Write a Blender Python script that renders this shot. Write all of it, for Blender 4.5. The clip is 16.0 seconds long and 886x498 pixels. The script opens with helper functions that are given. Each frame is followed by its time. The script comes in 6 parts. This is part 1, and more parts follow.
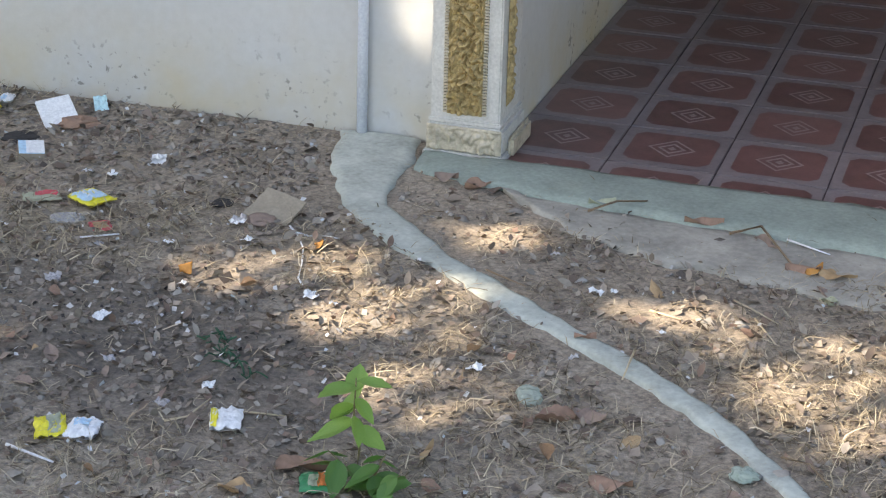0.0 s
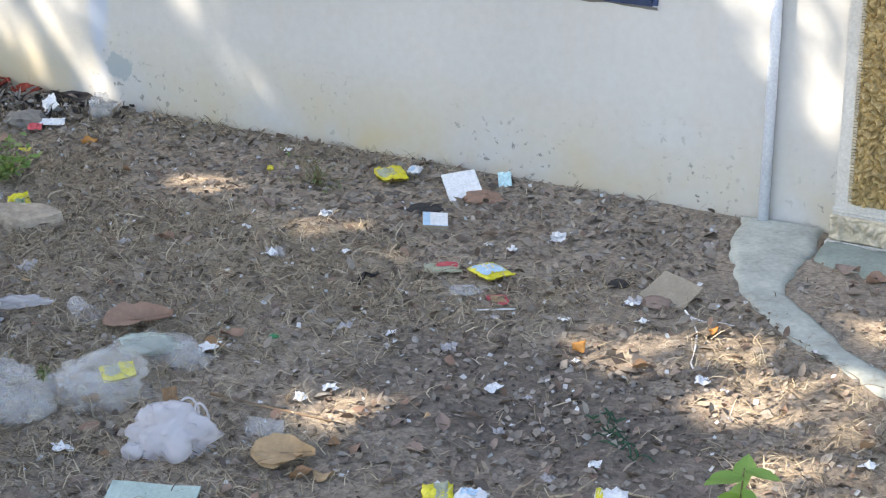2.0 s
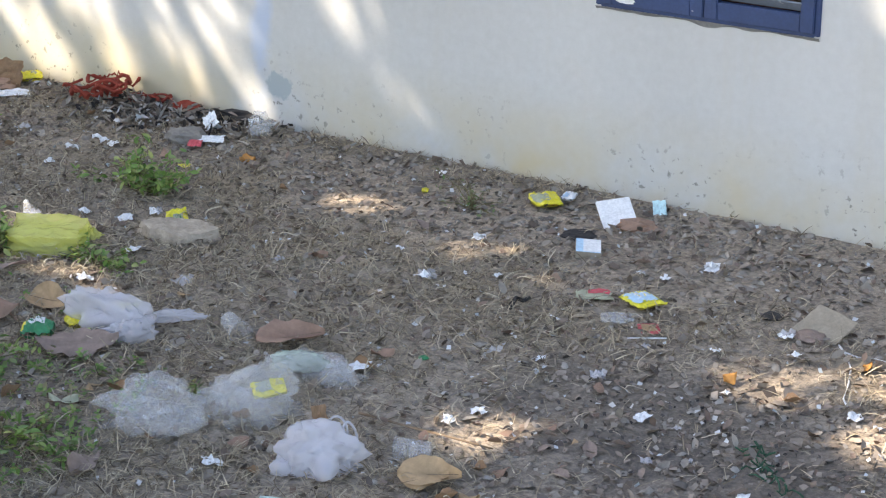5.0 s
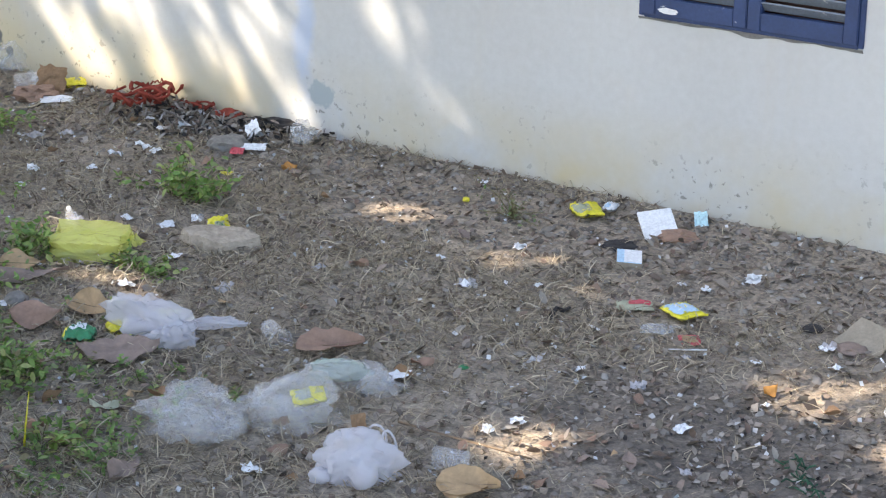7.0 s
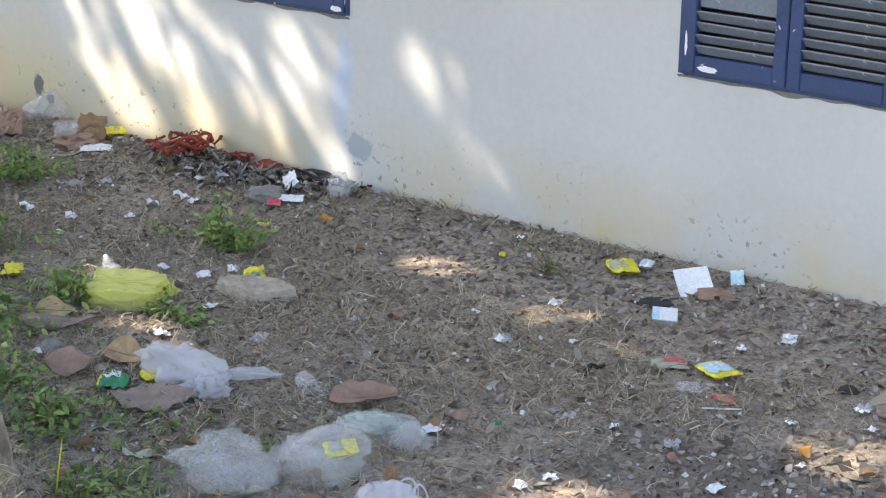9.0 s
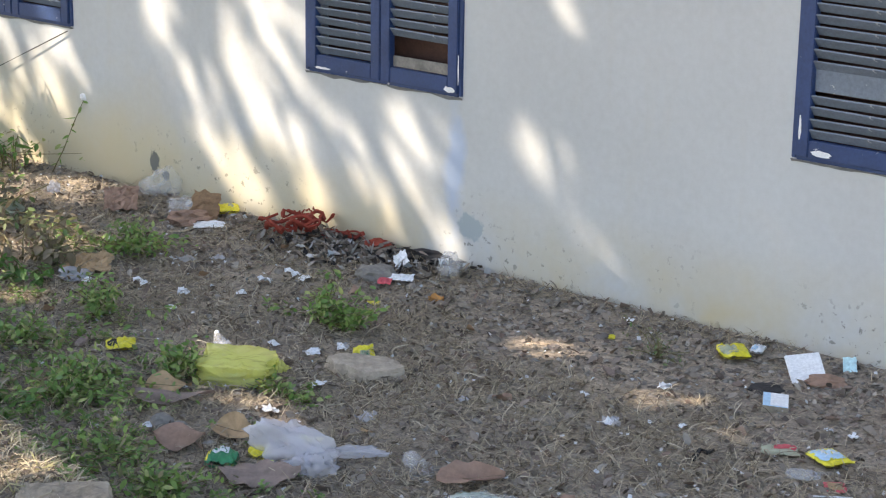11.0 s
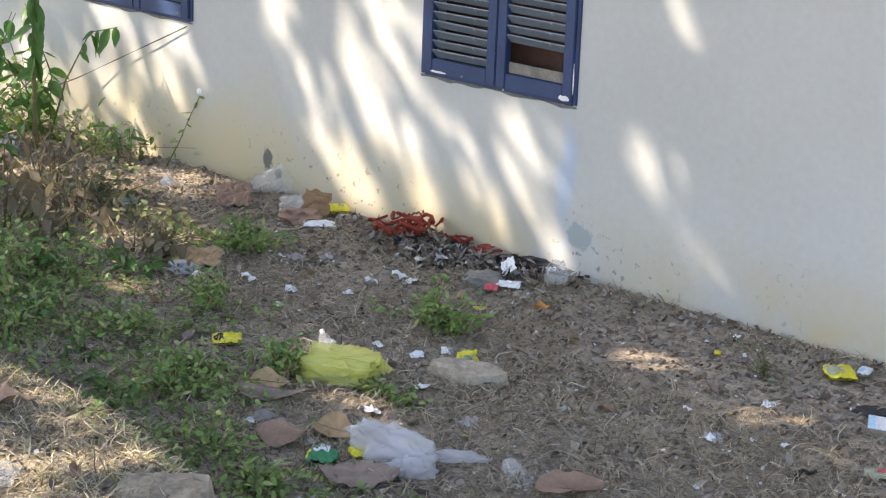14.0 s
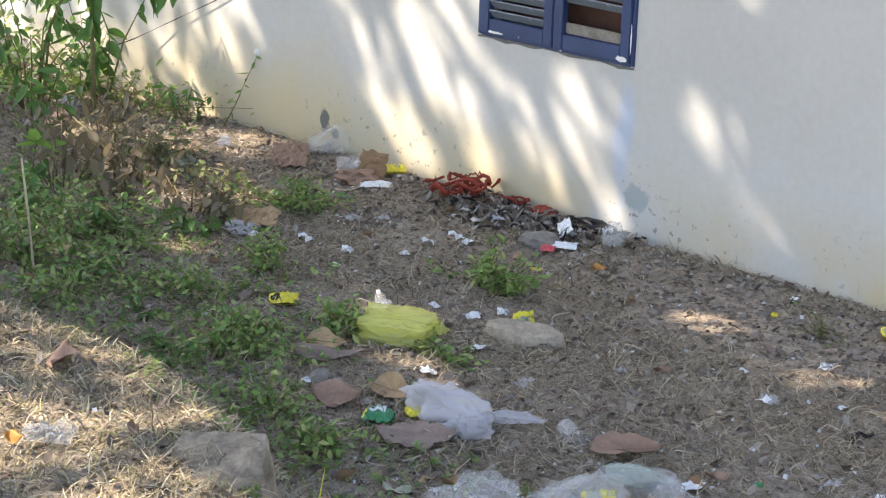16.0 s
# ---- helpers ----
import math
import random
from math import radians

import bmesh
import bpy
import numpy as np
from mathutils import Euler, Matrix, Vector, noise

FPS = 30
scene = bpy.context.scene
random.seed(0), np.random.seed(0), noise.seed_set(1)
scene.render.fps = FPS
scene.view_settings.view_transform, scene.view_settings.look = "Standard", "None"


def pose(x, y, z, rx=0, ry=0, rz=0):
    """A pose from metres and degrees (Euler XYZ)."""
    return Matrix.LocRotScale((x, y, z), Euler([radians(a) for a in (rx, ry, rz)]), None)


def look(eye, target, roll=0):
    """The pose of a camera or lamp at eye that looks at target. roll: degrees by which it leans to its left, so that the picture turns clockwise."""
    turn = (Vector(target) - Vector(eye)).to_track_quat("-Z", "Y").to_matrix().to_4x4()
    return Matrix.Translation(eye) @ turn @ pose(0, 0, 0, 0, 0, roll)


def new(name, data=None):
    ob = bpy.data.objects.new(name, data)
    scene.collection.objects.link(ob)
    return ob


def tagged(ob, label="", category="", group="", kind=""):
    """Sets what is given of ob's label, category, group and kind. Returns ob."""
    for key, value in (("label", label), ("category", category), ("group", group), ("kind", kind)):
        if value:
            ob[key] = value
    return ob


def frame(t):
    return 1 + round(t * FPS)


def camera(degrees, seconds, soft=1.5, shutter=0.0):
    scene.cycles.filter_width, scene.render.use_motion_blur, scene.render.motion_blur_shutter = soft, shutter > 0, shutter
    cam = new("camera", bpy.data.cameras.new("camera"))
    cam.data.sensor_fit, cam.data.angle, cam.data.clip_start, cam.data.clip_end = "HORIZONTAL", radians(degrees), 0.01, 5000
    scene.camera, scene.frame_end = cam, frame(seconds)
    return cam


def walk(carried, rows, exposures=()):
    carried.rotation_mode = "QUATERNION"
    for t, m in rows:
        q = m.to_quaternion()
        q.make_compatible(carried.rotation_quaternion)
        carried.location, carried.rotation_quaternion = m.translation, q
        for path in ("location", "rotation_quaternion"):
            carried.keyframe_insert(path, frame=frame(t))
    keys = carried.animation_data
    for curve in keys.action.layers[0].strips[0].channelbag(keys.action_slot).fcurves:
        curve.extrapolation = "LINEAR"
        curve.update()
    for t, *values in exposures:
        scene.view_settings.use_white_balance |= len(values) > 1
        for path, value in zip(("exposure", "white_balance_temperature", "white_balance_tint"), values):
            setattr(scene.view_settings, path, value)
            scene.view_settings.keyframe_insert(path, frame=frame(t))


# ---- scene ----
cam = camera(24.3, 16.0, soft=1.15)
PATH = [
    (0.0, (0.000, -7.200, 2.748), (-1.8818, -1.0356, 0.0164), 1.454),
    (0.5, (0.000, -7.200, 2.748), (-2.2917, -1.1368, 0.1044), 1.232),
    (1.0, (0.000, -7.200, 2.748), (-2.5609, -1.2310, 0.1373), 1.447),
    (1.5, (0.000, -7.200, 2.748), (-2.8898, -1.3603, 0.1887), 0.813),
    (2.0, (0.000, -7.200, 2.748), (-3.1572, -1.4699, 0.2580), 0.151),
    (2.5, (0.000, -7.200, 2.748), (-3.2145, -1.4707, 0.3305), 0.206),
    (3.0, (0.000, -7.200, 2.748), (-3.2487, -1.4687, 0.3815), 0.506),
    (3.5, (0.000, -7.200, 2.748), (-3.3547, -1.5153, 0.4173), 0.382),
    (4.0, (0.000, -7.200, 2.748), (-3.4652, -1.5730, 0.4391), 0.341),
    (4.5, (0.000, -7.200, 2.748), (-3.5381, -1.6542, 0.3548), 0.310),
    (5.0, (0.000, -7.200, 2.748), (-3.6161, -1.7132, 0.3353), 0.216),
    (7.3, (0.000, -7.200, 2.748), (-3.7396, -1.7812, 0.3701), 0.295),
    (7.5, (0.000, -7.200, 2.748), (-3.7215, -1.7628, 0.3838), 0.467),
    (8.0, (0.000, -7.200, 2.748), (-3.7394, -1.7543, 0.4322), 0.516),
    (8.5, (0.000, -7.200, 2.748), (-3.8058, -1.7774, 0.4868), 0.622),
    (9.0, (0.000, -7.200, 2.748), (-3.8722, -1.8036, 0.5372), 0.893),
    (9.5, (0.000, -7.200, 2.748), (-3.9525, -1.8326, 0.6100), 0.572),
    (10.0, (0.000, -7.200, 2.748), (-4.0734, -1.8892, 0.6973), 0.388),
    (10.2, (0.000, -7.200, 2.748), (-4.1075, -1.9071, 0.7194), 0.494),
    (12.5, (0.000, -7.200, 2.748), (-4.3819, -2.0739, 0.8709), 1.329),
    (13.0, (0.000, -7.200, 2.748), (-4.4221, -2.1120, 0.8614), 1.690),
    (13.5, (0.000, -7.200, 2.748), (-4.4598, -2.1544, 0.8367), 2.059),
    (14.0, (0.000, -7.200, 2.748), (-4.5030, -2.2051, 0.8048), 2.266),
    (14.5, (0.000, -7.200, 2.748), (-4.5511, -2.2724, 0.7460), 1.989),
    (15.0, (0.000, -7.200, 2.748), (-4.5711, -2.3182, 0.6805), 1.923),
    (15.5, (0.000, -7.200, 2.748), (-4.5886, -2.3370, 0.6749), 1.967),
    (16.0, (0.000, -7.200, 2.748), (-4.6127, -2.3616, 0.6707), 1.990),
]
walk(cam, [(t, look(eye, target, roll)) for t, eye, target, roll in PATH],
     exposures=[(0.0, 1.54, 7600, 12), (0.4, 1.74, 7550, 12), (1.0, 1.76, 7500, 12), (5.0, 1.74, 7400, 13), (7.5, 1.84, 7400, 13), (10.0, 1.64, 7350, 13), (12.5, 1.50, 7450, 13), (16.0, 1.64, 7500, 14)])

# ---------------------------------------------------------------- light
SUN = Vector((-0.8, -0.6, 1.0)).normalized()
world = bpy.data.worlds.new("sky")
scene.world = world
world.use_nodes = True
nt = world.node_tree
sky = nt.nodes.new("ShaderNodeTexSky")
sky.sky_type = "NISHITA"
sky.sun_disc = False
sky.sun_elevation = math.asin(SUN.z)
sky.sun_rotation = math.atan2(SUN.x, SUN.y)
nt.links.new(sky.outputs[0], nt.nodes["Background"].inputs[0])
nt.nodes["Background"].inputs[1].default_value = 0.15
lamp = bpy.data.lights.new("sun", "SUN")
lamp.energy, lamp.angle, lamp.color = 4.4, radians(0.5), (1.0, 0.93, 0.82)
new("sun", lamp).matrix_world = look(SUN * 40, (0, 0, 0))


# ---------------------------------------------------------------- materials
def material(name):
    m = bpy.data.materials.new(name)
    m.use_nodes = True
    n = m.node_tree.nodes
    return m, m.node_tree, n, n["Principled BSDF"]


def noise_node(t, scale, detail=6, rough=0.6, vec=None, dist=0.0):
    n = t.nodes.new("ShaderNodeTexNoise")
    n.inputs["Scale"].default_value = scale
    n.inputs["Detail"].default_value = detail
    n.inputs["Roughness"].default_value = rough
    n.inputs["Distortion"].default_value = dist
    if vec is None:
        c = t.nodes.new("ShaderNodeTexCoord")
        vec = c.outputs["Object"]
    t.links.new(vec, n.inputs["Vector"])
    return n.outputs["Fac"]


def ramp(t, fac, stops):
    r = t.nodes.new("ShaderNodeValToRGB")
    e = r.color_ramp.elements
    while len(e) < len(stops):
        e.new(0.5)
    for k, (p, c) in enumerate(stops):
        e[k].position = p
        e[k].color = (*c, 1) if len(c) == 3 else c
    t.links.new(fac, r.inputs[0])
    return r.outputs[0]


def mix(t, fac, a, b, how="MIX"):
    m = t.nodes.new("ShaderNodeMixRGB")
    m.blend_type = how
    for k, v in enumerate((fac, a, b)):
        if isinstance(v, (int, float)):
            m.inputs[k].default_value = v
        elif isinstance(v, tuple):
            m.inputs[k].default_value = (*v, 1)
        else:
            t.links.new(v, m.inputs[k])
    return m.outputs[0]


def bump(t, bsdf, height, strength=0.3, dist=0.01):
    b = t.nodes.new("ShaderNodeBump")
    b.inputs["Strength"].default_value = strength
    b.inputs["Distance"].default_value = dist
    t.links.new(height, b.inputs["Height"])
    t.links.new(b.outputs[0], bsdf.inputs["Normal"])


def scale_of(c, k):
    return tuple(min(1.0, v * k) for v in c)


def plain(name, col, var=0.35, scale=14, rough=0.75, relief=0.25, metal=0.0, per_thing=0.0, fine=90):
    """Two scales of tone over one base colour, with a fine relief."""
    m, t, n, b = material(name)
    big = ramp(t, noise_node(t, scale), [(0.3, scale_of(col, 1 - var)), (0.7, scale_of(col, 1 + var * 0.6))])
    f = noise_node(t, fine, 4)
    c = mix(t, 0.35, big, ramp(t, f, [(0.3, scale_of(col, 0.55)), (0.7, scale_of(col, 1.3))]))
    if per_thing:
        o = n.new("ShaderNodeObjectInfo")
        c = mix(t, per_thing, c, ramp(t, o.outputs["Random"], [(0.0, scale_of(col, 0.4)), (1.0, scale_of(col, 1.5))]))
    t.links.new(c, b.inputs["Base Color"])
    b.inputs["Roughness"].default_value = rough
    b.inputs["Metallic"].default_value = metal
    bump(t, b, f, relief, 0.004)
    return m


def island_mix(name, cols, rough=0.85, spec=0.3, fine=60, trans=0.0):
    """One of several colours for each loose piece of a joined mesh."""
    m, t, n, b = material(name)
    g = n.new("ShaderNodeNewGeometry")
    k = len(cols)
    c = ramp(t, g.outputs["Random Per Island"], [((i + 0.5) / k, q) for i, q in enumerate(cols)])
    f = noise_node(t, fine, 4)
    c = mix(t, 0.5, c, ramp(t, f, [(0.25, (0.45, 0.45, 0.45)), (0.75, (1, 1, 1))]), "MULTIPLY")
    t.links.new(c, b.inputs["Base Color"])
    b.inputs["Roughness"].default_value = rough
    b.inputs["Specular IOR Level"].default_value = spec
    if trans:
        tr = n.new("ShaderNodeBsdfTranslucent")
        t.links.new(c, tr.inputs[0])
        mx = n.new("ShaderNodeMixShader")
        mx.inputs[0].default_value = trans
        t.links.new(b.outputs[0], mx.inputs[1])
        t.links.new(tr.outputs[0], mx.inputs[2])
        t.links.new(mx.outputs[0], n["Material Output"].inputs[0])
    return m


def noise_warp(t, scale, amount):
    """Object coordinates pushed about by noise."""
    c = t.nodes.new("ShaderNodeTexCoord").outputs["Object"]
    w = t.nodes.new("ShaderNodeTexNoise")
    w.inputs["Scale"].default_value = scale
    t.links.new(c, w.inputs["Vector"])
    m = t.nodes.new("ShaderNodeVectorMath")
    m.operation = "MULTIPLY_ADD"
    t.links.new(w.outputs["Color"], m.inputs[0])
    m.inputs[1].default_value = (amount, amount, amount)
    t.links.new(c, m.inputs[2])
    return m.outputs[0]


def film_plastic(name, col, clear=0.45, rough=0.25):
    """Thin crinkled plastic film, partly see-through, glossy."""
    m, t, n, b = material(name)
    v = n.new("ShaderNodeTexVoronoi")
    v.feature = "DISTANCE_TO_EDGE"
    v.inputs["Scale"].default_value = 15
    t.links.new(noise_warp(t, 9, 0.05), v.inputs["Vector"])
    f = mix(t, 0.5, ramp(t, v.outputs["Distance"], [(0.0, (1, 1, 1)), (0.16, (0, 0, 0))]), noise_node(t, 34, 3, 0.6))
    b.inputs["Base Color"].default_value = (*col, 1)
    b.inputs["Roughness"].default_value = rough
    bump(t, b, f, 0.5, 0.010)
    tl = n.new("ShaderNodeBsdfTranslucent")
    tl.inputs[0].default_value = (*col, 1)
    tr = n.new("ShaderNodeBsdfTransparent")
    m0, m1 = n.new("ShaderNodeMixShader"), n.new("ShaderNodeMixShader")
    m0.inputs[0].default_value = 0.35
    t.links.new(b.outputs[0], m0.inputs[1])
    t.links.new(tl.outputs[0], m0.inputs[2])
    m1.inputs[0].default_value = clear
    t.links.new(m0.outputs[0], m1.inputs[1])
    t.links.new(tr.outputs[0], m1.inputs[2])
    t.links.new(m1.outputs[0], n["Material Output"].inputs[0])
    return m


def plaster():
    m, t, n, b = material("old_plaster")
    c = n.new("ShaderNodeTexCoord").outputs["Object"]
    sep = n.new("ShaderNodeSeparateXYZ")
    t.links.new(c, sep.inputs[0])
    base = ramp(t, noise_node(t, 0.9, 5, vec=c), [(0.3, (0.47, 0.475, 0.47)), (0.7, (0.54, 0.55, 0.55))])
    base = mix(t, 0.25, base, ramp(t, noise_node(t, 26, 5, vec=c), [(0.3, (0.41, 0.41, 0.40)), (0.7, (0.57, 0.58, 0.58))]))
    # rain streaks
    mp = n.new("ShaderNodeMapping")
    mp.inputs["Scale"].default_value = (5.0, 1.0, 0.5)
    t.links.new(c, mp.inputs[0])
    st = ramp(t, noise_node(t, 1.6, 4, vec=mp.outputs[0]), [(0.55, (0, 0, 0)), (0.8, (1, 1, 1))])
    base = mix(t, mix(t, 1.0, st, (0.35, 0.35, 0.35), "MULTIPLY"), base, (0.50, 0.47, 0.41))
    def spot(x, z, rx, rz, wob, edge=0.25):
        a = n.new("ShaderNodeVectorMath")
        a.operation = "SUBTRACT"
        t.links.new(c, a.inputs[0])
        a.inputs[1].default_value = (x, 0, z)
        s = n.new("ShaderNodeVectorMath")
        s.operation = "MULTIPLY"
        t.links.new(a.outputs[0], s.inputs[0])
        s.inputs[1].default_value = (1 / rx, 0, 1 / rz)
        ln = n.new("ShaderNodeVectorMath")
        ln.operation = "LENGTH"
        t.links.new(s.outputs[0], ln.inputs[0])
        ad = n.new("ShaderNodeMath")
        ad.operation = "ADD"
        t.links.new(ln.outputs["Value"], ad.inputs[0])
        mu = n.new("ShaderNodeMath")
        mu.operation = "MULTIPLY_ADD"
        t.links.new(noise_node(t, wob, 4, vec=c), mu.inputs[0])
        mu.inputs[1].default_value, mu.inputs[2].default_value = 1.6, -0.8
        t.links.new(mu.outputs[0], ad.inputs[1])
        return ramp(t, ad.outputs[0], [(1 - edge, (1, 1, 1)), (1.0, (0, 0, 0))])
    # splashed earth low on the wall, broken up into specks and a yellowed band
    low = n.new("ShaderNodeMapRange")
    for k, v in (("From Min", 0.0), ("From Max", 0.42), ("To Min", 1.0), ("To Max", 0.0)):
        low.inputs[k].default_value = v
    t.links.new(sep.outputs[2], low.inputs[0])
    yel = mix(t, 1.0, low.outputs[0], ramp(t, noise_node(t, 2.2, 4, vec=c), [(0.35, (0, 0, 0)), (0.7, (1, 1, 1))]), "MULTIPLY")
    base = mix(t, mix(t, 1.0, yel, (0.9, 0.9, 0.9), "MULTIPLY"), base, (0.52, 0.43, 0.25))
    base = mix(t, mix(t, 1.0, spot(-8.3, 0.10, 1.9, 0.55, 1.6, 0.8), (0.75, 0.75, 0.75), 'MULTIPLY'), base, (0.56, 0.48, 0.30))
    base = mix(t, mix(t, 1.0, spot(-6.75, 0.05, 0.95, 0.42, 2.0, 0.8), (0.5, 0.5, 0.5), 'MULTIPLY'), base, (0.55, 0.46, 0.27))
    spk = ramp(t, noise_node(t, 24, 3, 0.6, vec=c), [(0.60, (0, 0, 0)), (0.66, (1, 1, 1))])
    spz = ramp(t, noise_node(t, 1.3, 2, vec=c), [(0.45, (0, 0, 0)), (0.6, (1, 1, 1))])
    spk = mix(t, 1.0, mix(t, 1.0, spk, low.outputs[0], "MULTIPLY"), spz, "MULTIPLY")
    base = mix(t, spk, base, (0.13, 0.12, 0.11))
    # spilt blue paint run and a bare grey mend beside it
    blue = spot(-5.747, 0.439, 0.075, 0.33, 6, 0.6)
    base = mix(t, mix(t, 1.0, blue, (0.55, 0.55, 0.55), "MULTIPLY"), base, (0.36, 0.47, 0.68))
    base = mix(t, spot(-5.650, 0.193, 0.075, 0.07, 18, 0.2), base, (0.34, 0.38, 0.40))
    base = mix(t, spot(-7.759, 0.157, 0.035, 0.06, 30, 0.2), base, (0.16, 0.16, 0.14))
    base = mix(t, spot(-7.675, 0.094, 0.03, 0.03, 30, 0.2), base, (0.16, 0.16, 0.14))
    t.links.new(base, b.inputs["Base Color"])
    b.inputs["Roughness"].default_value = 0.9
    bump(t, b, mix(t, 0.5, noise_node(t, 120, 4, vec=c), noise_node(t, 7, 4, vec=c)), 0.25, 0.006)
    return m


def earth():
    m, t, n, b = material("littered_dry_earth")
    c = n.new("ShaderNodeTexCoord").outputs["Object"]
    base = ramp(t, noise_node(t, 1.1, 6, 0.65, vec=c), [(0.3, (0.247, 0.204, 0.158)), (0.5, (0.388, 0.322, 0.253)), (0.7, (0.530, 0.447, 0.354))])
    fine = noise_node(t, 60, 6, 0.75, vec=c)
    base = mix(t, 0.95, base, ramp(t, fine, [(0.32, (0.25, 0.25, 0.25)), (0.5, (0.8, 0.78, 0.76)), (0.68, (1.5, 1.45, 1.4))]), "MULTIPLY")
    v = n.new("ShaderNodeTexVoronoi")
    v.inputs["Scale"].default_value = 32
    t.links.new(c, v.inputs["Vector"])
    base = mix(t, 0.30, base, ramp(t, v.outputs["Distance"], [(0.05, (0.425, 0.375, 0.315)), (0.45, (0.300, 0.262, 0.212)), (0.75, (0.090, 0.078, 0.066))]))
    # an old fire place, sooty, and a lighter trodden lane
    def blob(x, y, rx, ry, wob):
        s = n.new("ShaderNodeMapping")
        s.vector_type = "TEXTURE"
        s.inputs["Location"].default_value = (x, y, 0)
        s.inputs["Scale"].default_value = (rx, ry, 50)
        t.links.new(c, s.inputs[0])
        ln = n.new("ShaderNodeVectorMath")
        ln.operation = "LENGTH"
        t.links.new(s.outputs[0], ln.inputs[0])
        mu = n.new("ShaderNodeMath")
        mu.operation = "MULTIPLY_ADD"
        t.links.new(noise_node(t, wob, 5, vec=c), mu.inputs[0])
        mu.inputs[1].default_value, mu.inputs[2].default_value = 1.8, -0.9
        ad = n.new("ShaderNodeMath")
        ad.operation = "ADD"
        t.links.new(ln.outputs["Value"], ad.inputs[0])
        t.links.new(mu.outputs[0], ad.inputs[1])
        return ramp(t, ad.outputs[0], [(0.55, (1, 1, 1)), (1.0, (0, 0, 0))])
    soot = mix(t, 1.0, blob(-2.554, -1.937, 0.85, 0.50, 3), (0.7, 0.7, 0.7), "MULTIPLY")
    base = mix(t, soot, base, mix(t, 0.7, base, (0.045, 0.042, 0.042)))
    soot = mix(t, 1.0, blob(-2.325, -2.289, 0.75, 0.42, 4), (0.6, 0.6, 0.6), "MULTIPLY")
    base = mix(t, soot, base, mix(t, 0.6, base, (0.06, 0.052, 0.05)))
    base = mix(t, blob(-6.25, -0.06, 0.75, 0.25, 6), base, mix(t, 0.6, base, (0.07, 0.06, 0.055)))
    lane = mix(t, 1.0, blob(-4.567, -0.570, 1.0, 0.5, 3), (0.5, 0.5, 0.5), "MULTIPLY")
    base = mix(t, lane, base, mix(t, 1.0, base, (1.35, 1.3, 1.25), "MULTIPLY"))
    t.links.new(base, b.inputs["Base Color"])
    b.inputs["Roughness"].default_value = 0.95
    bump(t, b, fine, 0.7, 0.012)
    return m


def peeling_paint(name, col, chip):
    m, t, n, b = material(name)
    base = ramp(t, noise_node(t, 5, 5), [(0.3, scale_of(col, 0.75)), (0.7, scale_of(col, 1.25))])
    base = mix(t, 0.3, base, ramp(t, noise_node(t, 70, 4), [(0.3, scale_of(col, 0.5)), (0.7, scale_of(col, 1.4))]))
    ch = ramp(t, noise_node(t, 16, 4, 0.6), [(0.68, (0, 0, 0)), (0.71, (1, 1, 1))])
    base = mix(t, ch, base, chip)
    t.links.new(base, b.inputs["Base Color"])
    b.inputs["Roughness"].default_value = 0.55
    bump(t, b, mix(t, 0.6, noise_node(t, 90, 4), ch), 0.25, 0.003)
    return m


PLASTER, EARTH = plaster(), earth()
BLUE = peeling_paint("blue_paint", (0.022, 0.050, 0.140), (0.55, 0.56, 0.58))
SLAT_BLUE = peeling_paint("faded_blue_paint", (0.15, 0.18, 0.225), (0.5, 0.5, 0.5))
PVC = plain("pale_blue_pvc", (0.72, 0.78, 0.92), 0.12, 6, 0.4, 0.05)
CREAM = plain("cream_paint", (0.58, 0.57, 0.54), 0.2, 8, 0.7, 0.2)
GOLD = plain("gold_paint", (0.46, 0.35, 0.17), 0.6, 40, 0.5, 0.4, 0.25)
CREAM_GOLD = plain("cream_and_gold_relief", (0.52, 0.46, 0.35), 0.5, 18, 0.6, 0.3)
CONCRETE = plain("smooth_cement", (0.44, 0.465, 0.415), 0.42, 7, 0.92, 0.5, fine=45)
APRON_CEMENT = plain("green_grey_cement", (0.27, 0.315, 0.275), 0.3, 5, 0.85, 0.3, fine=60)
DUSTY_CEMENT = plain("dusty_cement", (0.36, 0.34, 0.295), 0.45, 5, 0.95, 0.5, fine=45)
GROUT = plain("grout", (0.12, 0.09, 0.09), 0.3, 12, 0.9)
TILE_BAND = plain("mauve_tile_band", (0.22, 0.18, 0.185), 0.3, 9, 0.4, 0.1, per_thing=0.2)
TILE_RED = plain("maroon_tile", (0.165, 0.078, 0.072), 0.55, 9, 0.35, 0.1, per_thing=0.3)
TILE_LINE = plain("pale_red_tile_line", (0.32, 0.245, 0.235), 0.3, 20, 0.4, 0.1)
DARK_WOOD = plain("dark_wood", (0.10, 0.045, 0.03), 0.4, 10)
# darkened paint that keeps the porch and rooms in shade
DARK_ROOM = plain("darkened_room_paint", (0.24, 0.21, 0.19), 0.2, 3)
STONE = plain("grey_stone", (0.25, 0.23, 0.205), 0.5, 12, 0.95, 0.8, fine=70)
BUFF_STONE = plain("buff_stone", (0.35, 0.285, 0.21), 0.85, 9, 0.97, 0.9, fine=60)
EARTH_STONE = plain("earthy_stone", (0.43, 0.36, 0.28), 0.5, 12, 0.97, 0.9, fine=60)
CARD = plain("grey_brown_cardboard", (0.32, 0.27, 0.205), 0.25, 14, 0.9, 0.2)
CARD_BROWN = plain("brown_cardboard", (0.30, 0.18, 0.10), 0.3, 14, 0.9, 0.2)
WHITE = plain("white_paper", (0.78, 0.79, 0.80), 0.12, 20, 0.8, 0.15)
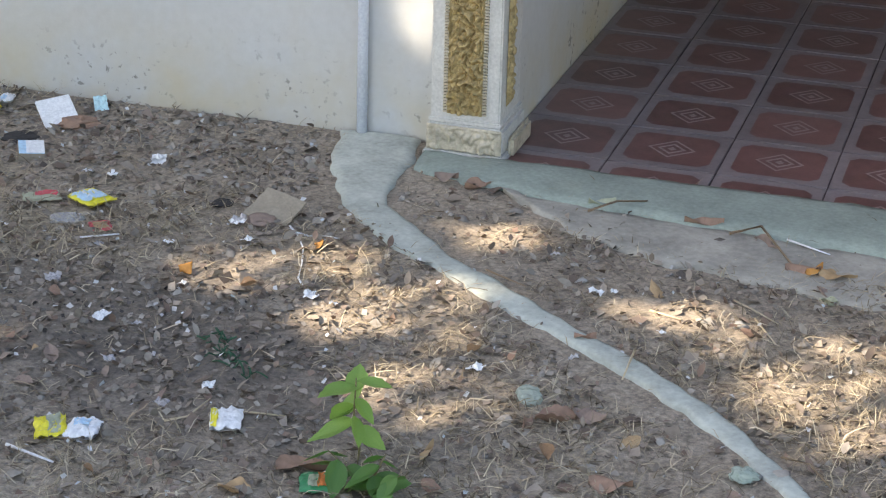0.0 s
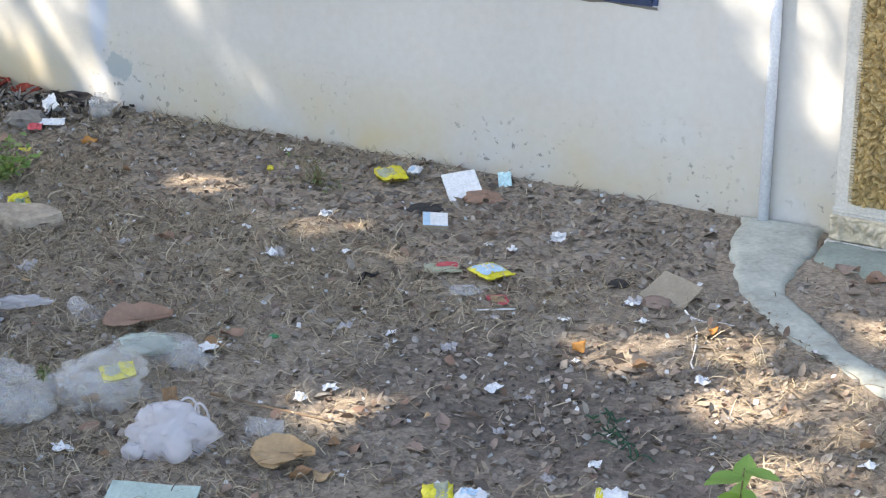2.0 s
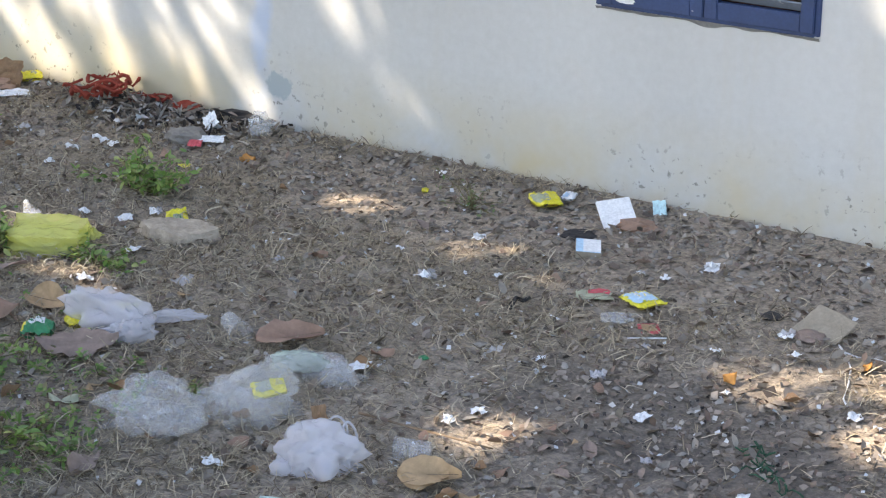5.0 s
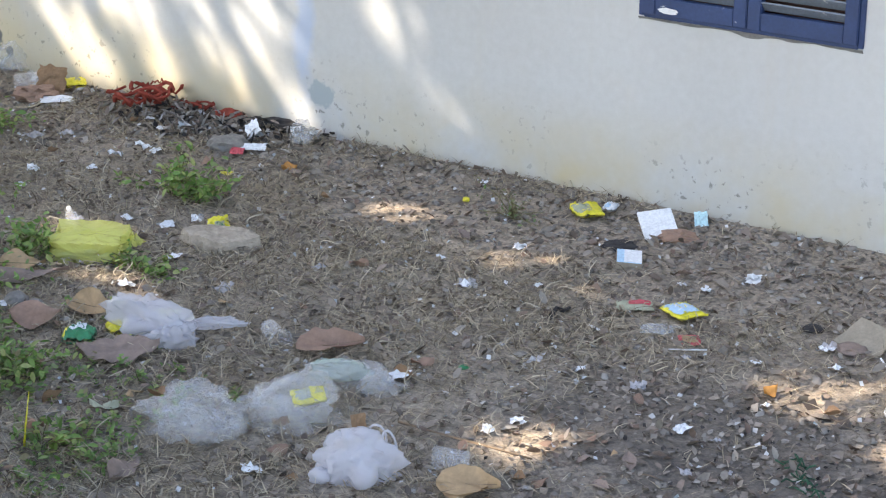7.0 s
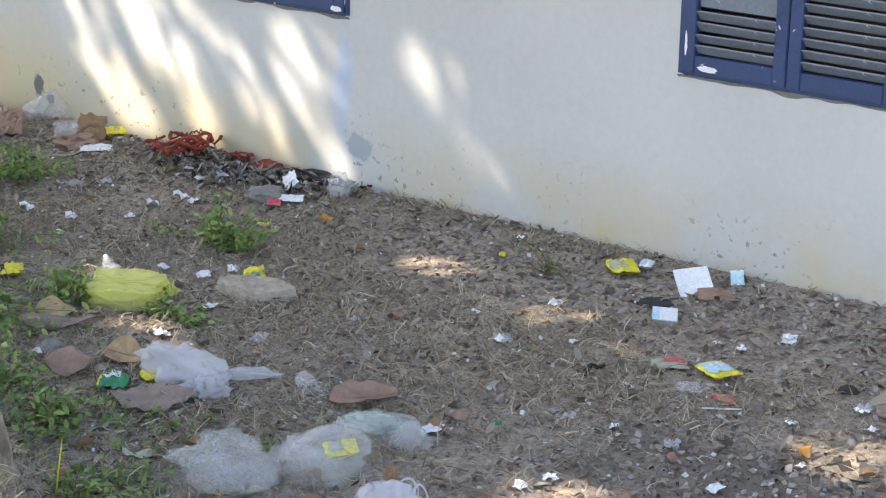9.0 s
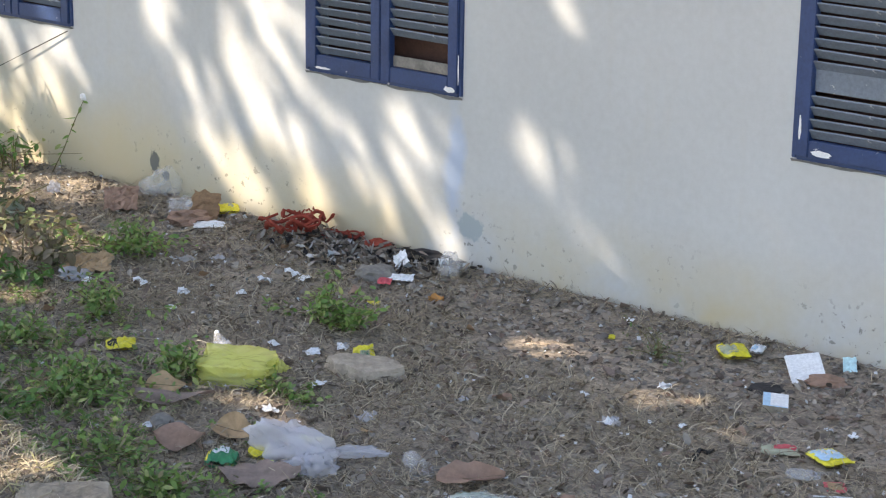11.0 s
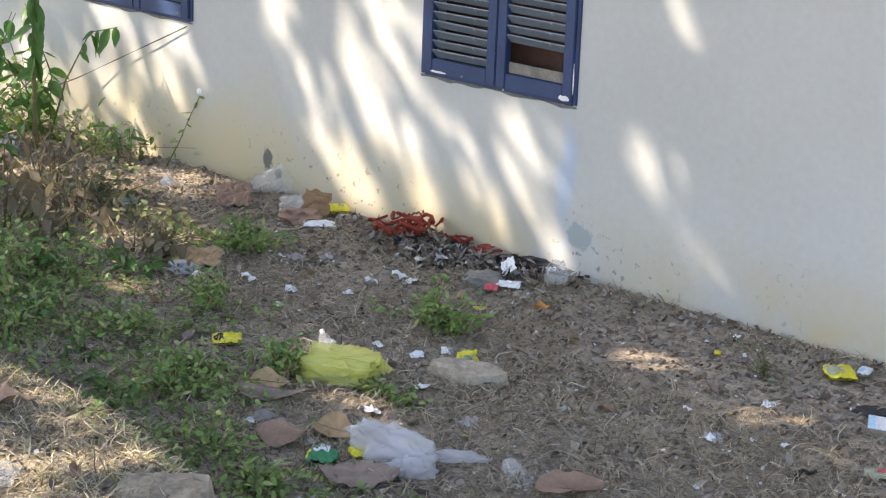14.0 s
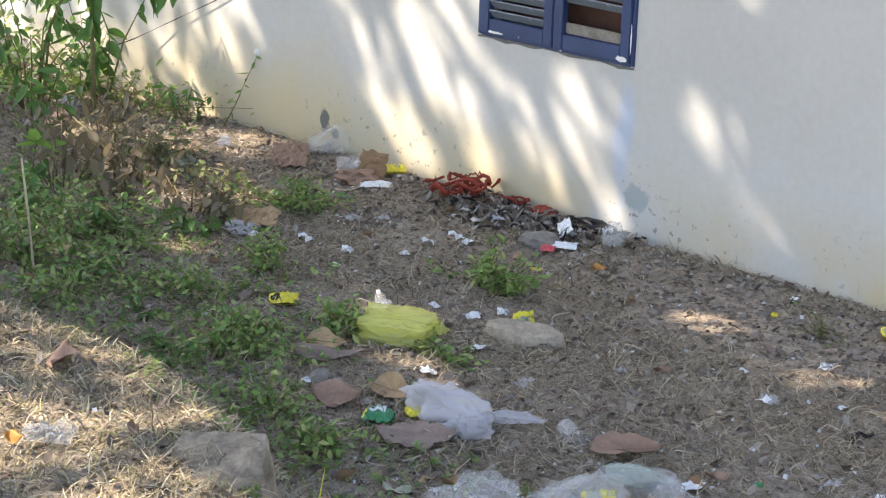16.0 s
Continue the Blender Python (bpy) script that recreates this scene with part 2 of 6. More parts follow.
CYAN = plain("pale_cyan_paper", (0.55, 0.78, 0.82), 0.12, 20, 0.7, 0.1)
ORANGE = plain("orange_print", (0.70, 0.22, 0.06), 0.2, 20, 0.6, 0.1)
RED = plain("red_cloth", (0.27, 0.040, 0.022), 0.45, 30, 0.9, 0.5)
PINKRED = plain("pink_red_paper", (0.62, 0.10, 0.12), 0.2, 20, 0.7, 0.1)
YELLOW = plain("yellow_wrapper", (0.78, 0.68, 0.04), 0.2, 20, 0.35, 0.2)
NET_GREEN = plain("dark_green_net", (0.012, 0.075, 0.035), 0.4, 30, 0.6, 0.3)
GREEN = plain("green_print", (0.03, 0.25, 0.10), 0.2, 20, 0.4, 0.1)
SKYBLUE = plain("light_blue_print", (0.45, 0.66, 0.85), 0.15, 20, 0.4, 0.1)
PALE_BOARD = plain("pale_green_board", (0.40, 0.50, 0.45), 0.2, 8, 0.7, 0.2)
PALE_YELLOW = plain("pale_yellow_fill", (0.66, 0.64, 0.24), 0.6, 18, 0.7, 0.3)
BLACK = plain("charred_black", (0.035, 0.032, 0.032), 0.4, 30, 0.9, 0.5)
STRAW = plain("dry_straw", (0.52, 0.43, 0.29), 0.25, 40, 0.8, 0.2)
TWIG = plain("brown_twig", (0.24, 0.17, 0.11), 0.3, 40, 0.9, 0.4)
STEM = plain("green_brown_stem", (0.17, 0.15, 0.07), 0.3, 40, 0.8, 0.3)
LEAF_TAN = plain("tan_dry_leaf", (0.42, 0.28, 0.15), 0.3, 16, 0.7, 0.4, fine=50)
LEAF_RED = plain("red_brown_dry_leaf", (0.30, 0.185, 0.13), 0.3, 16, 0.7, 0.4, fine=50)
LEAF_GREY = plain("grey_brown_dry_leaf", (0.26, 0.19, 0.155), 0.3, 16, 0.8, 0.4, fine=50)
LEAF_ORANGE = plain("orange_dry_leaf", (0.55, 0.25, 0.06), 0.3, 16, 0.7, 0.3, fine=50)
LEAF_PALE = plain("pale_green_dry_leaf", (0.40, 0.42, 0.30), 0.25, 16, 0.7, 0.3, fine=50)
CLEAR = film_plastic("clear_film", (0.86, 0.87, 0.88), 0.76, 0.10)
MILKY = film_plastic("milky_film", (0.87, 0.87, 0.92), 0.56, 0.12)
MINT = film_plastic("pale_green_film", (0.60, 0.70, 0.62), 0.35)
YELLOW_FILM = film_plastic("yellow_film", (0.84, 0.84, 0.24), 0.5, 0.18)
GREEN_LEAF = island_mix("fresh_green_leaf", [(0.10, 0.23, 0.055), (0.15, 0.31, 0.08), (0.20, 0.37, 0.11)], 0.45, 0.45, trans=0.35)
# fresh seedling green with some of the sunshine put into the colour
BRIGHT_LEAF = island_mix("bright_green_leaf", [(0.27, 0.46, 0.10), (0.36, 0.54, 0.15)], 0.45, 0.4, trans=0.4)
WEED_LEAF = island_mix("weed_leaf", [(0.15, 0.27, 0.07), (0.21, 0.36, 0.09), (0.28, 0.43, 0.11), (0.42, 0.46, 0.17), (0.16, 0.29, 0.09), (0.36, 0.31, 0.18)], 0.5, 0.4, trans=0.3)
DULL_LEAF = island_mix("dull_leaf", [(0.17, 0.14, 0.10), (0.26, 0.21, 0.14), (0.19, 0.26, 0.10), (0.30, 0.22, 0.155), (0.15, 0.23, 0.08)], 0.6, 0.35, trans=0.25)
CROWN_LEAF = island_mix("tree_leaf", [(0.04, 0.09, 0.02), (0.06, 0.13, 0.03), (0.08, 0.14, 0.03)], 0.5, 0.4, trans=0.25)
BARK = plain("bark", (0.16, 0.12, 0.09), 0.4, 12, 0.95, 0.8)
HAY = island_mix("dry_grass", [(0.156, 0.120, 0.078), (0.478, 0.390, 0.267), (0.312, 0.250, 0.166), (0.686, 0.590, 0.423), (0.114, 0.090, 0.060), (0.562, 0.470, 0.340)], 0.9, 0.2)
# bleached grass, lightened further so its colour carries the bank's sun
SUNHAY = island_mix("bleached_sunlit_grass", [(0.46, 0.39, 0.25), (0.64, 0.56, 0.38), (0.40, 0.37, 0.19), (0.30, 0.29, 0.13), (0.34, 0.25, 0.17), (0.72, 0.65, 0.48)], 0.9, 0.2)
CHIPS = island_mix("leaf_litter", [(0.165, 0.125, 0.100), (0.285, 0.230, 0.185), (0.355, 0.300, 0.250), (0.115, 0.092, 0.078), (0.42, 0.375, 0.32), (0.235, 0.160, 0.125), (0.31, 0.27, 0.225)], 0.9, 0.2)
GRAVEL = island_mix("gravel", [(0.24, 0.22, 0.20), (0.32, 0.29, 0.26), (0.18, 0.16, 0.14), (0.42, 0.40, 0.37)], 0.95, 0.2)
SPECKS = island_mix("paper_specks", [(0.62, 0.62, 0.62), (0.75, 0.75, 0.76), (0.5, 0.48, 0.45), (0.55, 0.6, 0.62)], 0.8, 0.3)
CINDER = island_mix("cinders", [(0.05, 0.045, 0.045), (0.09, 0.08, 0.075), (0.14, 0.12, 0.11)], 0.95, 0.2)
CLODS = island_mix("clods", [(0.33, 0.295, 0.255), (0.25, 0.22, 0.19), (0.43, 0.395, 0.35), (0.30, 0.26, 0.215), (0.18, 0.155, 0.135)], 0.97, 0.15)
CURLS = island_mix("curled_dead_grass", [(0.36, 0.30, 0.22), (0.54, 0.46, 0.34), (0.22, 0.175, 0.125), (0.66, 0.58, 0.44), (0.42, 0.33, 0.23), (0.13, 0.10, 0.075)], 0.9, 0.2)
HEAP_SCRAP = island_mix("mixed_burnt_scraps", [(0.04, 0.035, 0.035), (0.34, 0.28, 0.22), (0.20, 0.16, 0.13), (0.52, 0.47, 0.41), (0.035, 0.03, 0.03), (0.28, 0.21, 0.16), (0.62, 0.60, 0.57)], 0.9, 0.2)


# ---------------------------------------------------------------- building helpers
def part(name, bm, mat, parent=None, label="", smooth=False):
    me = bpy.data.meshes.new(name)
    bm.to_mesh(me)
    bm.free()
    if smooth:
        for p in me.polygons:
            p.use_smooth = True
    me.materials.append(mat)
    ob = new(name, me)
    if parent is not None:
        ob.parent = parent
    if label:
        ob["label"] = label
    return ob


def thing(name, label, category, group="", kind="", at=None):
    ob = new(name)
    ob.empty_display_size = 0.05
    if at is not None:
        ob.matrix_world = at
    return tagged(ob, label, category, group, kind)


def add_box(bm, a, b, bev=0.0):
    vs = bmesh.ops.create_cube(bm, size=1)["verts"]
    for v in vs:
        v.co = Vector([(a[i] + b[i]) / 2 + v.co[i] * (b[i] - a[i]) for i in range(3)])
    if bev:
        es = list({e for v in vs for e in v.link_edges})
        bmesh.ops.bevel(bm, geom=es, offset=bev, segments=2, affect="EDGES")


def box_bm(a, b, bev=0.0):
    bm = bmesh.new()
    add_box(bm, a, b, bev)
    return bm


def smooth01(x):
    x = min(1.0, max(0.0, x))
    return x * x * (3 - 2 * x)


def seg_dist(px, py, ax, ay, bx, by):
    """Signed: positive to the left of a to b."""
    dx, dy = bx - ax, by - ay
    k = min(1.0, max(0.0, ((px - ax) * dx + (py - ay) * dy) / (dx * dx + dy * dy)))
    d = math.hypot(px - ax - k * dx, py - ay - k * dy)
    return d if (dx * (py - ay) - dy * (px - ax)) > 0 else -d


BANK = [(-9.5, -3.05), (-5.95, -3.22), (-5.16, -3.20), (-4.55, -3.38), (-4.05, -3.75), (-3.6, -4.6)]


def bank_side(x, y):
    """Distance behind the crest line of the bank, positive on the bank."""
    best = 9e9
    for (ax, ay), (bx, by) in zip(BANK, BANK[1:]):
        d = -seg_dist(x, y, ax, ay, bx, by)
        if abs(d) < abs(best):
            best = d
    return best


def gz(x, y):
    """Height of the ground."""
    if y > 0.04 or (x > -2.25 and y > -0.12):
        return -0.15
    z = 0.014 * noise.noise((x * 2.1, y * 2.1, 0)) + 0.010 * noise.noise((x * 7, y * 7, 3)) + 0.006 * noise.noise((x * 19, y * 19, 5))
    z *= min(1.0, 0.35 + abs(y) * 2) 
    if -10 < x < -3 and -8 < y < -2.5:
        d = bank_side(x, y)
        z += 0.30 * smooth01((d + 0.32) / 0.36)
    if x <= -10 or y <= -8:
        z += 0.3 * smooth01((-y - 3.1) / 0.8) * smooth01((-3.5 - x) / 1.0)
    return z


def ground():
    fx = np.arange(-13.5, 0.6, 0.035)
    fy = np.arange(-4.6, 0.06, 0.035)
    xs = np.concatenate([[-600, -200, -80, -40, -25, -18, -15], fx, [1.5, 4, 10, 30, 100, 300, 600]])
    ys = np.concatenate([[-600, -200, -80, -40, -20, -12, -9, -7.5, -6.5, -5.8, -5.2, -4.9], fy, [0.2, 3, 6, 12, 40, 150, 600]])
    vs = [(x, y, gz(x, y)) for y in ys for x in xs]
    w = len(xs)
    fs = [(j * w + i, j * w + i + 1, (j + 1) * w + i + 1, (j + 1) * w + i) for j in range(len(ys) - 1) for i in range(w - 1)]
    me = bpy.data.meshes.new("ground")
    me.from_pydata(vs, [], fs)
    me.materials.append(EARTH)
    for p in me.polygons:
        p.use_smooth = True
    return tagged(new("ground", me), "dry trodden earth strewn with litter and dead leaves", "ground", kind="structure")


ground()

# ---------------------------------------------------------------- the house
WIN = [(-4.0, -3.02), (-6.675, -5.705), (-9.33, -8.36)]
SILL, HEAD = 0.80, 2.05
WALL_L, WALL_R, WALL_T, WALL_H = -13.5, -2.0, 0.22, 3.1


def wall_front():
    bm = bmesh.new()
    xs = sorted([WALL_L, WALL_R] + [x for w in WIN for x in w])
    zs = [-0.25, SILL, HEAD, WALL_H]
    def quad(pts):
        bm.faces.new([bm.verts.new(p) for p in pts])
    for i in range(len(xs) - 1):
        for k in range(3):
            a, b, c, d = xs[i], xs[i + 1], zs[k], zs[k + 1]
            if k == 1 and any(abs(a - w[0]) < 1e-6 for w in WIN):
                T = WALL_T
                quad([(a, 0, c), (a, T, c), (a, T, d), (a, 0, d)])
                quad([(b, 0, c), (b, 0, d), (b, T, d), (b, T, c)])
                quad([(a, 0, c), (b, 0, c), (b, T, c), (a, T, c)])
                quad([(a, 0, d), (a, T, d), (b, T, d), (b, 0, d)])
                continue
            quad([(a, 0, c), (b, 0, c), (b, 0, d), (a, 0, d)])
            quad([(a, WALL_T, c), (a, WALL_T, d), (b, WALL_T, d), (b, WALL_T, c)])
    bmesh.ops.remove_doubles(bm, verts=bm.verts, dist=1e-5)
    bmesh.ops.recalc_face_normals(bm, faces=bm.faces)
    return tagged(part("wall_south", bm, PLASTER), "stained off-white plastered house wall", "wall", kind="structure")


wall_front()
tagged(part("wall_porch", box_bm((-2.2, 0.22, -0.2), (-1.985, 4.0, WALL_H)), PLASTER), "pale plastered side wall of the porch", "wall", kind="structure")
# unseen walls and ceiling added to close off the porch and rooms
tagged(part("wall_back", box_bm((-1.985, 4.0, -0.2), (2.8, 4.2, WALL_H)), DARK_ROOM), "unseen back wall of the porch, painted dark to dim it", "wall", kind="structure")
tagged(part("wall_east", box_bm((2.8, -0.1, -0.2), (3.0, 4.2, WALL_H)), PLASTER), "pale side wall of the porch", "wall", kind="structure")
tagged(part("wall_room", box_bm((WALL_L, 3.6, -0.2), (-2.2, 3.8, WALL_H)), DARK_ROOM), "unseen inner wall behind the shutters, painted dark", "wall", kind="structure")
tagged(part("wall_west", box_bm((WALL_L, 0.22, -0.2), (WALL_L + 0.2, 3.6, WALL_H)), DARK_ROOM), "end wall of the house", "wall", kind="structure")
# unseen beam, added to hold daylight back from the porch
tagged(part("shade_lintel", box_bm((-1.95, -0.1, 2.6), (2.8, 0.1, WALL_H)), PLASTER), "unseen beam added over the porch front to dim it", "wall", kind="structure")
tagged(part("ceiling", box_bm((WALL_L - 0.2, -0.12, WALL_H), (3.1, 4.4, WALL_H + 0.15)), DARK_ROOM), "unseen dark ceiling slab over house and porch", "ceiling", kind="structure")
tagged(part("floor", box_bm((WALL_L, 0.22, -0.14), (-2.2, 3.6, -0.02)), DARK_ROOM), "plain floor inside the house", "floor", kind="structure")


def slat_mesh(w):
    bm = box_bm((-w / 2, -0.024, -0.0045), (w / 2, 0.024, 0.0045))
    bmesh.ops.bevel(bm, geom=list(bm.edges), offset=0.002, segments=1, affect="EDGES")
    me = bpy.data.meshes.new("slat")
    bm.to_mesh(me)
    bm.free()
    me.materials.append(SLAT_BLUE)
    return me


SLAT = slat_mesh(0.356)


def shutter(parent, x0, x1, missing=(), board=None, lean=0.0):
    """One louvred leaf between x0 and x1; slats at the places named in missing are gone."""
    z0, z1, st = SILL + 0.012, HEAD - 0.012, 0.058
    y0, y1 = -0.020, 0.020
    bm = bmesh.new()
    add_box(bm, (x0, y0, z0), (x0 + st, y1, z1), 0.004)
    add_box(bm, (x1 - st, y0, z0), (x1, y1, z1), 0.004)
    for a, b in ((z0, z0 + 0.07), (z1 - 0.07, z1)):
        add_box(bm, (x0 + st, y0 + 0.003, a), (x1 - st, y1 - 0.003, b), 0.003)
    leaf = part("shutter", bm, BLUE, parent, "blue louvred shutter with flaking paint")
    z, k = z0 + 0.07 + 0.026, 0
    rnd = random.Random(int(abs(x0) * 100))
    while z < z1 - 0.09:
        if k not in missing:
            s = new("slat", SLAT)
            s.parent = leaf
            s.matrix_world = pose((x0 + x1) / 2, 0.0, z, -52 + rnd.uniform(-4, 4), rnd.uniform(-0.6, 0.6), 0) @ Matrix.Diagonal(((x1 - x0 - 2 * st + 0.008) / 0.356, 1, 1, 1))
        z += 0.0465
        k += 1
    if board:
        part("patch_board", box_bm((x0 + st, 0.006, board[0]), (x1 - st, 0.018, board[1]), 0.002), board[2], leaf, "bare board nailed behind the missing slats")
    return leaf


for k, (a, b) in enumerate(WIN):
    w = thing("window_%d" % (k + 1), "closed pair of blue louvred shutters in a plastered wall", "window", kind="structure")
    bm = bmesh.new()
    e = 0.022
    add_box(bm, (a, -0.008, SILL), (a + e, 0.06, HEAD), 0.003)
    add_box(bm, (b - e, -0.008, SILL), (b, 0.06, HEAD), 0.003)
    add_box(bm, (a + e, -0.006, SILL - 0.006), (b - e, 0.06, SILL + 0.01), 0.003)
    add_box(bm, (a + e, -0.006, HEAD - 0.01), (b - e, 0.06, HEAD), 0.003)
    part("window_frame", bm, BLUE, w)
    mid = (a + b) / 2
    if k == 0:
        shutter(w, a + e, mid - 0.002, (4, 5), (1.08, 1.19, SLAT_BLUE))
        shutter(w, mid + 0.002, b - e)
    elif k == 1:
        shutter(w, a + e, mid - 0.002)
        shutter(w, mid + 0.002, b - e, (0, 1, 2), (0.885, 0.935, STONE))
    else:
        shutter(w, a + e, mid - 0.002)
        shutter(w, mid + 0.002, b - e)
    bm = bmesh.new()
    rnd = random.Random(k)
    top, low = [], []
    for i in range(41):
        x = a + (b - a) * i / 40
        top.append(bm.verts.new((x, -0.010 - 0.004 * rnd.random(), SILL - 0.004)))
        low.append(bm.verts.new((x, -0.001, SILL - 0.010 - 0.022 * max(0, noise.noise((x * 7, k, 0)) + 0.25) - 0.003 * rnd.random())))
    for i in range(40):
        bm.faces.new((low[i], low[i + 1], top[i + 1], top[i]))
    part("sill_mortar", bm, plain("rough_mortar_%d" % k, (0.22, 0.22, 0.22), 0.4, 20), w, "rough grey mortar under the shutters")
    for x, z, rx, rz in ([(-3.86, 0.835, 0.045, 0.013), (-3.96, 0.93, 0.006, 0.05)] if k == 0 else [(-5.77, 0.827, 0.033, 0.013), (-5.718, 0.93, 0.004, 0.06), (-6.55, 0.822, 0.05, 0.006)] if k == 1 else []):
        bm = bmesh.new()
        bm.faces.new([bm.verts.new((x + rx * math.cos(q) * (1 + 0.5 * noise.noise((q * 2, x * 9, 0))), -0.0222, z + rz * math.sin(q) * (1 + 0.6 * noise.noise((q * 3, x * 9, 5))))) for q in np.linspace(6.0, 0.0, 18)])
        part("bare_patch", bm, WHITE, w, "whitish patch of flaked paint")
    # dark wooden board in each opening, its colour giving the unlit interior
    part("dark_backing", box_bm((a, 0.16, SILL), (b, 0.19, HEAD)), DARK_WOOD, w, "dark inner board giving the unlit look behind slats")

# porch floor of patterned tiles
tagged(part("floor_porch", box_bm((-1.985, -0.115, -0.16), (2.8, 4.0, 0.0)), GROUT), "grouted bed of the tiled porch floor", "floor", kind="structure")
porch_floor = bpy.data.objects["floor_porch"]


TILE_PITCH, TILE_X, TILE_Y = 0.42, -1.775, 0.25


def tile_meshes():
    """A square tile with a mauve border, a maroon field and two pale nested lozenges."""
    h = TILE_PITCH / 2 - 0.003
    bm = box_bm((-h, -h, 0), (h, h, 0.006), 0.002)
    body = bpy.data.meshes.new("tile")
    bm.to_mesh(body)
    bm.free()
    body.materials.append(TILE_BAND)
    bm = bmesh.new()
    w, d, c = 0.168, 0.160, 0.035
    bm.faces.new([bm.verts.new((x, y, 0.0068)) for x, y in ((-w + c, -d), (w - c, -d), (w, -d + c), (w, d - c), (w - c, d), (-w + c, d), (-w, d - c), (-w, -d + c))])
    field = bpy.data.meshes.new("tile_field")
    bm.to_mesh(field)
    bm.free()
    field.materials.append(TILE_RED)
    bm = bmesh.new()
    for ro, ri in ((0.100, 0.086), (0.060, 0.044), (0.020, 0.001)):
        o, i_ = [], []
        for k in range(4):
            a = math.pi / 2 * k
            o.append(bm.verts.new((math.cos(a) * ro * 0.95, math.sin(a) * ro, 0.0076)))
            i_.append(bm.verts.new((math.cos(a) * ri * 0.95, math.sin(a) * ri, 0.0076)))
        for k in range(4):
            j = (k + 1) % 4
            bm.faces.new((o[k], o[j], i_[j], i_[k]))
    line = bpy.data.meshes.new("tile_pattern")
    bm.to_mesh(line)
    bm.free()
    line.materials.append(TILE_LINE)
    return body, field, line


def front_cut(me):
    """The rear part of a tile, sawn off along the front edge of the porch."""
    bm = bmesh.new()
    bm.from_mesh(me)
    bmesh.ops.bisect_plane(bm, geom=list(bm.verts) + list(bm.edges) + list(bm.faces), plane_co=(0, -0.113 - (TILE_Y - TILE_PITCH), 0), plane_no=(0, -1, 0), clear_outer=True)
    cut = bpy.data.meshes.new(me.name)
    bm.to_mesh(cut)
    bm.free()
    cut.materials.append(me.materials[0])
    return cut


WHOLE = tile_meshes()
SAWN = [front_cut(me) for me in WHOLE]
for j in range(-1, 9):
    for i in range(11):
        x, y = TILE_X + TILE_PITCH * i, TILE_Y + TILE_PITCH * j
        if y > 3.78:
            continue
        body, field, line = SAWN if j < 0 else WHOLE
        o = new("tile", body)
        o.parent = porch_floor
        o.matrix_world = pose(x, y, 0.0)
        for nm, me in (("tile_field", field), ("tile_pattern", line)):
            q = new(nm, me)
            q.parent = o
            q.matrix_parent_inverse = Matrix()


def strip_slab(name, label, left, right, z, mat, wob, cat):
    """A cement strip between two edge lines, with ragged edges and a thin side."""
    bm = bmesh.new()
    def fine(line):
        out = []
        for (a, b), (c, d) in zip(line, line[1:]):
            for k in range(10):
                out.append((a + (c - a) * k / 10, b + (d - b) * k / 10))
        return out + [line[-1]]
    L, R = fine(left), fine(right)
    rows = []
    for (a, b), (c, d) in zip(L, R):
        a += wob * noise.noise((a * 9, b * 9, 1)); b += wob * noise.noise((a * 9, b * 9, 2))
        c += wob * noise.noise((c * 9, d * 9, 3)); d += wob * noise.noise((c * 9, d * 9, 4))
        row = [bm.verts.new((a, b, -0.05))]
        for k in range(9):
            u = k / 8
            x, y = a + (c - a) * u, b + (d - b) * u
            zz = z * (0.55 + 0.45 * math.sin(math.pi * u) ** 0.5) + 0.005 * noise.noise((x * 6, y * 6, 7))
            row.append(bm.verts.new((x, y, zz)))
        row.append(bm.verts.new((c, d, -0.05)))
        rows.append(row)
    for r, s in zip(rows, rows[1:]):
        for k in range(len(r) - 1):
            bm.faces.new((r[k], r[k + 1], s[k + 1], s[k]))
    bmesh.ops.recalc_face_normals(bm, faces=bm.faces)
    ob = part(name, bm, mat, smooth=True)
    return tagged(ob, label, cat)


strip_slab("drain_strip", "pale cement strip curving over the ground from the pipe", 
           [(-2.62, -0.02), (-2.541, -0.361), (-2.390, -0.677), (-2.223, -0.901), (-2.039, -1.075), (-1.890, -1.158), (-1.701, -1.324), (-1.346, -1.557), (-1.036, -1.775), (-0.730, -2.057), (-0.530, -2.312), (0.1, -3.1)],
           [(-2.30, -0.02), (-2.251, -0.216), (-2.246, -0.531), (-2.195, -0.708), (-2.004, -0.901), (-1.833, -1.086), (-1.686, -1.182), (-1.325, -1.461), (-1.044, -1.665), (-0.718, -1.945), (-0.458, -2.286), (0.2, -3.05)],
           0.020, CONCRETE, 0.02, "drain")
strip_slab("apron", "smooth green-grey cement band along the tiled porch",
           [(-2.24, -0.13), (-1.6, -0.118), (-1.0, -0.118), (-0.2, -0.118), (1.0, -0.118)],
           [(-2.22, -0.33), (-1.93, -0.40), (-1.50, -0.48), (-0.98, -0.51), (0.9, -0.72)],
           0.030, APRON_CEMENT, 0.03, "apron")
strip_slab("apron_skirt", "worn dusty cement skirt with a broken edge", 
           [(-1.93, -0.39), (-1.50, -0.47), (-1.0, -0.50), (-0.4, -0.56), (0.9, -0.71)],
           [(-1.845, -0.44), (-1.434, -0.76), (-1.02, -0.88), (-0.5, -0.98), (0.9, -1.15)],
           0.016, DUSTY_CEMENT, 0.07, "apron")

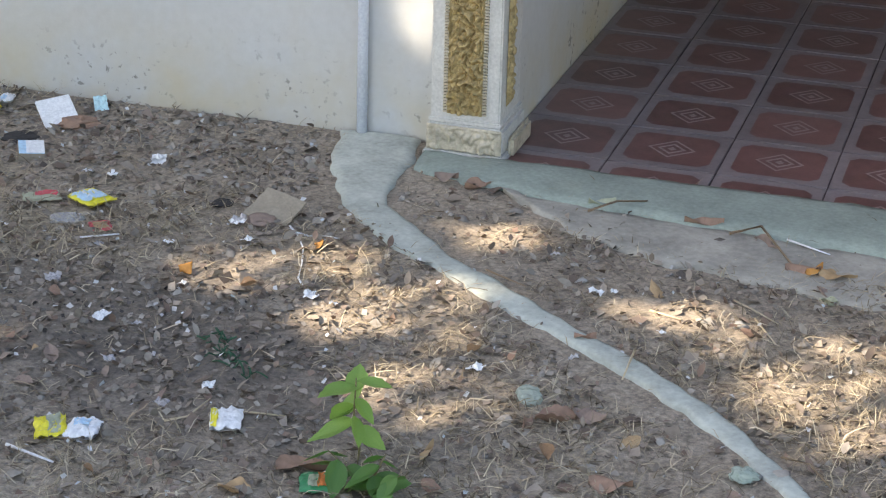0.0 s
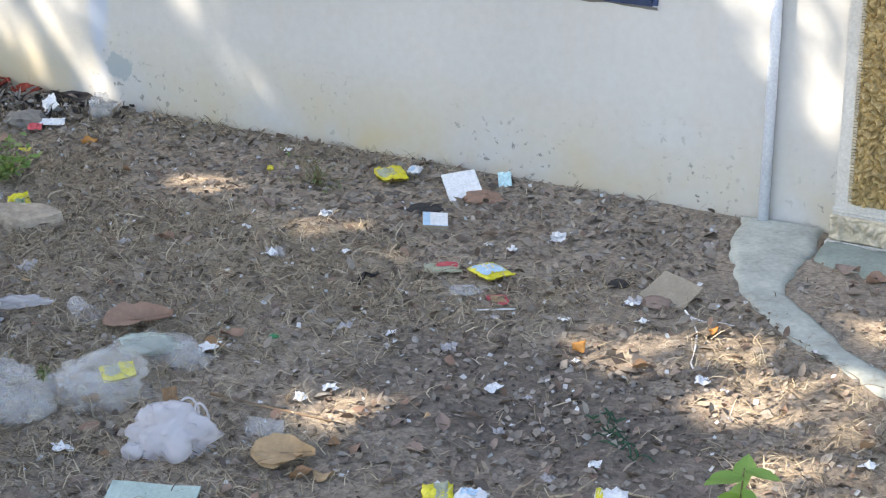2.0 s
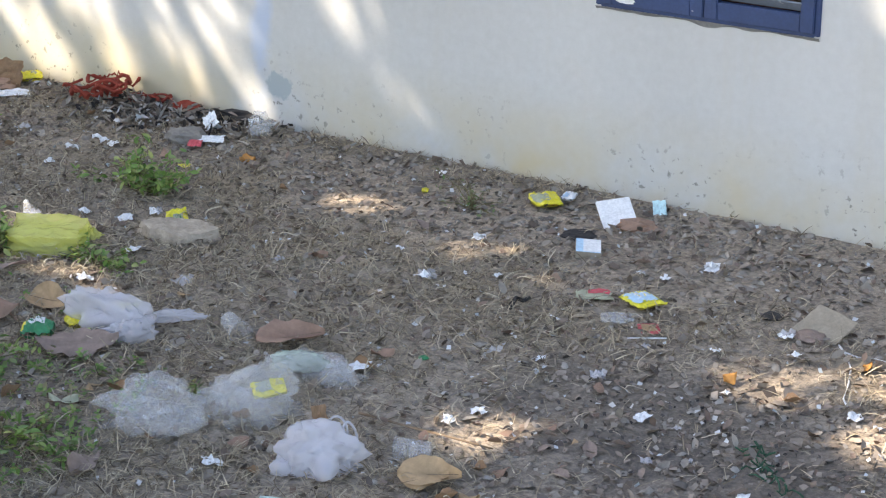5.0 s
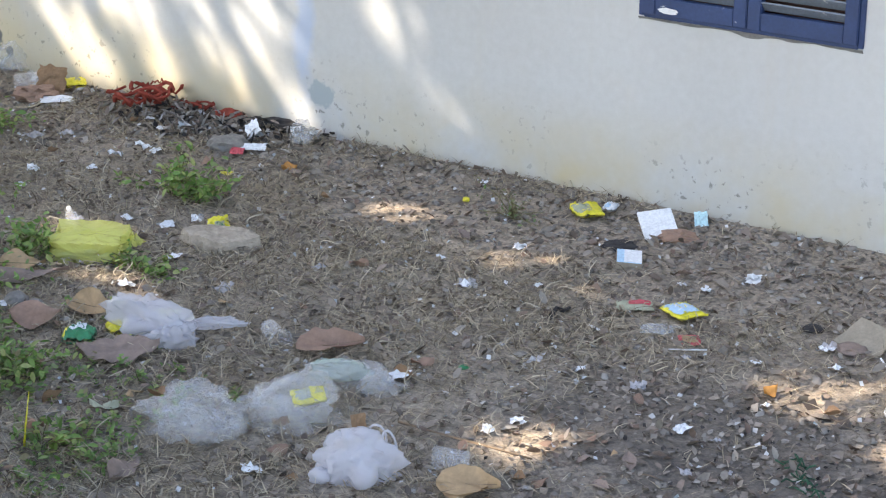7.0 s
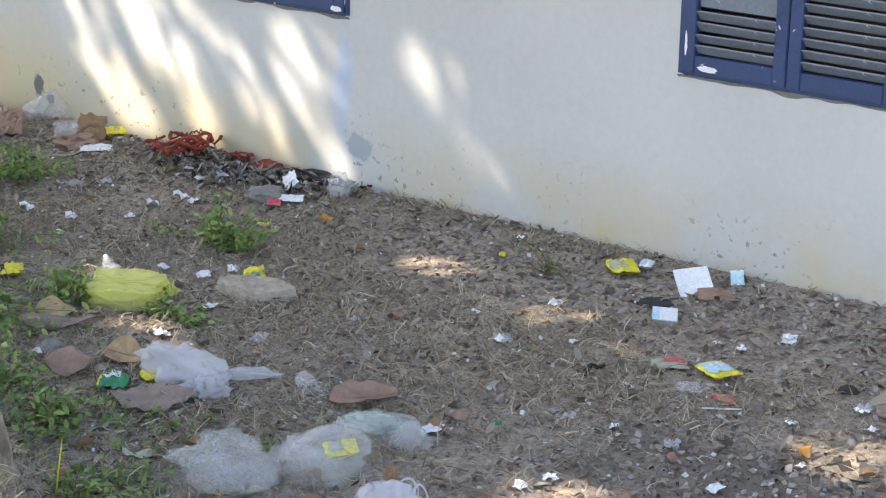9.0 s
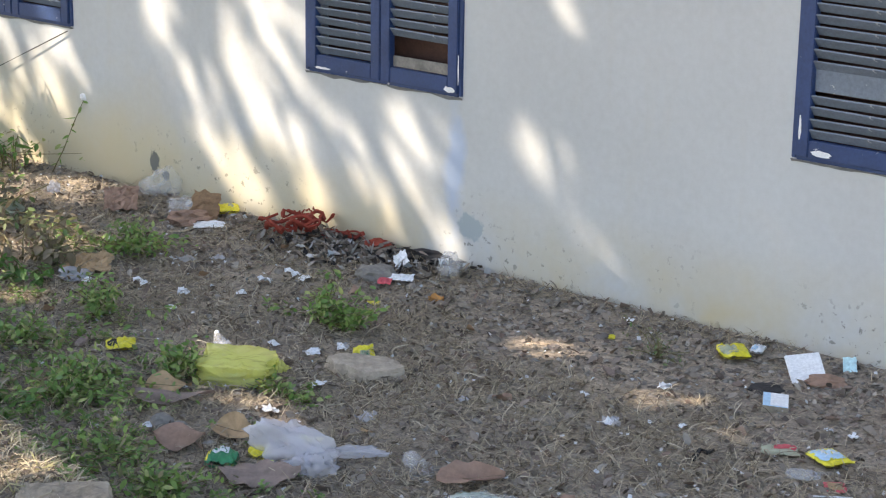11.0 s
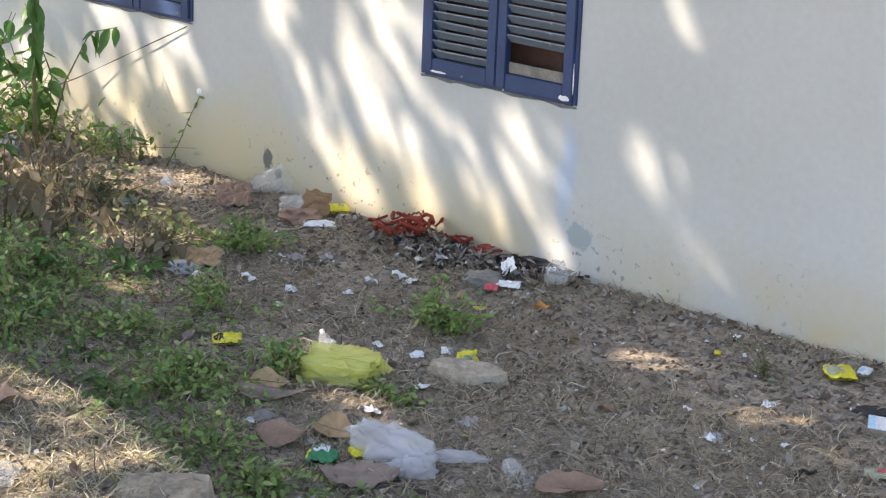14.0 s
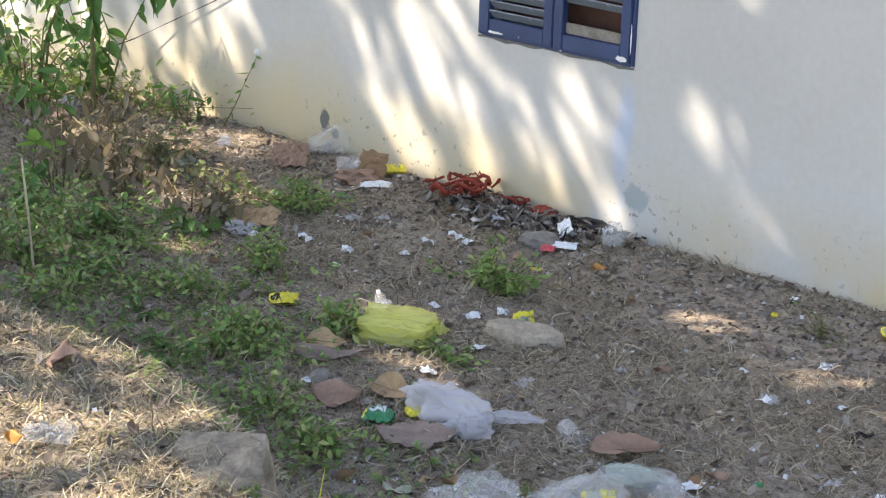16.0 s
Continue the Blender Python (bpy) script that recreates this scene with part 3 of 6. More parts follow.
# rain pipe
pipe = thing("rain_pipe", "pale blue plastic rain pipe running down the wall", "pipe")
def tube(points, r, n=10, taper=1.0):
    bm = bmesh.new()
    rings = []
    for k, p in enumerate(points):
        p = Vector(p)
        d = (Vector(points[min(k + 1, len(points) - 1)]) - Vector(points[max(k - 1, 0)])).normalized()
        a = d.orthogonal().normalized()
        b = d.cross(a)
        rr = r * (1 + (taper - 1) * k / max(1, len(points) - 1))
        rings.append([bm.verts.new(p + (a * math.cos(2 * math.pi * i / n) + b * math.sin(2 * math.pi * i / n)) * rr) for i in range(n)])
        if k:
            q = rings[-2]
            best = min(range(n), key=lambda s: (q[0].co - rings[-1][s].co).length)
            rings[-1] = rings[-1][best:] + rings[-1][:best]
            if (q[1].co - rings[-1][1].co).length > (q[1].co - rings[-1][-1].co).length:
                rings[-1] = [rings[-1][0]] + rings[-1][:0:-1]
    for q, s in zip(rings, rings[1:]):
        for i in range(n):
            j = (i + 1) % n
            bm.faces.new((q[i], q[j], s[j], s[i]))
    bm.faces.new(rings[0])
    bm.faces.new(rings[-1])
    bmesh.ops.recalc_face_normals(bm, faces=bm.faces)
    return bm
part("pipe_run", tube([(-2.535, -0.026, 0.0), (-2.53, -0.026, 1.0), (-2.525, -0.026, 2.0), (-2.52, -0.026, WALL_H)], 0.021, 16), PVC, pipe, smooth=True)
for z in (1.2, 2.4):
    part("pipe_clip", box_bm((-2.56, -0.05, z), (-2.49, 0.0, z + 0.02), 0.003), PVC, pipe)

# pillar with moulded panels
pillar = thing("porch_pillar", "cream porch pillar with gilded relief panels and carved base", "pillar")
PX0, PX1, PY0, PY1 = -2.225, -1.95, -0.12, 0.16
part("shaft", box_bm((PX0, PY0, 0.15), (PX1, PY1, WALL_H), 0.006), CREAM, pillar)
bm = bmesh.new()
add_box(bm, (PX0 - 0.022, PY0 - 0.03, -0.05), (PX1 + 0.028, PY1 + 0.03, 0.028), 0.008)
add_box(bm, (PX0 - 0.012, PY0 - 0.02, 0.028), (PX1 + 0.018, PY1 + 0.02, 0.135), 0.012)
add_box(bm, (PX0 - 0.006, PY0 - 0.01, 0.136), (PX1 + 0.008, PY1 + 0.01, 0.156), 0.005)
part("plinth", bm, CREAM, pillar)


def relief(x0, x1, z0, z1, y, depth, seed, nx, nz):
    """A carved panel of curling leafwork, facing -y."""
    bm = bmesh.new()
    g = []
    for j in range(nz + 1):
        row = []
        for i in range(nx + 1):
            x, z = x0 + (x1 - x0) * i / nx, z0 + (z1 - z0) * j / nz
            q = Vector((x * 34 + seed, z * 34, seed))
            h = abs(noise.noise(q)) * 1.6 + 0.5 * abs(noise.noise(q * 2.3))
            edge = min(i, nx - i, j, nz - j)
            row.append(bm.verts.new((x, y - (depth * min(1, h) if edge else 0), z)))
        g.append(row)
    for j in range(nz):
        for i in range(nx):
            bm.faces.new((g[j][i], g[j][i + 1], g[j + 1][i + 1], g[j + 1][i]))
    return bm


part("gilded_panel", relief(-2.158, -2.018, 0.175, 1.6, PY0 - 0.004, 0.034, 3, 30, 260), GOLD, pillar, "gilded panel of moulded leafwork")
bm = bmesh.new()
for x in (-2.165, -2.011):
    for k in range(118):
        z = 0.18 + k * 0.012
        add_box(bm, (x - 0.008, PY0 - 0.012, z), (x + 0.008, PY0, z + 0.007))
part("beaded_edge", bm, CREAM_GOLD, pillar, "beaded cream edge of the panel")
part("base_carving", relief(PX0 - 0.008, PX1 + 0.014, 0.032, 0.132, PY0 - 0.0215, 0.020, 11, 56, 22), CREAM_GOLD, pillar, "carved scrolls touched with gold", smooth=True)
sp = relief(-0.05, 0.03, 0.20, 1.6, 0, 0.016, 21, 14, 200)
bmesh.ops.transform(sp, matrix=Matrix.Translation((PX1 + 0.003, 0.0, 0)) @ Matrix.Rotation(radians(90), 4, "Z"), verts=sp.verts)
part("side_panel", sp, GOLD, pillar, "narrow gilded panel on the inner face")
bm = bmesh.new()
add_box(bm, (PX1 + 0.012, -0.07, 0.0), (PX1 + 0.042, 0.2, 0.085), 0.012)
part("base_return", bm, CREAM_GOLD, pillar, "carved return of the base")

# slack wire on the wall
pts = [(-8.40, -0.012, 0.77), (-8.70, -0.02, 0.63), (-8.98, -0.025, 0.50), (-9.30, -0.06, 0.345), (-9.62, -0.12, 0.21), (-9.9, -0.2, 0.1), (-10.1, -0.25, 0.0)]
tagged(part("wire", tube(pts, 0.003, 6), BLACK), "thin dark wire slung from the shutter corner to the ground", "wire")


# ---------------------------------------------------------------- unseen trees added to shade the yard
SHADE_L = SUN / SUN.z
# gaps cut in the crowns to place streaks of sun on the wall: from (x, z) to (x, z), half width
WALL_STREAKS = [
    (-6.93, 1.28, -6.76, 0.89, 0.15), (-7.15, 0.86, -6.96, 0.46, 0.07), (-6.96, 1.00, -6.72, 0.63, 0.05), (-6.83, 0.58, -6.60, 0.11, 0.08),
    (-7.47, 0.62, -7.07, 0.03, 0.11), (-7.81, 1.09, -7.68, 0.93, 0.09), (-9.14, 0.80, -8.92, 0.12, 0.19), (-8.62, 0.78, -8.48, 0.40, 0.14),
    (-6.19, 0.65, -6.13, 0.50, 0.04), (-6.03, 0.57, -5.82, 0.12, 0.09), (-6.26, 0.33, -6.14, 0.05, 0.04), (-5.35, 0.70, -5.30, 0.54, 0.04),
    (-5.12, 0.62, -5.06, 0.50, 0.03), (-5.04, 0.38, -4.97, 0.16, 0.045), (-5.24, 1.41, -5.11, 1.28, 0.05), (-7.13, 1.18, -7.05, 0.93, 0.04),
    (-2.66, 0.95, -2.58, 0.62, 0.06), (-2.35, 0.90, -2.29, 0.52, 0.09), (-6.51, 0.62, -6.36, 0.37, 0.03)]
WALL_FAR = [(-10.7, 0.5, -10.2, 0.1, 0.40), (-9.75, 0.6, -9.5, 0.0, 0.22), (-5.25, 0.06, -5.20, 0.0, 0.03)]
# gaps cut likewise for sun patches on the ground: x, y, half sizes
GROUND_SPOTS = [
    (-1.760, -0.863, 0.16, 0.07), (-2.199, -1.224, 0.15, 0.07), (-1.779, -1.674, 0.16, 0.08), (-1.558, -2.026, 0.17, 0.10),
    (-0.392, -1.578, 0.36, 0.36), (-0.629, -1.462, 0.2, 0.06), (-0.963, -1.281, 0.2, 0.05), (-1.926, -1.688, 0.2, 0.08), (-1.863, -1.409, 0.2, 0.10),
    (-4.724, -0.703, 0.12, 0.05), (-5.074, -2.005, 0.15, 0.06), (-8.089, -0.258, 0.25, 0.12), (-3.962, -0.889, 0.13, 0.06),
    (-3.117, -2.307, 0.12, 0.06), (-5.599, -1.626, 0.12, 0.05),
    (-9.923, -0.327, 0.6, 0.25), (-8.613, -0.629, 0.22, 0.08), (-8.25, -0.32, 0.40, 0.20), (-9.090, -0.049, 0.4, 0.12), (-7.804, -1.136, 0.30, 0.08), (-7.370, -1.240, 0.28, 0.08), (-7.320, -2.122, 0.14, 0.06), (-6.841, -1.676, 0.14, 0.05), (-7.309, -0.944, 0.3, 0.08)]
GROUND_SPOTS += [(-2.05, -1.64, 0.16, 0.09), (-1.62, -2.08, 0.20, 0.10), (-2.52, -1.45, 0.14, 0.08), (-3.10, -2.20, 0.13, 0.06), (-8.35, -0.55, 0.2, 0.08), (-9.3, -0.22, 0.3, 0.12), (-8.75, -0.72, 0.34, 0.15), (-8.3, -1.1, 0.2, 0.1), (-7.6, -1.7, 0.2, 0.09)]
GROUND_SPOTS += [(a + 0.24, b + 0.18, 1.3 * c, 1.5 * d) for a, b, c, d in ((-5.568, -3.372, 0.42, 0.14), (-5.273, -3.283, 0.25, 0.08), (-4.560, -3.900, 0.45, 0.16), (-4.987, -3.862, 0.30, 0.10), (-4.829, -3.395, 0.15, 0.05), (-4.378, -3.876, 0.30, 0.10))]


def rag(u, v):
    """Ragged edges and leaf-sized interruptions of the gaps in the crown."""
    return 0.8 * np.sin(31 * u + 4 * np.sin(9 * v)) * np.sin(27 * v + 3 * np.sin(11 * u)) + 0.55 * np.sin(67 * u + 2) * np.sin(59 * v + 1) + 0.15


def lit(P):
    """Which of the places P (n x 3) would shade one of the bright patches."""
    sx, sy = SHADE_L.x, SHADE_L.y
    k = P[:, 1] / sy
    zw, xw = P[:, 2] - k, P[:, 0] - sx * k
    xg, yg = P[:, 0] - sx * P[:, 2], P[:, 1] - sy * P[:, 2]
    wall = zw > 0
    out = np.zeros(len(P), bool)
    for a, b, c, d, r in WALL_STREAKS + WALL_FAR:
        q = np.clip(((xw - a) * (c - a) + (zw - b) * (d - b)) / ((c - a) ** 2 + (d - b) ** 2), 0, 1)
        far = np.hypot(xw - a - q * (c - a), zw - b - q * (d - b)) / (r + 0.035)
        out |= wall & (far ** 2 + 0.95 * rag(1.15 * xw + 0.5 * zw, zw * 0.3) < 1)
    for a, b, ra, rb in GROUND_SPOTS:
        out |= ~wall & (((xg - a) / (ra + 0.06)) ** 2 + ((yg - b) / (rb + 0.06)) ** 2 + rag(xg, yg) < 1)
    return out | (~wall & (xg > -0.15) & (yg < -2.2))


def scatter(name, label, cat, verts, faces, mats, mat, kind="stuff", parent=None, smooth=False):
    """Many copies of one small piece, joined into one mesh. mats: n x 4 x 4."""
    V = np.asarray(verts, float)
    n, k = len(mats), len(V)
    P = np.einsum("nij,kj->nki", mats[:, :3, :3], V) + mats[:, None, :3, 3]
    F = np.concatenate([np.asarray(f)[None, :] + k * np.arange(n)[:, None] for f in faces]) if len({len(f) for f in faces}) == 1 else None
    me = bpy.data.meshes.new(name)
    m = len(F[0])
    me.vertices.add(n * k)
    me.vertices.foreach_set("co", P.reshape(-1))
    me.loops.add(F.size)
    me.loops.foreach_set("vertex_index", F.reshape(-1).astype(np.int32))
    me.polygons.add(len(F))
    me.polygons.foreach_set("loop_start", (np.arange(len(F)) * m).astype(np.int32))
    me.update(calc_edges=True)
    me.validate()
    me.materials.append(mat)
    ob = new(name, me)
    if parent is not None:
        ob.parent = parent
    else:
        tagged(ob, label, cat, kind=kind)
    return ob


def frames_at(pos, size, rng, tilt=0.5, stretch=None):
    """Pose matrices at pos with random turns about z and tilts up to tilt radians."""
    n = len(pos)
    a = rng.uniform(0, 2 * np.pi, n)
    b = rng.normal(0, tilt, n)
    c = rng.normal(0, tilt, n)
    ca, sa, cb, sb, cc, sc = np.cos(a), np.sin(a), np.cos(b), np.sin(b), np.cos(c), np.sin(c)
    Z, O = np.zeros(n), np.ones(n)
    Rz = np.stack([ca, -sa, Z, sa, ca, Z, Z, Z, O], -1).reshape(n, 3, 3)
    Rx = np.stack([O, Z, Z, Z, cb, -sb, Z, sb, cb], -1).reshape(n, 3, 3)
    Ry = np.stack([cc, Z, sc, Z, O, Z, -sc, Z, cc], -1).reshape(n, 3, 3)
    M = np.zeros((n, 4, 4))
    s = np.asarray(size)
    if s.ndim == 1:
        s = np.repeat(s[:, None], 3, 1)
    M[:, :3, :3] = (Rz @ Ry @ Rx) * s[:, None, :]
    M[:, :3, 3] = pos
    M[:, 3, 3] = 1
    return M


LEAF_V = [(0, 0, 0), (0.3, 0.22, 0.05), (0.65, 0.2, 0.04), (1, 0, -0.06), (0.65, -0.2, 0.04), (0.3, -0.22, 0.05), (0.5, 0, 0.0)]
LEAF_F = [(0, 6, 1), (1, 6, 2), (2, 6, 3), (3, 6, 4), (4, 6, 5), (5, 6, 0)]


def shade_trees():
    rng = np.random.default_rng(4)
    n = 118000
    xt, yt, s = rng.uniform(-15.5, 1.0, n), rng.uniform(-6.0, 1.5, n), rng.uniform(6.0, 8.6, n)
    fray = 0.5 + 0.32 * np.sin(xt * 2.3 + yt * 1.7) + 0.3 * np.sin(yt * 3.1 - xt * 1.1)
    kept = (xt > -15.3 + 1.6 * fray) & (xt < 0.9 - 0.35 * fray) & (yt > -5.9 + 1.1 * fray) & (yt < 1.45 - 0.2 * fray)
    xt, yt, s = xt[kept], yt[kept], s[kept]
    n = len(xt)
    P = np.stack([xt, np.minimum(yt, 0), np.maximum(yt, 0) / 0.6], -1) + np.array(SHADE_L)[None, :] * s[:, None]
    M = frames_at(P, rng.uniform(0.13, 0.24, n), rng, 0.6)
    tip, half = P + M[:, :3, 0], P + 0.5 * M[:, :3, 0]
    # leaves are dropped wherever they would shade a chosen bright patch
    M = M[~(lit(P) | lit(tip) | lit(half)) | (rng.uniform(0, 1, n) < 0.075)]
    trunks = [(-18.0, -8.4), (-12.5, -8.8), (-7.0, -11.0)]
    own = np.argmin([(M[:, 0, 3] - x) ** 2 + (M[:, 1, 3] - y) ** 2 for x, y in trunks], 0)
    for k, (x, y) in enumerate(trunks):
        tree = thing("tree", "unseen broad leafy tree added to shade the yard", "tree", "shade trees", at=pose(x, y, gz(x, y)))
        A = M[own == k].copy()
        A[:, :3, 3] -= np.array([x, y, gz(x, y)])
        mine = A[:, :3, 3]
        crown = scatter("crown", "", "", LEAF_V, LEAF_F, A, CROWN_LEAF, parent=tree)
        bm = tube([(0, 0, -0.1), (0.05, 0.02, 1.5), (-0.05, 0.1, 3.0), (0.1, 0.15, 7.2)], 0.17, 12, 0.5)
        part("trunk", bm, BARK, tree, smooth=True)
        rnd = random.Random(k)
        for i in range(7):
            e = mine[rnd.randrange(len(mine))]
            part("limb", tube([(0.0, 0.1, 4.0 + 0.3 * i), (e[0] * 0.5, e[1] * 0.5, 0.5 * (3.2 + 0.3 * i + e[2])), tuple(e)], 0.06, 8, 0.25), BARK, tree, smooth=True)


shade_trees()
# ---------------------------------------------------------------- loose ground cover
rng = np.random.default_rng(11)


def strew(n, dens, x0=-12.8, x1=0.5, y0=-4.4, y1=-0.015, lift=0.0):
    """Places on the ground, kept with the chance that dens(x, y) gives."""
    x, y, r = rng.uniform(x0, x1, n), rng.uniform(y0, y1, n), rng.uniform(0, 1, n)
    out = []
    for a, b, c in zip(x, y, r):
        if b < -2.4 - 0.4 * abs(a) or (a > -2.3 and b > -0.14):
            continue
        if c < dens(a, b):
            out.append((a, b, gz(a, b) + lift))
    return np.array(out)


def near(x, y, cx, cy, rx, ry):
    return math.exp(-(((x - cx) / rx) ** 2 + ((y - cy) / ry) ** 2))


def patchy(x, y, k, seed):
    return 0.5 + 0.9 * noise.noise((x * k, y * k, seed)) + 0.35 * noise.noise((x * k * 3, y * k * 3, seed))


def on_cement(x, y):
    if x > -2.25 and y > -0.75 + 0.2 * max(0, -1.3 - x):
        return True
    return abs(seg_dist(x, y, -2.2, -0.75, -0.5, -2.3)) < 0.10 and x > -2.25 or (-2.55 < x < -2.2 and y > -0.85)


def greenness(x, y):
    """How thickly weeds grow: the foot of the bank and the far corner."""
    d = bank_side(x, y) if x < -3.2 else -2.0
    g = 0.95 * math.exp(-((d + 0.5) / 0.55) ** 2) if d < 0.1 else 0.12
    g += 0.8 * near(x, y, -8.1, -1.7, 1.5, 0.85) + 0.55 * near(x, y, -6.6, -2.1, 1.0, 0.55) + 0.35 * near(x, y, -9.3, -0.7, 0.8, 0.5)
    if x > -4.0:
        g *= 0.25
    return min(1.0, g) * max(0.0, patchy(x, y, 2.6, 9))


def hay_density(x, y):
    if on_cement(x, y):
        return 0.02
    bare = 0.95 * near(x, y, -3.3, -0.45, 1.5, 0.45) + 0.7 * near(x, y, -4.511, -0.526, 0.6, 0.25) + 1.0 * near(x, y, -2.551, -1.863, 0.55, 0.38) + 0.6 * near(x, y, -1.2, -1.0, 0.6, 0.3) + 0.6 * near(x, y, -2.325, -2.289, 0.65, 0.36)
    full = 1.0 if x < -3.4 else 0.72
    return max(0.05, full * min(1.0, max(0.3, 1.3 * patchy(x, y, 1.9, 2))) - bare)


BLADE_V = [(-0.035, 0, 0), (0.035, 0, 0), (0.028, 0.5, 0.13), (-0.028, 0.5, 0.13), (0, 1, 0.07)]
BLADE_F = [(0, 1, 2), (0, 2, 3), (3, 2, 4)]
p = strew(330000, hay_density, lift=0.008)
scatter("dry_grass", "thin layer of dead flattened grass on the earth", "dry grass", BLADE_V, BLADE_F,
        frames_at(p, np.stack([rng.uniform(0.02, 0.06, len(p)), rng.uniform(0.03, 0.10, len(p)), rng.uniform(0.03, 0.10, len(p))], -1), rng, 0.27), HAY)
p = strew(60000, lambda x, y: 0.95 if -9.5 < x < -3.3 and bank_side(x, y) > -0.12 else 0.0, -9.5, -3.3, -4.9, -2.6)
scatter("bank_grass", "bleached grass tangled on the sunlit bank", "dry grass", BLADE_V, BLADE_F,
        frames_at(p, rng.uniform(0.025, 0.085, len(p)), rng, 0.5), SUNHAY)
CHIP_V = [(-0.5, -0.35, 0.0), (0.45, -0.4, 0.12), (0.55, 0.3, 0.02), (-0.3, 0.45, 0.16)]
CHIP_F = [(0, 1, 2), (0, 2, 3)]
p = strew(66000, lambda x, y: 0.16 if on_cement(x, y) else min(1, 0.25 + patchy(x, y, 2.3, 4) * 0.8), lift=0.008)
s = rng.uniform(0.006, 0.026, len(p)) * np.where(rng.uniform(0, 1, len(p)) < 0.05, 2.2, 1.0)
scatter("leaf_litter", "brown crumbled leaf litter over the yard", "leaf litter", CHIP_V, CHIP_F, frames_at(p, s, rng, 0.45), CHIPS)
p = strew(8500, lambda x, y: 0.05 if on_cement(x, y) else min(1, 0.3 + 0.6 * patchy(x, y, 1.6, 14)), lift=0.012)
scatter("leaf_fragments", "torn pieces of dry leaf over the grass", "leaf litter", LEAF_V, LEAF_F, frames_at(p, rng.uniform(0.02, 0.06, len(p)), rng, 0.55), CHIPS)
O = [(1, 0, 0), (0.1, 0.9, 0.05), (-0.95, 0.15, 0), (0, -0.85, 0.1), (0.1, 0.1, 0.7), (0, 0, -0.6)]
OF = [(0, 1, 4), (1, 2, 4), (2, 3, 4), (3, 0, 4), (1, 0, 5), (2, 1, 5), (3, 2, 5), (0, 3, 5)]
p = strew(15000, lambda x, y: 0.10 if on_cement(x, y) else min(1, 0.12 + 0.9 * math.exp(y * 1.9) * (0.4 + patchy(x, y, 2, 6))), lift=0.002)
s = rng.uniform(0.004, 0.016, len(p)) * np.where(rng.uniform(0, 1, len(p)) < 0.10, 2.6, 1.0)
scatter("gravel", "loose gravel and crumbs of mortar along the wall", "gravel", O, OF,
        frames_at(p, np.stack([s, s * 0.8, s * 0.6], -1), rng, 0.3), GRAVEL)
p = strew(8500, lambda x, y: 0.10 if on_cement(x, y) else 0.16 + 0.5 * near(x, y, -3.2, -1.9, 1.1, 0.7) + 0.4 * near(x, y, -6.2, -0.9, 1.6, 0.7), lift=0.014)
s = rng.uniform(0.007, 0.021, len(p))
scatter("paper_specks", "tiny pale scraps of paper and shell", "litter", CHIP_V, CHIP_F, frames_at(p, s, rng, 0.5), SPECKS)
p = np.concatenate([
    strew(2600, lambda x, y: near(x, y, -2.551, -1.863, 0.5, 0.32) * 0.9, -4.2, -1.6, -2.7, -0.9, 0.012),
    strew(2600, lambda x, y: near(x, y, -6.10, -0.12, 0.42, 0.18) * 0.8, -7.6, -5.0, -0.8, -0.02, 0.016)])
s = np.where(p[:, 0] > -4.6, rng.uniform(0.005, 0.017, len(p)), rng.uniform(0.008, 0.04, len(p)))
scatter("cinders", "charred scraps and ash of small rubbish fires", "ash", CHIP_V, CHIP_F, frames_at(p, s, rng, 0.7), CINDER)
p = strew(420, lambda x, y: near(x, y, -6.084, -0.123, 0.6, 0.20), -7.6, -5.0, -0.8, -0.02, 0.02)
scatter("torn_scraps", "pale torn scraps in the burnt rubbish", "litter", CHIP_V, CHIP_F, frames_at(p, rng.uniform(0.015, 0.05, len(p)), rng, 0.6), SPECKS)
# clods and broken crusts, thickest along the foot of the wall
CLOD_V = [(1, 0.1, 0), (0.35, 0.8, -0.1), (-0.7, 0.6, 0), (-0.95, -0.3, -0.1), (0.1, -0.85, 0), (0.6, 0.1, 0.42), (-0.2, 0.45, 0.5), (-0.3, -0.4, 0.36)]
CLOD_F = [(0, 1, 5), (1, 6, 5), (1, 2, 6), (2, 7, 6), (2, 3, 7), (3, 4, 7), (4, 5, 7), (4, 0, 5), (5, 6, 7)]
p = strew(34000, lambda x, y: 0.04 if on_cement(x, y) else min(1, 0.05 + 1.1 * math.exp(-((y + 0.25) / 0.42) ** 2) * (0.25 + 0.9 * patchy(x, y, 2.4, 21)) + 0.25 * near(x, y, -2.4, -1.9, 0.9, 0.7)), lift=0.003)
s = rng.uniform(0.006, 0.023, len(p)) * np.where(rng.uniform(0, 1, len(p)) < 0.08, 1.8, 1.0)
scatter("clods", "broken clods and crusts of dry earth by the wall", "clods", CLOD_V, CLOD_F,
        frames_at(p, np.stack([s, s * 0.8, s * 0.75], -1), rng, 0.3), CLODS)
# matted curls of dead grass standing a little off the ground
CURL_V, CURL_F = [], []
for k in range(6):
    a = 0.15 + k * 0.52
    c, d, z = 0.5 - 0.5 * math.cos(a), 0.22 * math.sin(2 * a), 0.30 * math.sin(a)
    CURL_V += [(c, d - 0.025, z), (c, d + 0.025, z + 0.012)]
    if k:
        CURL_F.append((2 * k - 2, 2 * k, 2 * k + 1, 2 * k - 1))


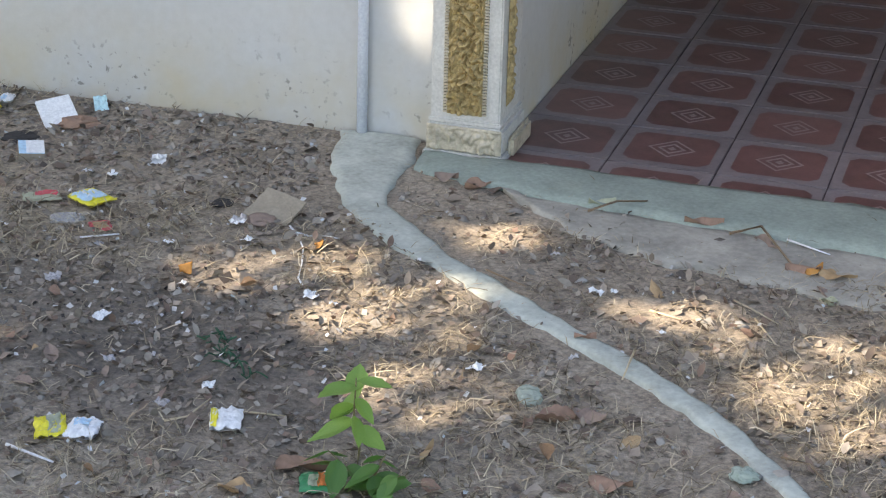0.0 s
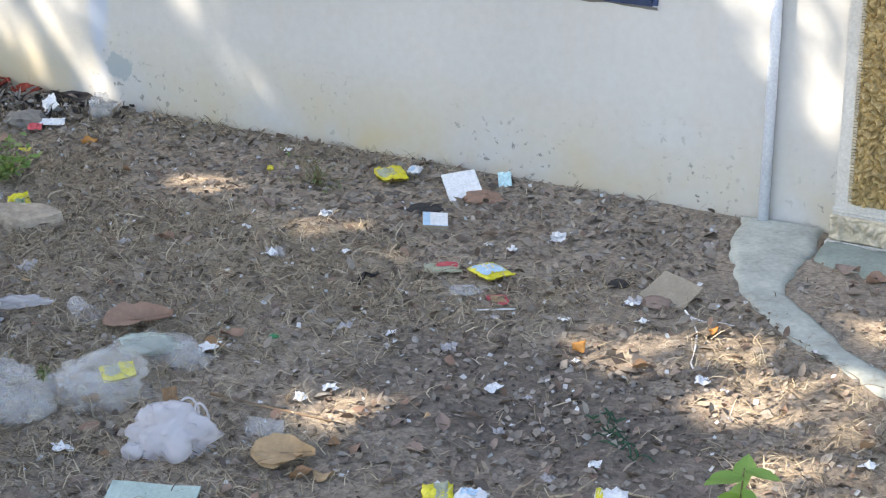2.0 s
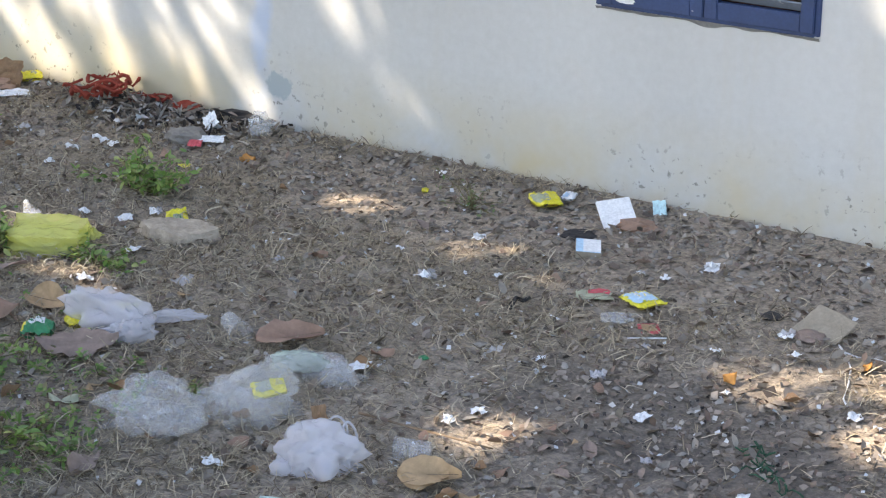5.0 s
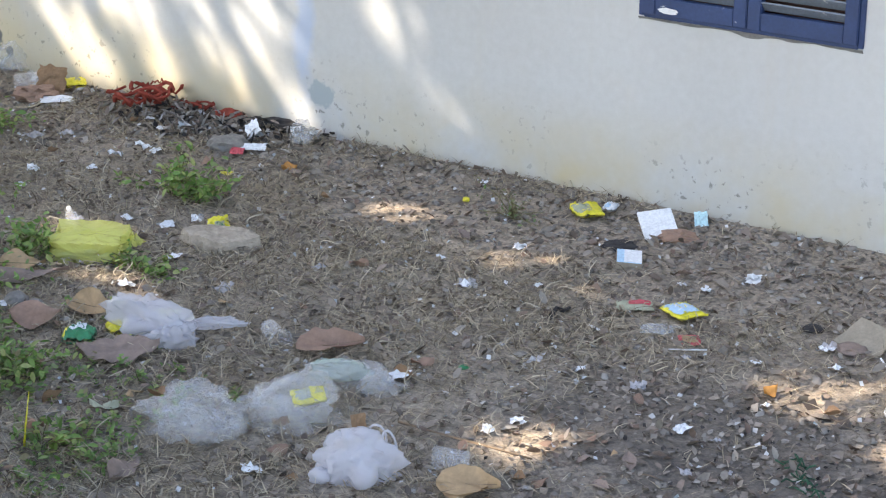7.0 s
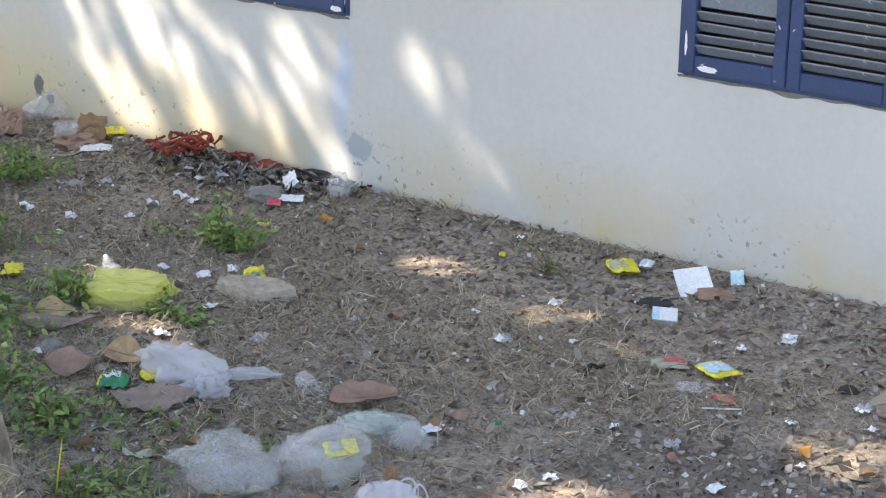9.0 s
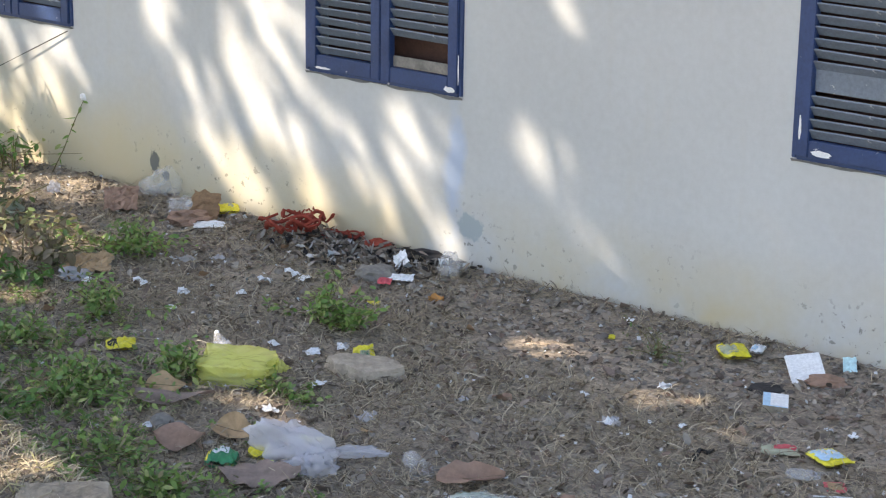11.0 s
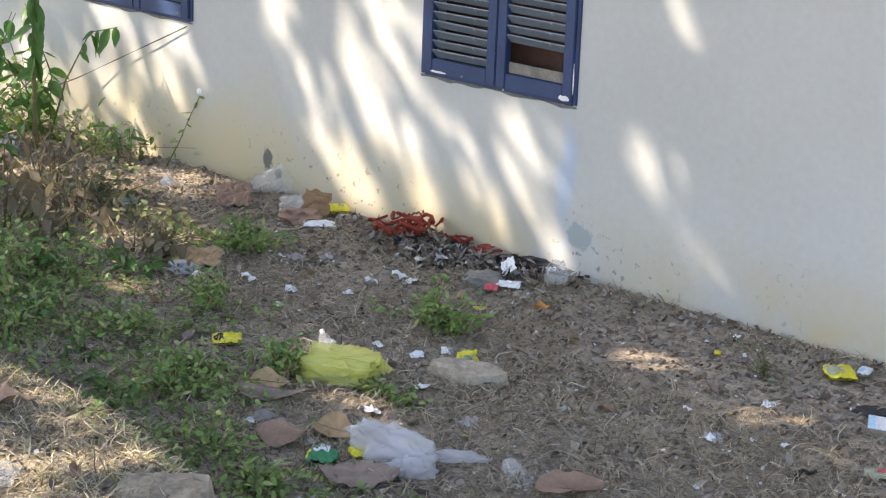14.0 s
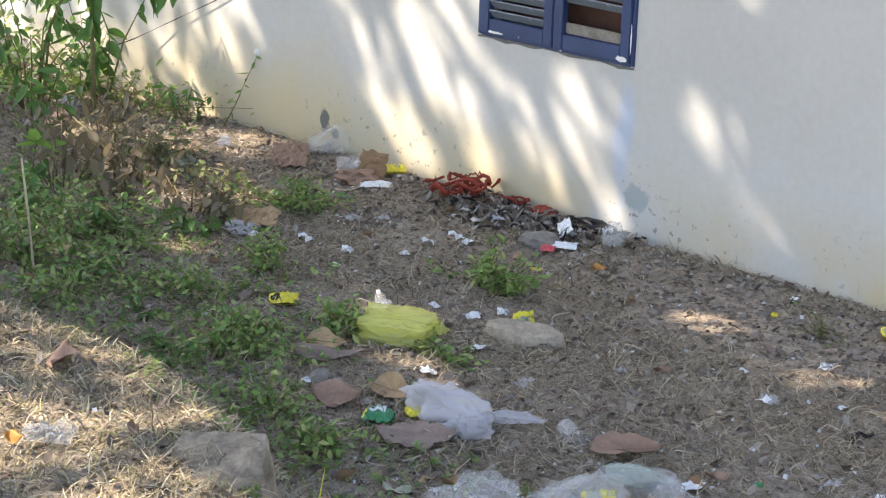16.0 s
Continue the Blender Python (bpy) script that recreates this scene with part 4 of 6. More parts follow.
def matted(x, y):
    if on_cement(x, y):
        return 0.0
    g = 0.75 * smooth01((-0.55 - y) / 0.5) * smooth01((-2.7 - x) / 0.6) + 0.30 * smooth01((-0.9 - y) / 0.4)
    g -= 0.6 * near(x, y, -2.45, -2.0, 0.7, 0.45) + 0.6 * near(x, y, -4.4, -0.5, 0.8, 0.3)
    return max(0.0, g) * min(1.0, max(0.05, 0.25 + 1.1 * patchy(x, y, 1.7, 31)))


p = strew(62000, matted, lift=0.004)
s = rng.uniform(0.03, 0.095, len(p))
scatter("curled_grass", "matted curls of dead grass over the earth", "dry grass", CURL_V, CURL_F,
        frames_at(p, np.stack([s, s * rng.uniform(0.5, 1.2, len(p)), s * rng.uniform(0.5, 1.1, len(p))], -1), rng, 0.35), CURLS)
CUP_V = [(-0.5, 0, 0.05), (-0.2, 0.26, 0.2), (0.2, 0.22, 0.17), (0.5, 0.02, 0.12), (0.18, -0.25, 0.2), (-0.22, -0.2, 0.15), (0, 0, 0)]
CUP_F = [(0, 6, 1), (1, 6, 2), (2, 6, 3), (3, 6, 4), (4, 6, 5), (5, 6, 0)]
p = strew(3600, lambda x, y: 0.06 if on_cement(x, y) else min(1, 0.15 + 0.8 * max(0, patchy(x, y, 1.3, 44)) + 0.5 * near(x, y, -2.3, -2.5, 1.2, 0.5)), lift=0.010)
scatter("curled_leaves", "small curled dry leaves lying everywhere", "leaf litter", CUP_V, CUP_F, frames_at(p, rng.uniform(0.018, 0.055, len(p)), rng, 0.6), CHIPS)
p = strew(3600, lambda x, y: near(x, y, -6.22, -0.22, 0.42, 0.17), -7.6, -5.0, -0.75, -0.02, 0.012)
p[:, 2] += rng.uniform(0, 0.045, len(p)) * np.exp(-((p[:, 1] + 0.14) / 0.16) ** 2)
scatter("heap_scraps", "shreds of charred cloth, leaf and paper in a low heap", "rubbish", CUP_V, CUP_F, frames_at(p, np.stack([rng.uniform(0.03, 0.10, len(p)), rng.uniform(0.015, 0.05, len(p)), rng.uniform(0.03, 0.07, len(p))], -1), rng, 0.6), HEAP_SCRAP)
SPRIG_V, SPRIG_F = [], []
for k in range(9):
    a, z, e = 2.4 * k, 0.10 + 0.085 * k, 0.75 - 0.05 * k
    d = Vector((math.cos(a), math.sin(a), 0.35 + 0.06 * k)).normalized()
    w = Vector((-math.sin(a), math.cos(a), 0))
    o = Vector((0.03 * math.cos(k), 0.03 * math.sin(k), z))
    SPRIG_V += [tuple(o), tuple(o + d * 0.5 * e + w * 0.17), tuple(o + d * e - Vector((0, 0, 0.12))), tuple(o + d * 0.5 * e - w * 0.17)]
    SPRIG_F += [(4 * k, 4 * k + 1, 4 * k + 2), (4 * k, 4 * k + 2, 4 * k + 3)]
p = strew(60000, lambda x, y: max(0.0, greenness(x, y) - 0.14) * 0.6, -11.5, -0.3, lift=0.0)
scatter("ground_weeds", "low green weeds growing through the litter", "weeds", SPRIG_V, SPRIG_F,
        frames_at(p, rng.uniform(0.018, 0.062, len(p)), rng, 0.35), WEED_LEAF)
p = strew(20000, lambda x, y: max(0.0, greenness(x, y) - 0.25) * 0.55, -11.5, -0.3, lift=0.01)
scatter("creeping_weeds", "creeping small-leaved weeds between the sprigs", "weeds", LEAF_V, LEAF_F,
        frames_at(p, rng.uniform(0.02, 0.05, len(p)), rng, 0.5), WEED_LEAF)


# ---------------------------------------------------------------- litter makers
def crumpled(w, d, h, seed, amp=0.35, sub=4, square=0.0):
    """A creased lump w x d x h that sits on z = 0."""
    bm = bmesh.new()
    bmesh.ops.create_icosphere(bm, subdivisions=sub, radius=1)
    o = Vector((seed * 3.1, seed * 1.7, seed))
    for v in bm.verts:
        q = v.co.copy()
        n = abs(noise.noise(q * 1.5 + o)) * 1.5 + 0.6 * abs(noise.noise(q * 3.1 + o)) + 0.15 * abs(noise.noise(q * 7 + o))
        r = 1 + amp * (0.75 - n)
        if square:
            m = max(abs(q.x), abs(q.y), abs(q.z))
            r *= 1 + square * (1 / m - 1)
        q *= r
        v.co = Vector((q.x * w / 2, q.y * d / 2, max(0.0, (q.z + 0.75) / 1.75) * h))
    return bm


def film_sheet(w, d, h, seed, n=26):
    """A wrinkled sheet with peaks up to h and a ragged outline."""
    bm = bmesh.new()
    g = []
    for j in range(n + 1):
        row = []
        for i in range(n + 1):
            u, v = i / n * 2 - 1, j / n * 2 - 1
            q = Vector((u * 1.8, v * 1.8, seed * 2.3))
            z = abs(noise.noise(q)) + 0.5 * abs(noise.noise(q * 2.7)) + 0.28 * abs(noise.noise(q * 6))
            edge = 1 + 0.22 * noise.noise(Vector((u * 2, v * 2, seed)))
            row.append(bm.verts.new((u * edge * w / 2 + 0.05 * w * noise.noise(q * 3), v * edge * d / 2, h * z * (1.15 - 0.45 * max(abs(u), abs(v))) + 0.003)))
        g.append(row)
    for j in range(n):
        for i in range(n):
            bm.faces.new((g[j][i], g[j][i + 1], g[j + 1][i + 1], g[j + 1][i]))
    return bm


def film_fold(w, d, h, seed, k=0, n=13):
    """One layer of crumpled bag film: creased facets, a low dome and a pointed, uneven rim."""
    bm = bmesh.new()
    rnd = random.Random(seed * 31 + k)
    a = 0.5 * math.sin(seed + 2.1 * k)
    ca, sa, f = math.cos(a), math.sin(a), 1 - 0.12 * k
    g = []
    for j in range(n + 1):
        row = []
        for i in range(n + 1):
            u, v = i / n * 2 - 1, j / n * 2 - 1
            if 0 < i < n and 0 < j < n:
                u, v = u + rnd.uniform(-0.75, 0.75) / n, v + rnd.uniform(-0.75, 0.75) / n
            r = max(abs(u), abs(v), 1e-6) / max(math.hypot(u, v), 1e-6)
            x, y = u * (0.35 + 0.65 * r), v * (0.35 + 0.65 * r)
            q = Vector((x * 1.2 + seed, y * 1.2, k * 3.3 + seed * 0.7))
            fold = 1.5 * abs(noise.noise(q)) + 0.55 * abs(noise.noise(q * 2.4)) + rnd.uniform(0, 0.30)
            rr = min(1.0, math.hypot(x, y))
            z = h * ((1 - rr ** 2) * (0.34 + 0.14 * k) + 0.80 * (0.62 - fold) * (1 - 0.5 * rr ** 2))
            th = math.atan2(y, x)
            e = 1 + 0.45 * noise.noise((math.cos(th) * 1.4 + seed, math.sin(th) * 1.4, k)) + 0.30 * noise.noise((math.cos(th) * 4 + seed, math.sin(th) * 4, k)) * rr
            x, y = x * e * f, y * e * f
            row.append(bm.verts.new(((x * ca - y * sa) * w / 2, (x * sa + y * ca) * d / 2, max(0.003 + 0.003 * k + rnd.uniform(0, 0.008), z))))
        g.append(row)
    for j in range(n):
        for i in range(n):
            q = (g[j][i], g[j][i + 1], g[j + 1][i + 1], g[j + 1][i])
            if (i + j) % 2:
                bm.faces.new((q[0], q[1], q[2]))
                bm.faces.new((q[0], q[2], q[3]))
            else:
                bm.faces.new((q[0], q[1], q[3]))
                bm.faces.new((q[1], q[2], q[3]))
    return bm


def puff(w, d, h, seed, ears=3):
    """A bag slumped on the ground: a soft dented skin with a few pulled-out corners."""
    bm = bmesh.new()
    bmesh.ops.create_icosphere(bm, subdivisions=4, radius=1)
    o = Vector((seed * 3.1, seed * 1.7, seed))
    rnd = random.Random(seed)
    tips = [(rnd.uniform(-3.1, 3.1), rnd.uniform(0.15, 0.5), rnd.uniform(0.12, 0.25)) for k in range(ears)]
    for v in bm.verts:
        q = v.co.copy()
        th = math.atan2(q.y, q.x)
        r = 0.9 + 0.34 * noise.noise(q * 1.3 + o) + 0.20 * noise.noise(q * 2.6 + o) - 0.42 * abs(noise.noise(Vector((q.x * 2.4, q.y * 5.5, q.z * 2.4)) + o)) - 0.16 * abs(noise.noise(q * 8 + o))
        for a, l, wd in tips:
            dt = (th - a + math.pi) % (2 * math.pi) - math.pi
            r += l * math.exp(-(dt / wd) ** 2) * max(0.0, 1 - abs(q.z)) ** 2
        q *= r
        v.co = Vector((q.x * w / 2, q.y * d / 2, max(0.002, (q.z + 0.55) / 1.5 * h)))
    return bm


def folds(parent, w, d, h, seed, mat, at=Matrix()):
    """The slumped skin of a bag and one crumpled layer of film in it."""
    part("skin", puff(w, d, h, seed), mat, parent, smooth=True).matrix_basis = at
    part("inner_film", film_fold(w * 0.85, d * 0.85, h * 0.7, seed, 1), mat, parent).matrix_basis = at


def pillow(w, d, h, seed, x0=-1.0, x1=1.0, lift=0.0, n=16, y0=-1.0, y1=1.0, under=True):
    """A puffed packet, or the stretch x0..x1 of its upper skin raised by lift."""
    bm = bmesh.new()
    for side in ((1, -1) if under else (1,)):
        g = []
        for j in range(n + 1):
            row = []
            for i in range(n + 1):
                u, v = x0 + (x1 - x0) * i / n, y0 + (y1 - y0) * j / n
                f = max(0.0, 1 - u * u) ** 0.55 * max(0.0, 1 - v * v) ** 0.5
                q = Vector((u * 2.2, v * 2.2, seed * 1.9))
                z = h * 0.5 + side * h * 0.5 * f + (0.5 * h * abs(noise.noise(q * 1.1)) + 0.35 * h * abs(noise.noise(q * 2.6))) * (1 if side > 0 else 0)
                bx, by = 0.16 * noise.noise((v * 1.6, u, seed)), 0.16 * noise.noise((u * 1.6, v, seed + 9))
                row.append(bm.verts.new(((u + bx) * w / 2, (v + by) * d / 2, max(0.001, z) + lift)))
            g.append(row)
        for j in range(n):
            for i in range(n):
                f = (g[j][i], g[j][i + 1], g[j + 1][i + 1], g[j + 1][i])
                bm.faces.new(f if side > 0 else f[::-1])
    bmesh.ops.remove_doubles(bm, verts=bm.verts, dist=1e-4)
    return bm


def on(x, y, rz=0.0, rx=0.0, ry=0.0, up=0.0):
    return pose(x, y, gz(x, y) + up, rx, ry, rz)


def film_lump(name, label, cat, x, y, size, rz, mat, seed, *rest):
    ob = thing(name, label, cat, at=on(x, y, rz, up=0.004))
    folds(ob, *size, seed, mat)
    return ob


def lump(name, label, cat, x, y, size, rz, mat, seed, amp=0.35, sub=3, square=0.0, group=""):
    ob = part(name, crumpled(*size, seed, amp, sub, square), mat)
    ob.matrix_world = on(x, y, rz, up=-0.004)
    return tagged(ob, label, cat, group)


def leaf_bm(l, w, curl, seed, wave=0.0):
    bm = bmesh.new()
    g = []
    n = 12
    for i in range(n + 1):
        u = i / n
        half = w / 2 * max(0.03, math.sin(math.pi * u ** 0.75)) * (1 + 0.05 * math.sin(u * 21 + seed) + 0.30 * noise.noise((u * 5, seed * 1.7, 0)))
        row = []
        for j in range(-4, 5):
            v = j / 4
            z = abs(v) ** 1.4 * half * (0.15 + 0.9 * curl) * (1 if seed % 2 else -0.5) + (0 if seed % 2 else 0.02) + 0.012 * math.sin(5 * u + seed + 2 * v) + curl * l * 0.5 * (u - 0.5) ** 2 + 0.02 * l * noise.noise((u * 3, v * 2, seed))
            z += wave * l * 0.03 * math.sin(u * 26) * abs(v)
            row.append(bm.verts.new(((u - 0.5) * l, v * half * (1 - 0.25 * curl), z + 0.003)))
        g.append(row)
    for i in range(n):
        for j in range(8):
            bm.faces.new((g[i][j], g[i + 1][j], g[i + 1][j + 1], g[i][j + 1]))
    return bm


def dry_leaf(x, y, l, w, rz, mat, label, curl=0.25, seed=1, rx=0, ry=0, wave=0.0, up=0.006):
    ob = thing("dry_leaf", label, "leaf", "fallen leaves", at=on(x, y, rz, rx, ry, up))
    part("blade", leaf_bm(l, w, curl, seed, wave), mat, ob, smooth=True)
    part("stalk", tube([(-l * 0.62, 0, 0.004), (-l * 0.5, 0, 0.003 + curl * l * 0.12), (0, 0, 0.004), (l * 0.45, 0, 0.004 + curl * l * 0.1)], 0.0022, 5, 0.5), TWIG, ob)
    return ob


def packet(name, label, x, y, w, d, h, rz, body, bands, seed, rx=0, ry=0):
    """A puffed wrapper with printed bands: (from, to, material)."""
    ob = thing(name, label, "wrapper", at=on(x, y, rz, rx, ry, 0.003))
    part("film", pillow(w, d, h, seed), body, ob, smooth=True)
    for k, (a, b, c, e, m) in enumerate(bands):
        part("print", pillow(w, d, h, seed, a, b, 0.0015, 8, c, e, under=False), m, ob, smooth=True)
    return ob


def stick(name, label, cat, pts, r, mat, taper=0.6):
    q = [(a, b, gz(a, b) + c) for a, b, c in pts]
    return tagged(part(name, tube(q, r, 6, taper), mat, smooth=True), label, cat)


# ---------------------------------------------------------------- plastic bags and big litter, middle of the yard
R7 = 34
b = thing("plastic_bag", "milky white plastic bag, knotted, lying on the litter", "plastic bag", at=on(-4.606, -2.267, R7))
folds(b, 0.36, 0.19, 0.15, 3, MILKY, pose(-0.04, 0.03, 0.01, 14, 0, -38))
o = part("torn_flap", puff(0.19, 0.15, 0.09, 5, 2), MILKY, b, smooth=True)
o.matrix_basis = pose(0.06, -0.09, 0.0, 12, 0, 20)
o = part("twisted_tail", puff(0.25, 0.06, 0.05, 9, 1), MILKY, b, smooth=True)
o.matrix_basis = pose(0.19, 0.04, 0.015, 10, 0, 6)
part("knot", crumpled(0.045, 0.04, 0.05, 6, 0.5, 3), MILKY, b, smooth=True).matrix_basis = pose(0.07, 0.015, 0.03)

b = thing("plastic_bag", "white carrier bag with looped handles, crumpled on the ground", "plastic bag", at=on(-3.384, -2.740, R7))
folds(b, 0.29, 0.24, 0.15, 12, MILKY, pose(0, 0, 0, 10, 0, 0))
for k, (a, c, e) in enumerate(((0.055, 0.085, 20), (0.10, 0.05, 60))):
    lp = [(0.032 * math.cos(t), 0.0, 0.045 * math.sin(t) + 0.02) for t in np.linspace(-0.5, math.pi + 0.5, 12)]
    h = part("handle", tube(lp, 0.0045, 6), MILKY, b, smooth=True)
    h.matrix_basis = pose(a, c, 0.05, -20, 0, e)
part("side_knot", crumpled(0.06, 0.05, 0.045, 14, 0.5, 3), MILKY, b, smooth=True).matrix_basis = pose(-0.11, -0.06, 0)

b = thing("plastic_bag", "clear bag holding a yellow and green snack wrapper", "plastic bag", at=on(-3.784, -2.552, R7))
folds(b, 0.34, 0.32, 0.15, 22, CLEAR, pose(0, 0, 0, 10, 0, 0))
o = part("wrapper", pillow(0.105, 0.075, 0.03, 5), YELLOW, b, "yellow snack wrapper inside", smooth=True)
o.matrix_basis = pose(0.05, 0.05, 0.045, 14, -8, 12)
o = part("wrapper_print", pillow(0.105, 0.075, 0.03, 5, -0.8, 0.1, 0.002, 8, -0.7, 0.7, under=False), LEAF_PALE, b, smooth=True)
o.matrix_basis = pose(0.05, 0.05, 0.045, 14, -8, 12)
o = part("loose_flap", film_sheet(0.16, 0.12, 0.05, 24, 16), CLEAR, b, smooth=True)
o.matrix_basis = pose(-0.10, 0.06, 0.02)
ob = part("cardboard_scrap", film_sheet(0.05, 0.08, 0.01, 31, 6), CARD_BROWN)
ob.matrix_world = on(-3.525, -2.547, 60, 65, 0, 0.045)
tagged(ob, "small brown cardboard flap standing on edge", "cardboard")
film_lump("plastic_bag", "wad of crumpled clear plastic film", "plastic bag", -3.998, -2.790, (0.38, 0.34, 0.15), R7, CLEAR, 33)
b = thing("plastic_bag", "flat pale green plastic bag with a folded edge", "plastic bag", at=on(-3.837, -2.232, R7))
part("body", puff(0.24, 0.14, 0.07, 41, 0), MINT, b, smooth=True).matrix_basis = pose(0, 0.04, 0.012, 6, 0, 0)
for k, (px, py, sw, sd) in enumerate(((0.0, -0.01, 0.36, 0.30), (0.12, -0.07, 0.14, 0.18))):
    o = part("loose_edge", puff(sw, sd, 0.09, 43 + k), CLEAR, b, smooth=True)
    o.matrix_basis = pose(px, py, 0.0)


def cup(label, x, y, rz, r, l, mat):
    """A thin plastic cup lying on its side."""
    ob = thing("plastic_cup", label, "cup", at=on(x, y, rz, 0, 0, r * 0.95))
    bm = bmesh.new()
    n, rows = 20, []
    for u, rr in ((0.0, 0.0), (0.0, 0.72), (0.06, 0.74), (0.5, 0.86), (0.94, 0.97), (0.95, 1.04), (1.0, 1.04), (1.0, 0.98)):
        rows.append([bm.verts.new(((u - 0.5) * l, r * rr * math.cos(2 * math.pi * k / n) * (1 + 0.1 * math.sin(3 * u + k)), r * rr * math.sin(2 * math.pi * k / n) * 0.93)) for k in range(n)])
    for a, c in zip(rows, rows[1:]):
        for k in range(n):
            j = (k + 1) % n
            bm.faces.new((a[k], a[j], c[j], c[k]))
    part("wall", bm, mat, ob, smooth=True)
    bm = bmesh.new()
    bmesh.ops.create_circle(bm, cap_ends=True, segments=20, radius=r * 0.72)
    o = part("bottom", bm, mat, ob)
    o.matrix_basis = pose(-l / 2 + 0.003, 0, 0, 0, 90, 0)
    return ob


cup("crushed clear plastic cup lying on its side", -4.228, -2.091, R7 - 65, 0.042, 0.13, CLEAR)
cup("clear plastic cup lying on the litter", -3.166, -2.561, R7 + 170, 0.04, 0.11, CLEAR)

# yellow mesh bag with its contents
b = thing("yellow_bag", "flattened yellow net bag with pale contents", "bag", at=on(-5.376, -1.805, R7 - 6))
part("fill", crumpled(0.235, 0.15, 0.085, 52, 0.10, 4, 1.0), PALE_YELLOW, b, "pale yellow fill showing through").matrix_basis = pose(0, 0, 0.004, 8, 0, 0)
for k, (x0, z0) in enumerate(((-0.06, 0.03), (0.02, 0.045), (0.07, 0.025))):
    part("printed_label", box_bm((x0 - 0.03, -0.090, z0 - 0.012), (x0 + 0.03, -0.086, z0 + 0.012), 0.001), LEAF_PALE, b)
part("skin", crumpled(0.27, 0.175, 0.100, 57, 0.22, 5, 1.0), YELLOW_FILM, b, "creased yellow film").matrix_basis = pose(0, 0, 0, 8, 0, 0)
o = part("torn_edge", film_fold(0.26, 0.14, 0.06, 53, 0), YELLOW_FILM, b)
o.matrix_basis = pose(0.0, 0.02, 0.062)
o = part("gathered_corner", film_fold(0.12, 0.10, 0.09, 55, 1), YELLOW_FILM, b)
o.matrix_basis = pose(0.14, 0.06, 0.03)

packet("snack_wrapper", "small bright yellow wrapper with green print", -5.194, -1.264, 0.085, 0.09, 0.03, R7 + 20, YELLOW, [(-0.5, 0.5, -0.6, 0.2, LEAF_PALE), (-0.3, 0.3, -0.3, 0.1, GREEN)], 61, 35)
packet("snack_wrapper", "yellow wrapper with a white panel by the wall", -4.062, -0.274, 0.12, 0.15, 0.03, R7 + 10, YELLOW, [(-0.9, 0.2, -0.8, 0.7, LEAF_PALE)], 62)
packet("snack_wrapper", "white and blue torn wrapper end", -4.007, -0.172, 0.055, 0.08, 0.025, R7 - 20, WHITE, [(-0.8, 0.1, -0.8, -0.1, SKYBLUE)], 63)
packet("snack_wrapper", "flat yellow wrapper printed light blue and white", -3.193, -1.051, 0.115, 0.14, 0.025, R7 + 30, YELLOW, [(-0.85, 0.85, -0.65, 0.9, SKYBLUE), (-0.5, 0.6, -0.2, 0.5, WHITE)], 64)
packet("snack_wrapper", "yellow wrapper with white lining, half open", -2.534, -2.628, 0.09, 0.12, 0.03, 30, YELLOW, [(-0.2, 0.6, -0.9, 0.9, LEAF_PALE)], 65)
packet("snack_wrapper", "white wrapper folded beside a yellow one", -2.441, -2.610, 0.09, 0.11, 0.03, 10, WHITE, [(-0.6, 0.4, -0.2, 0.6, SKYBLUE)], 66)
packet("snack_wrapper", "white wrapper with a yellow corner", -2.073, -2.459, 0.09, 0.12, 0.028, 20, WHITE, [(-0.95, -0.5, -0.9, 0.9, YELLOW)], 67)
packet("snack_wrapper", "yellow wrapper twisted among leaves", -4.756, -2.323, 0.07, 0.09, 0.03, 60, YELLOW, [], 68)
packet("snack_wrapper", "thin strip of yellow wrapper", -4.730, -2.079, 0.09, 0.05, 0.015, 40, YELLOW, [], 69)
packet("snack_wrapper", "yellow wrapper at the foot of the wall", -7.142, -0.088, 0.12, 0.10, 0.04, 45, YELLOW, [(0.1, 0.5, -0.5, 0.5, LEAF_PALE)], 70)
packet("snack_wrapper", "yellow and black wrapper among weeds", -5.986, -1.857, 0.12, 0.12, 0.03, 50, YELLOW, [(-0.9, -0.3, -0.8, 0.2, BLACK)], 71)
packet("snack_wrapper", "tiny yellow wrapper on bare ground", -4.544, -0.443, 0.028, 0.04, 0.012, 30, YELLOW, [], 72)
packet("snack_wrapper", "yellow scrap beside charred paper", -5.625, -0.711, 0.06, 0.05, 0.01, 30, YELLOW, [], 73)
packet("snack_wrapper", "green and red wrapper under a seedling", -1.718, -2.678, 0.09, 0.10, 0.02, 20, GREEN, [(0.1, 0.8, -0.7, 0.7, ORANGE), (-0.5, 0.1, -0.6, 0.5, LEAF_PALE)], 74)
b = packet("snack_wrapper", "green, white and yellow foil wrapper", -4.787, -2.479, 0.11, 0.10, 0.05, R7, GREEN, [(-0.55, 0.45, -0.3, 0.85, WHITE), (-1.0, -0.72, -0.8, 0.8, YELLOW)], 75)
packet("snack_wrapper", "pale green and red wrapper pressed into the dirt", -3.384, -1.065, 0.13, 0.10, 0.012, R7, LEAF_PALE, [(-0.3, 0.9, -0.2, 0.8, PINKRED)], 76)
film_lump("plastic_film", "torn pale green plastic film", "plastic film", -3.200, -1.227, (0.16, 0.12, 0.02), R7, CLEAR, 77)
film_lump("plastic_film", "pale mint film scrap on the ground", "plastic film", -0.639, -2.254, (0.09, 0.09, 0.03), 10, MINT, 78)

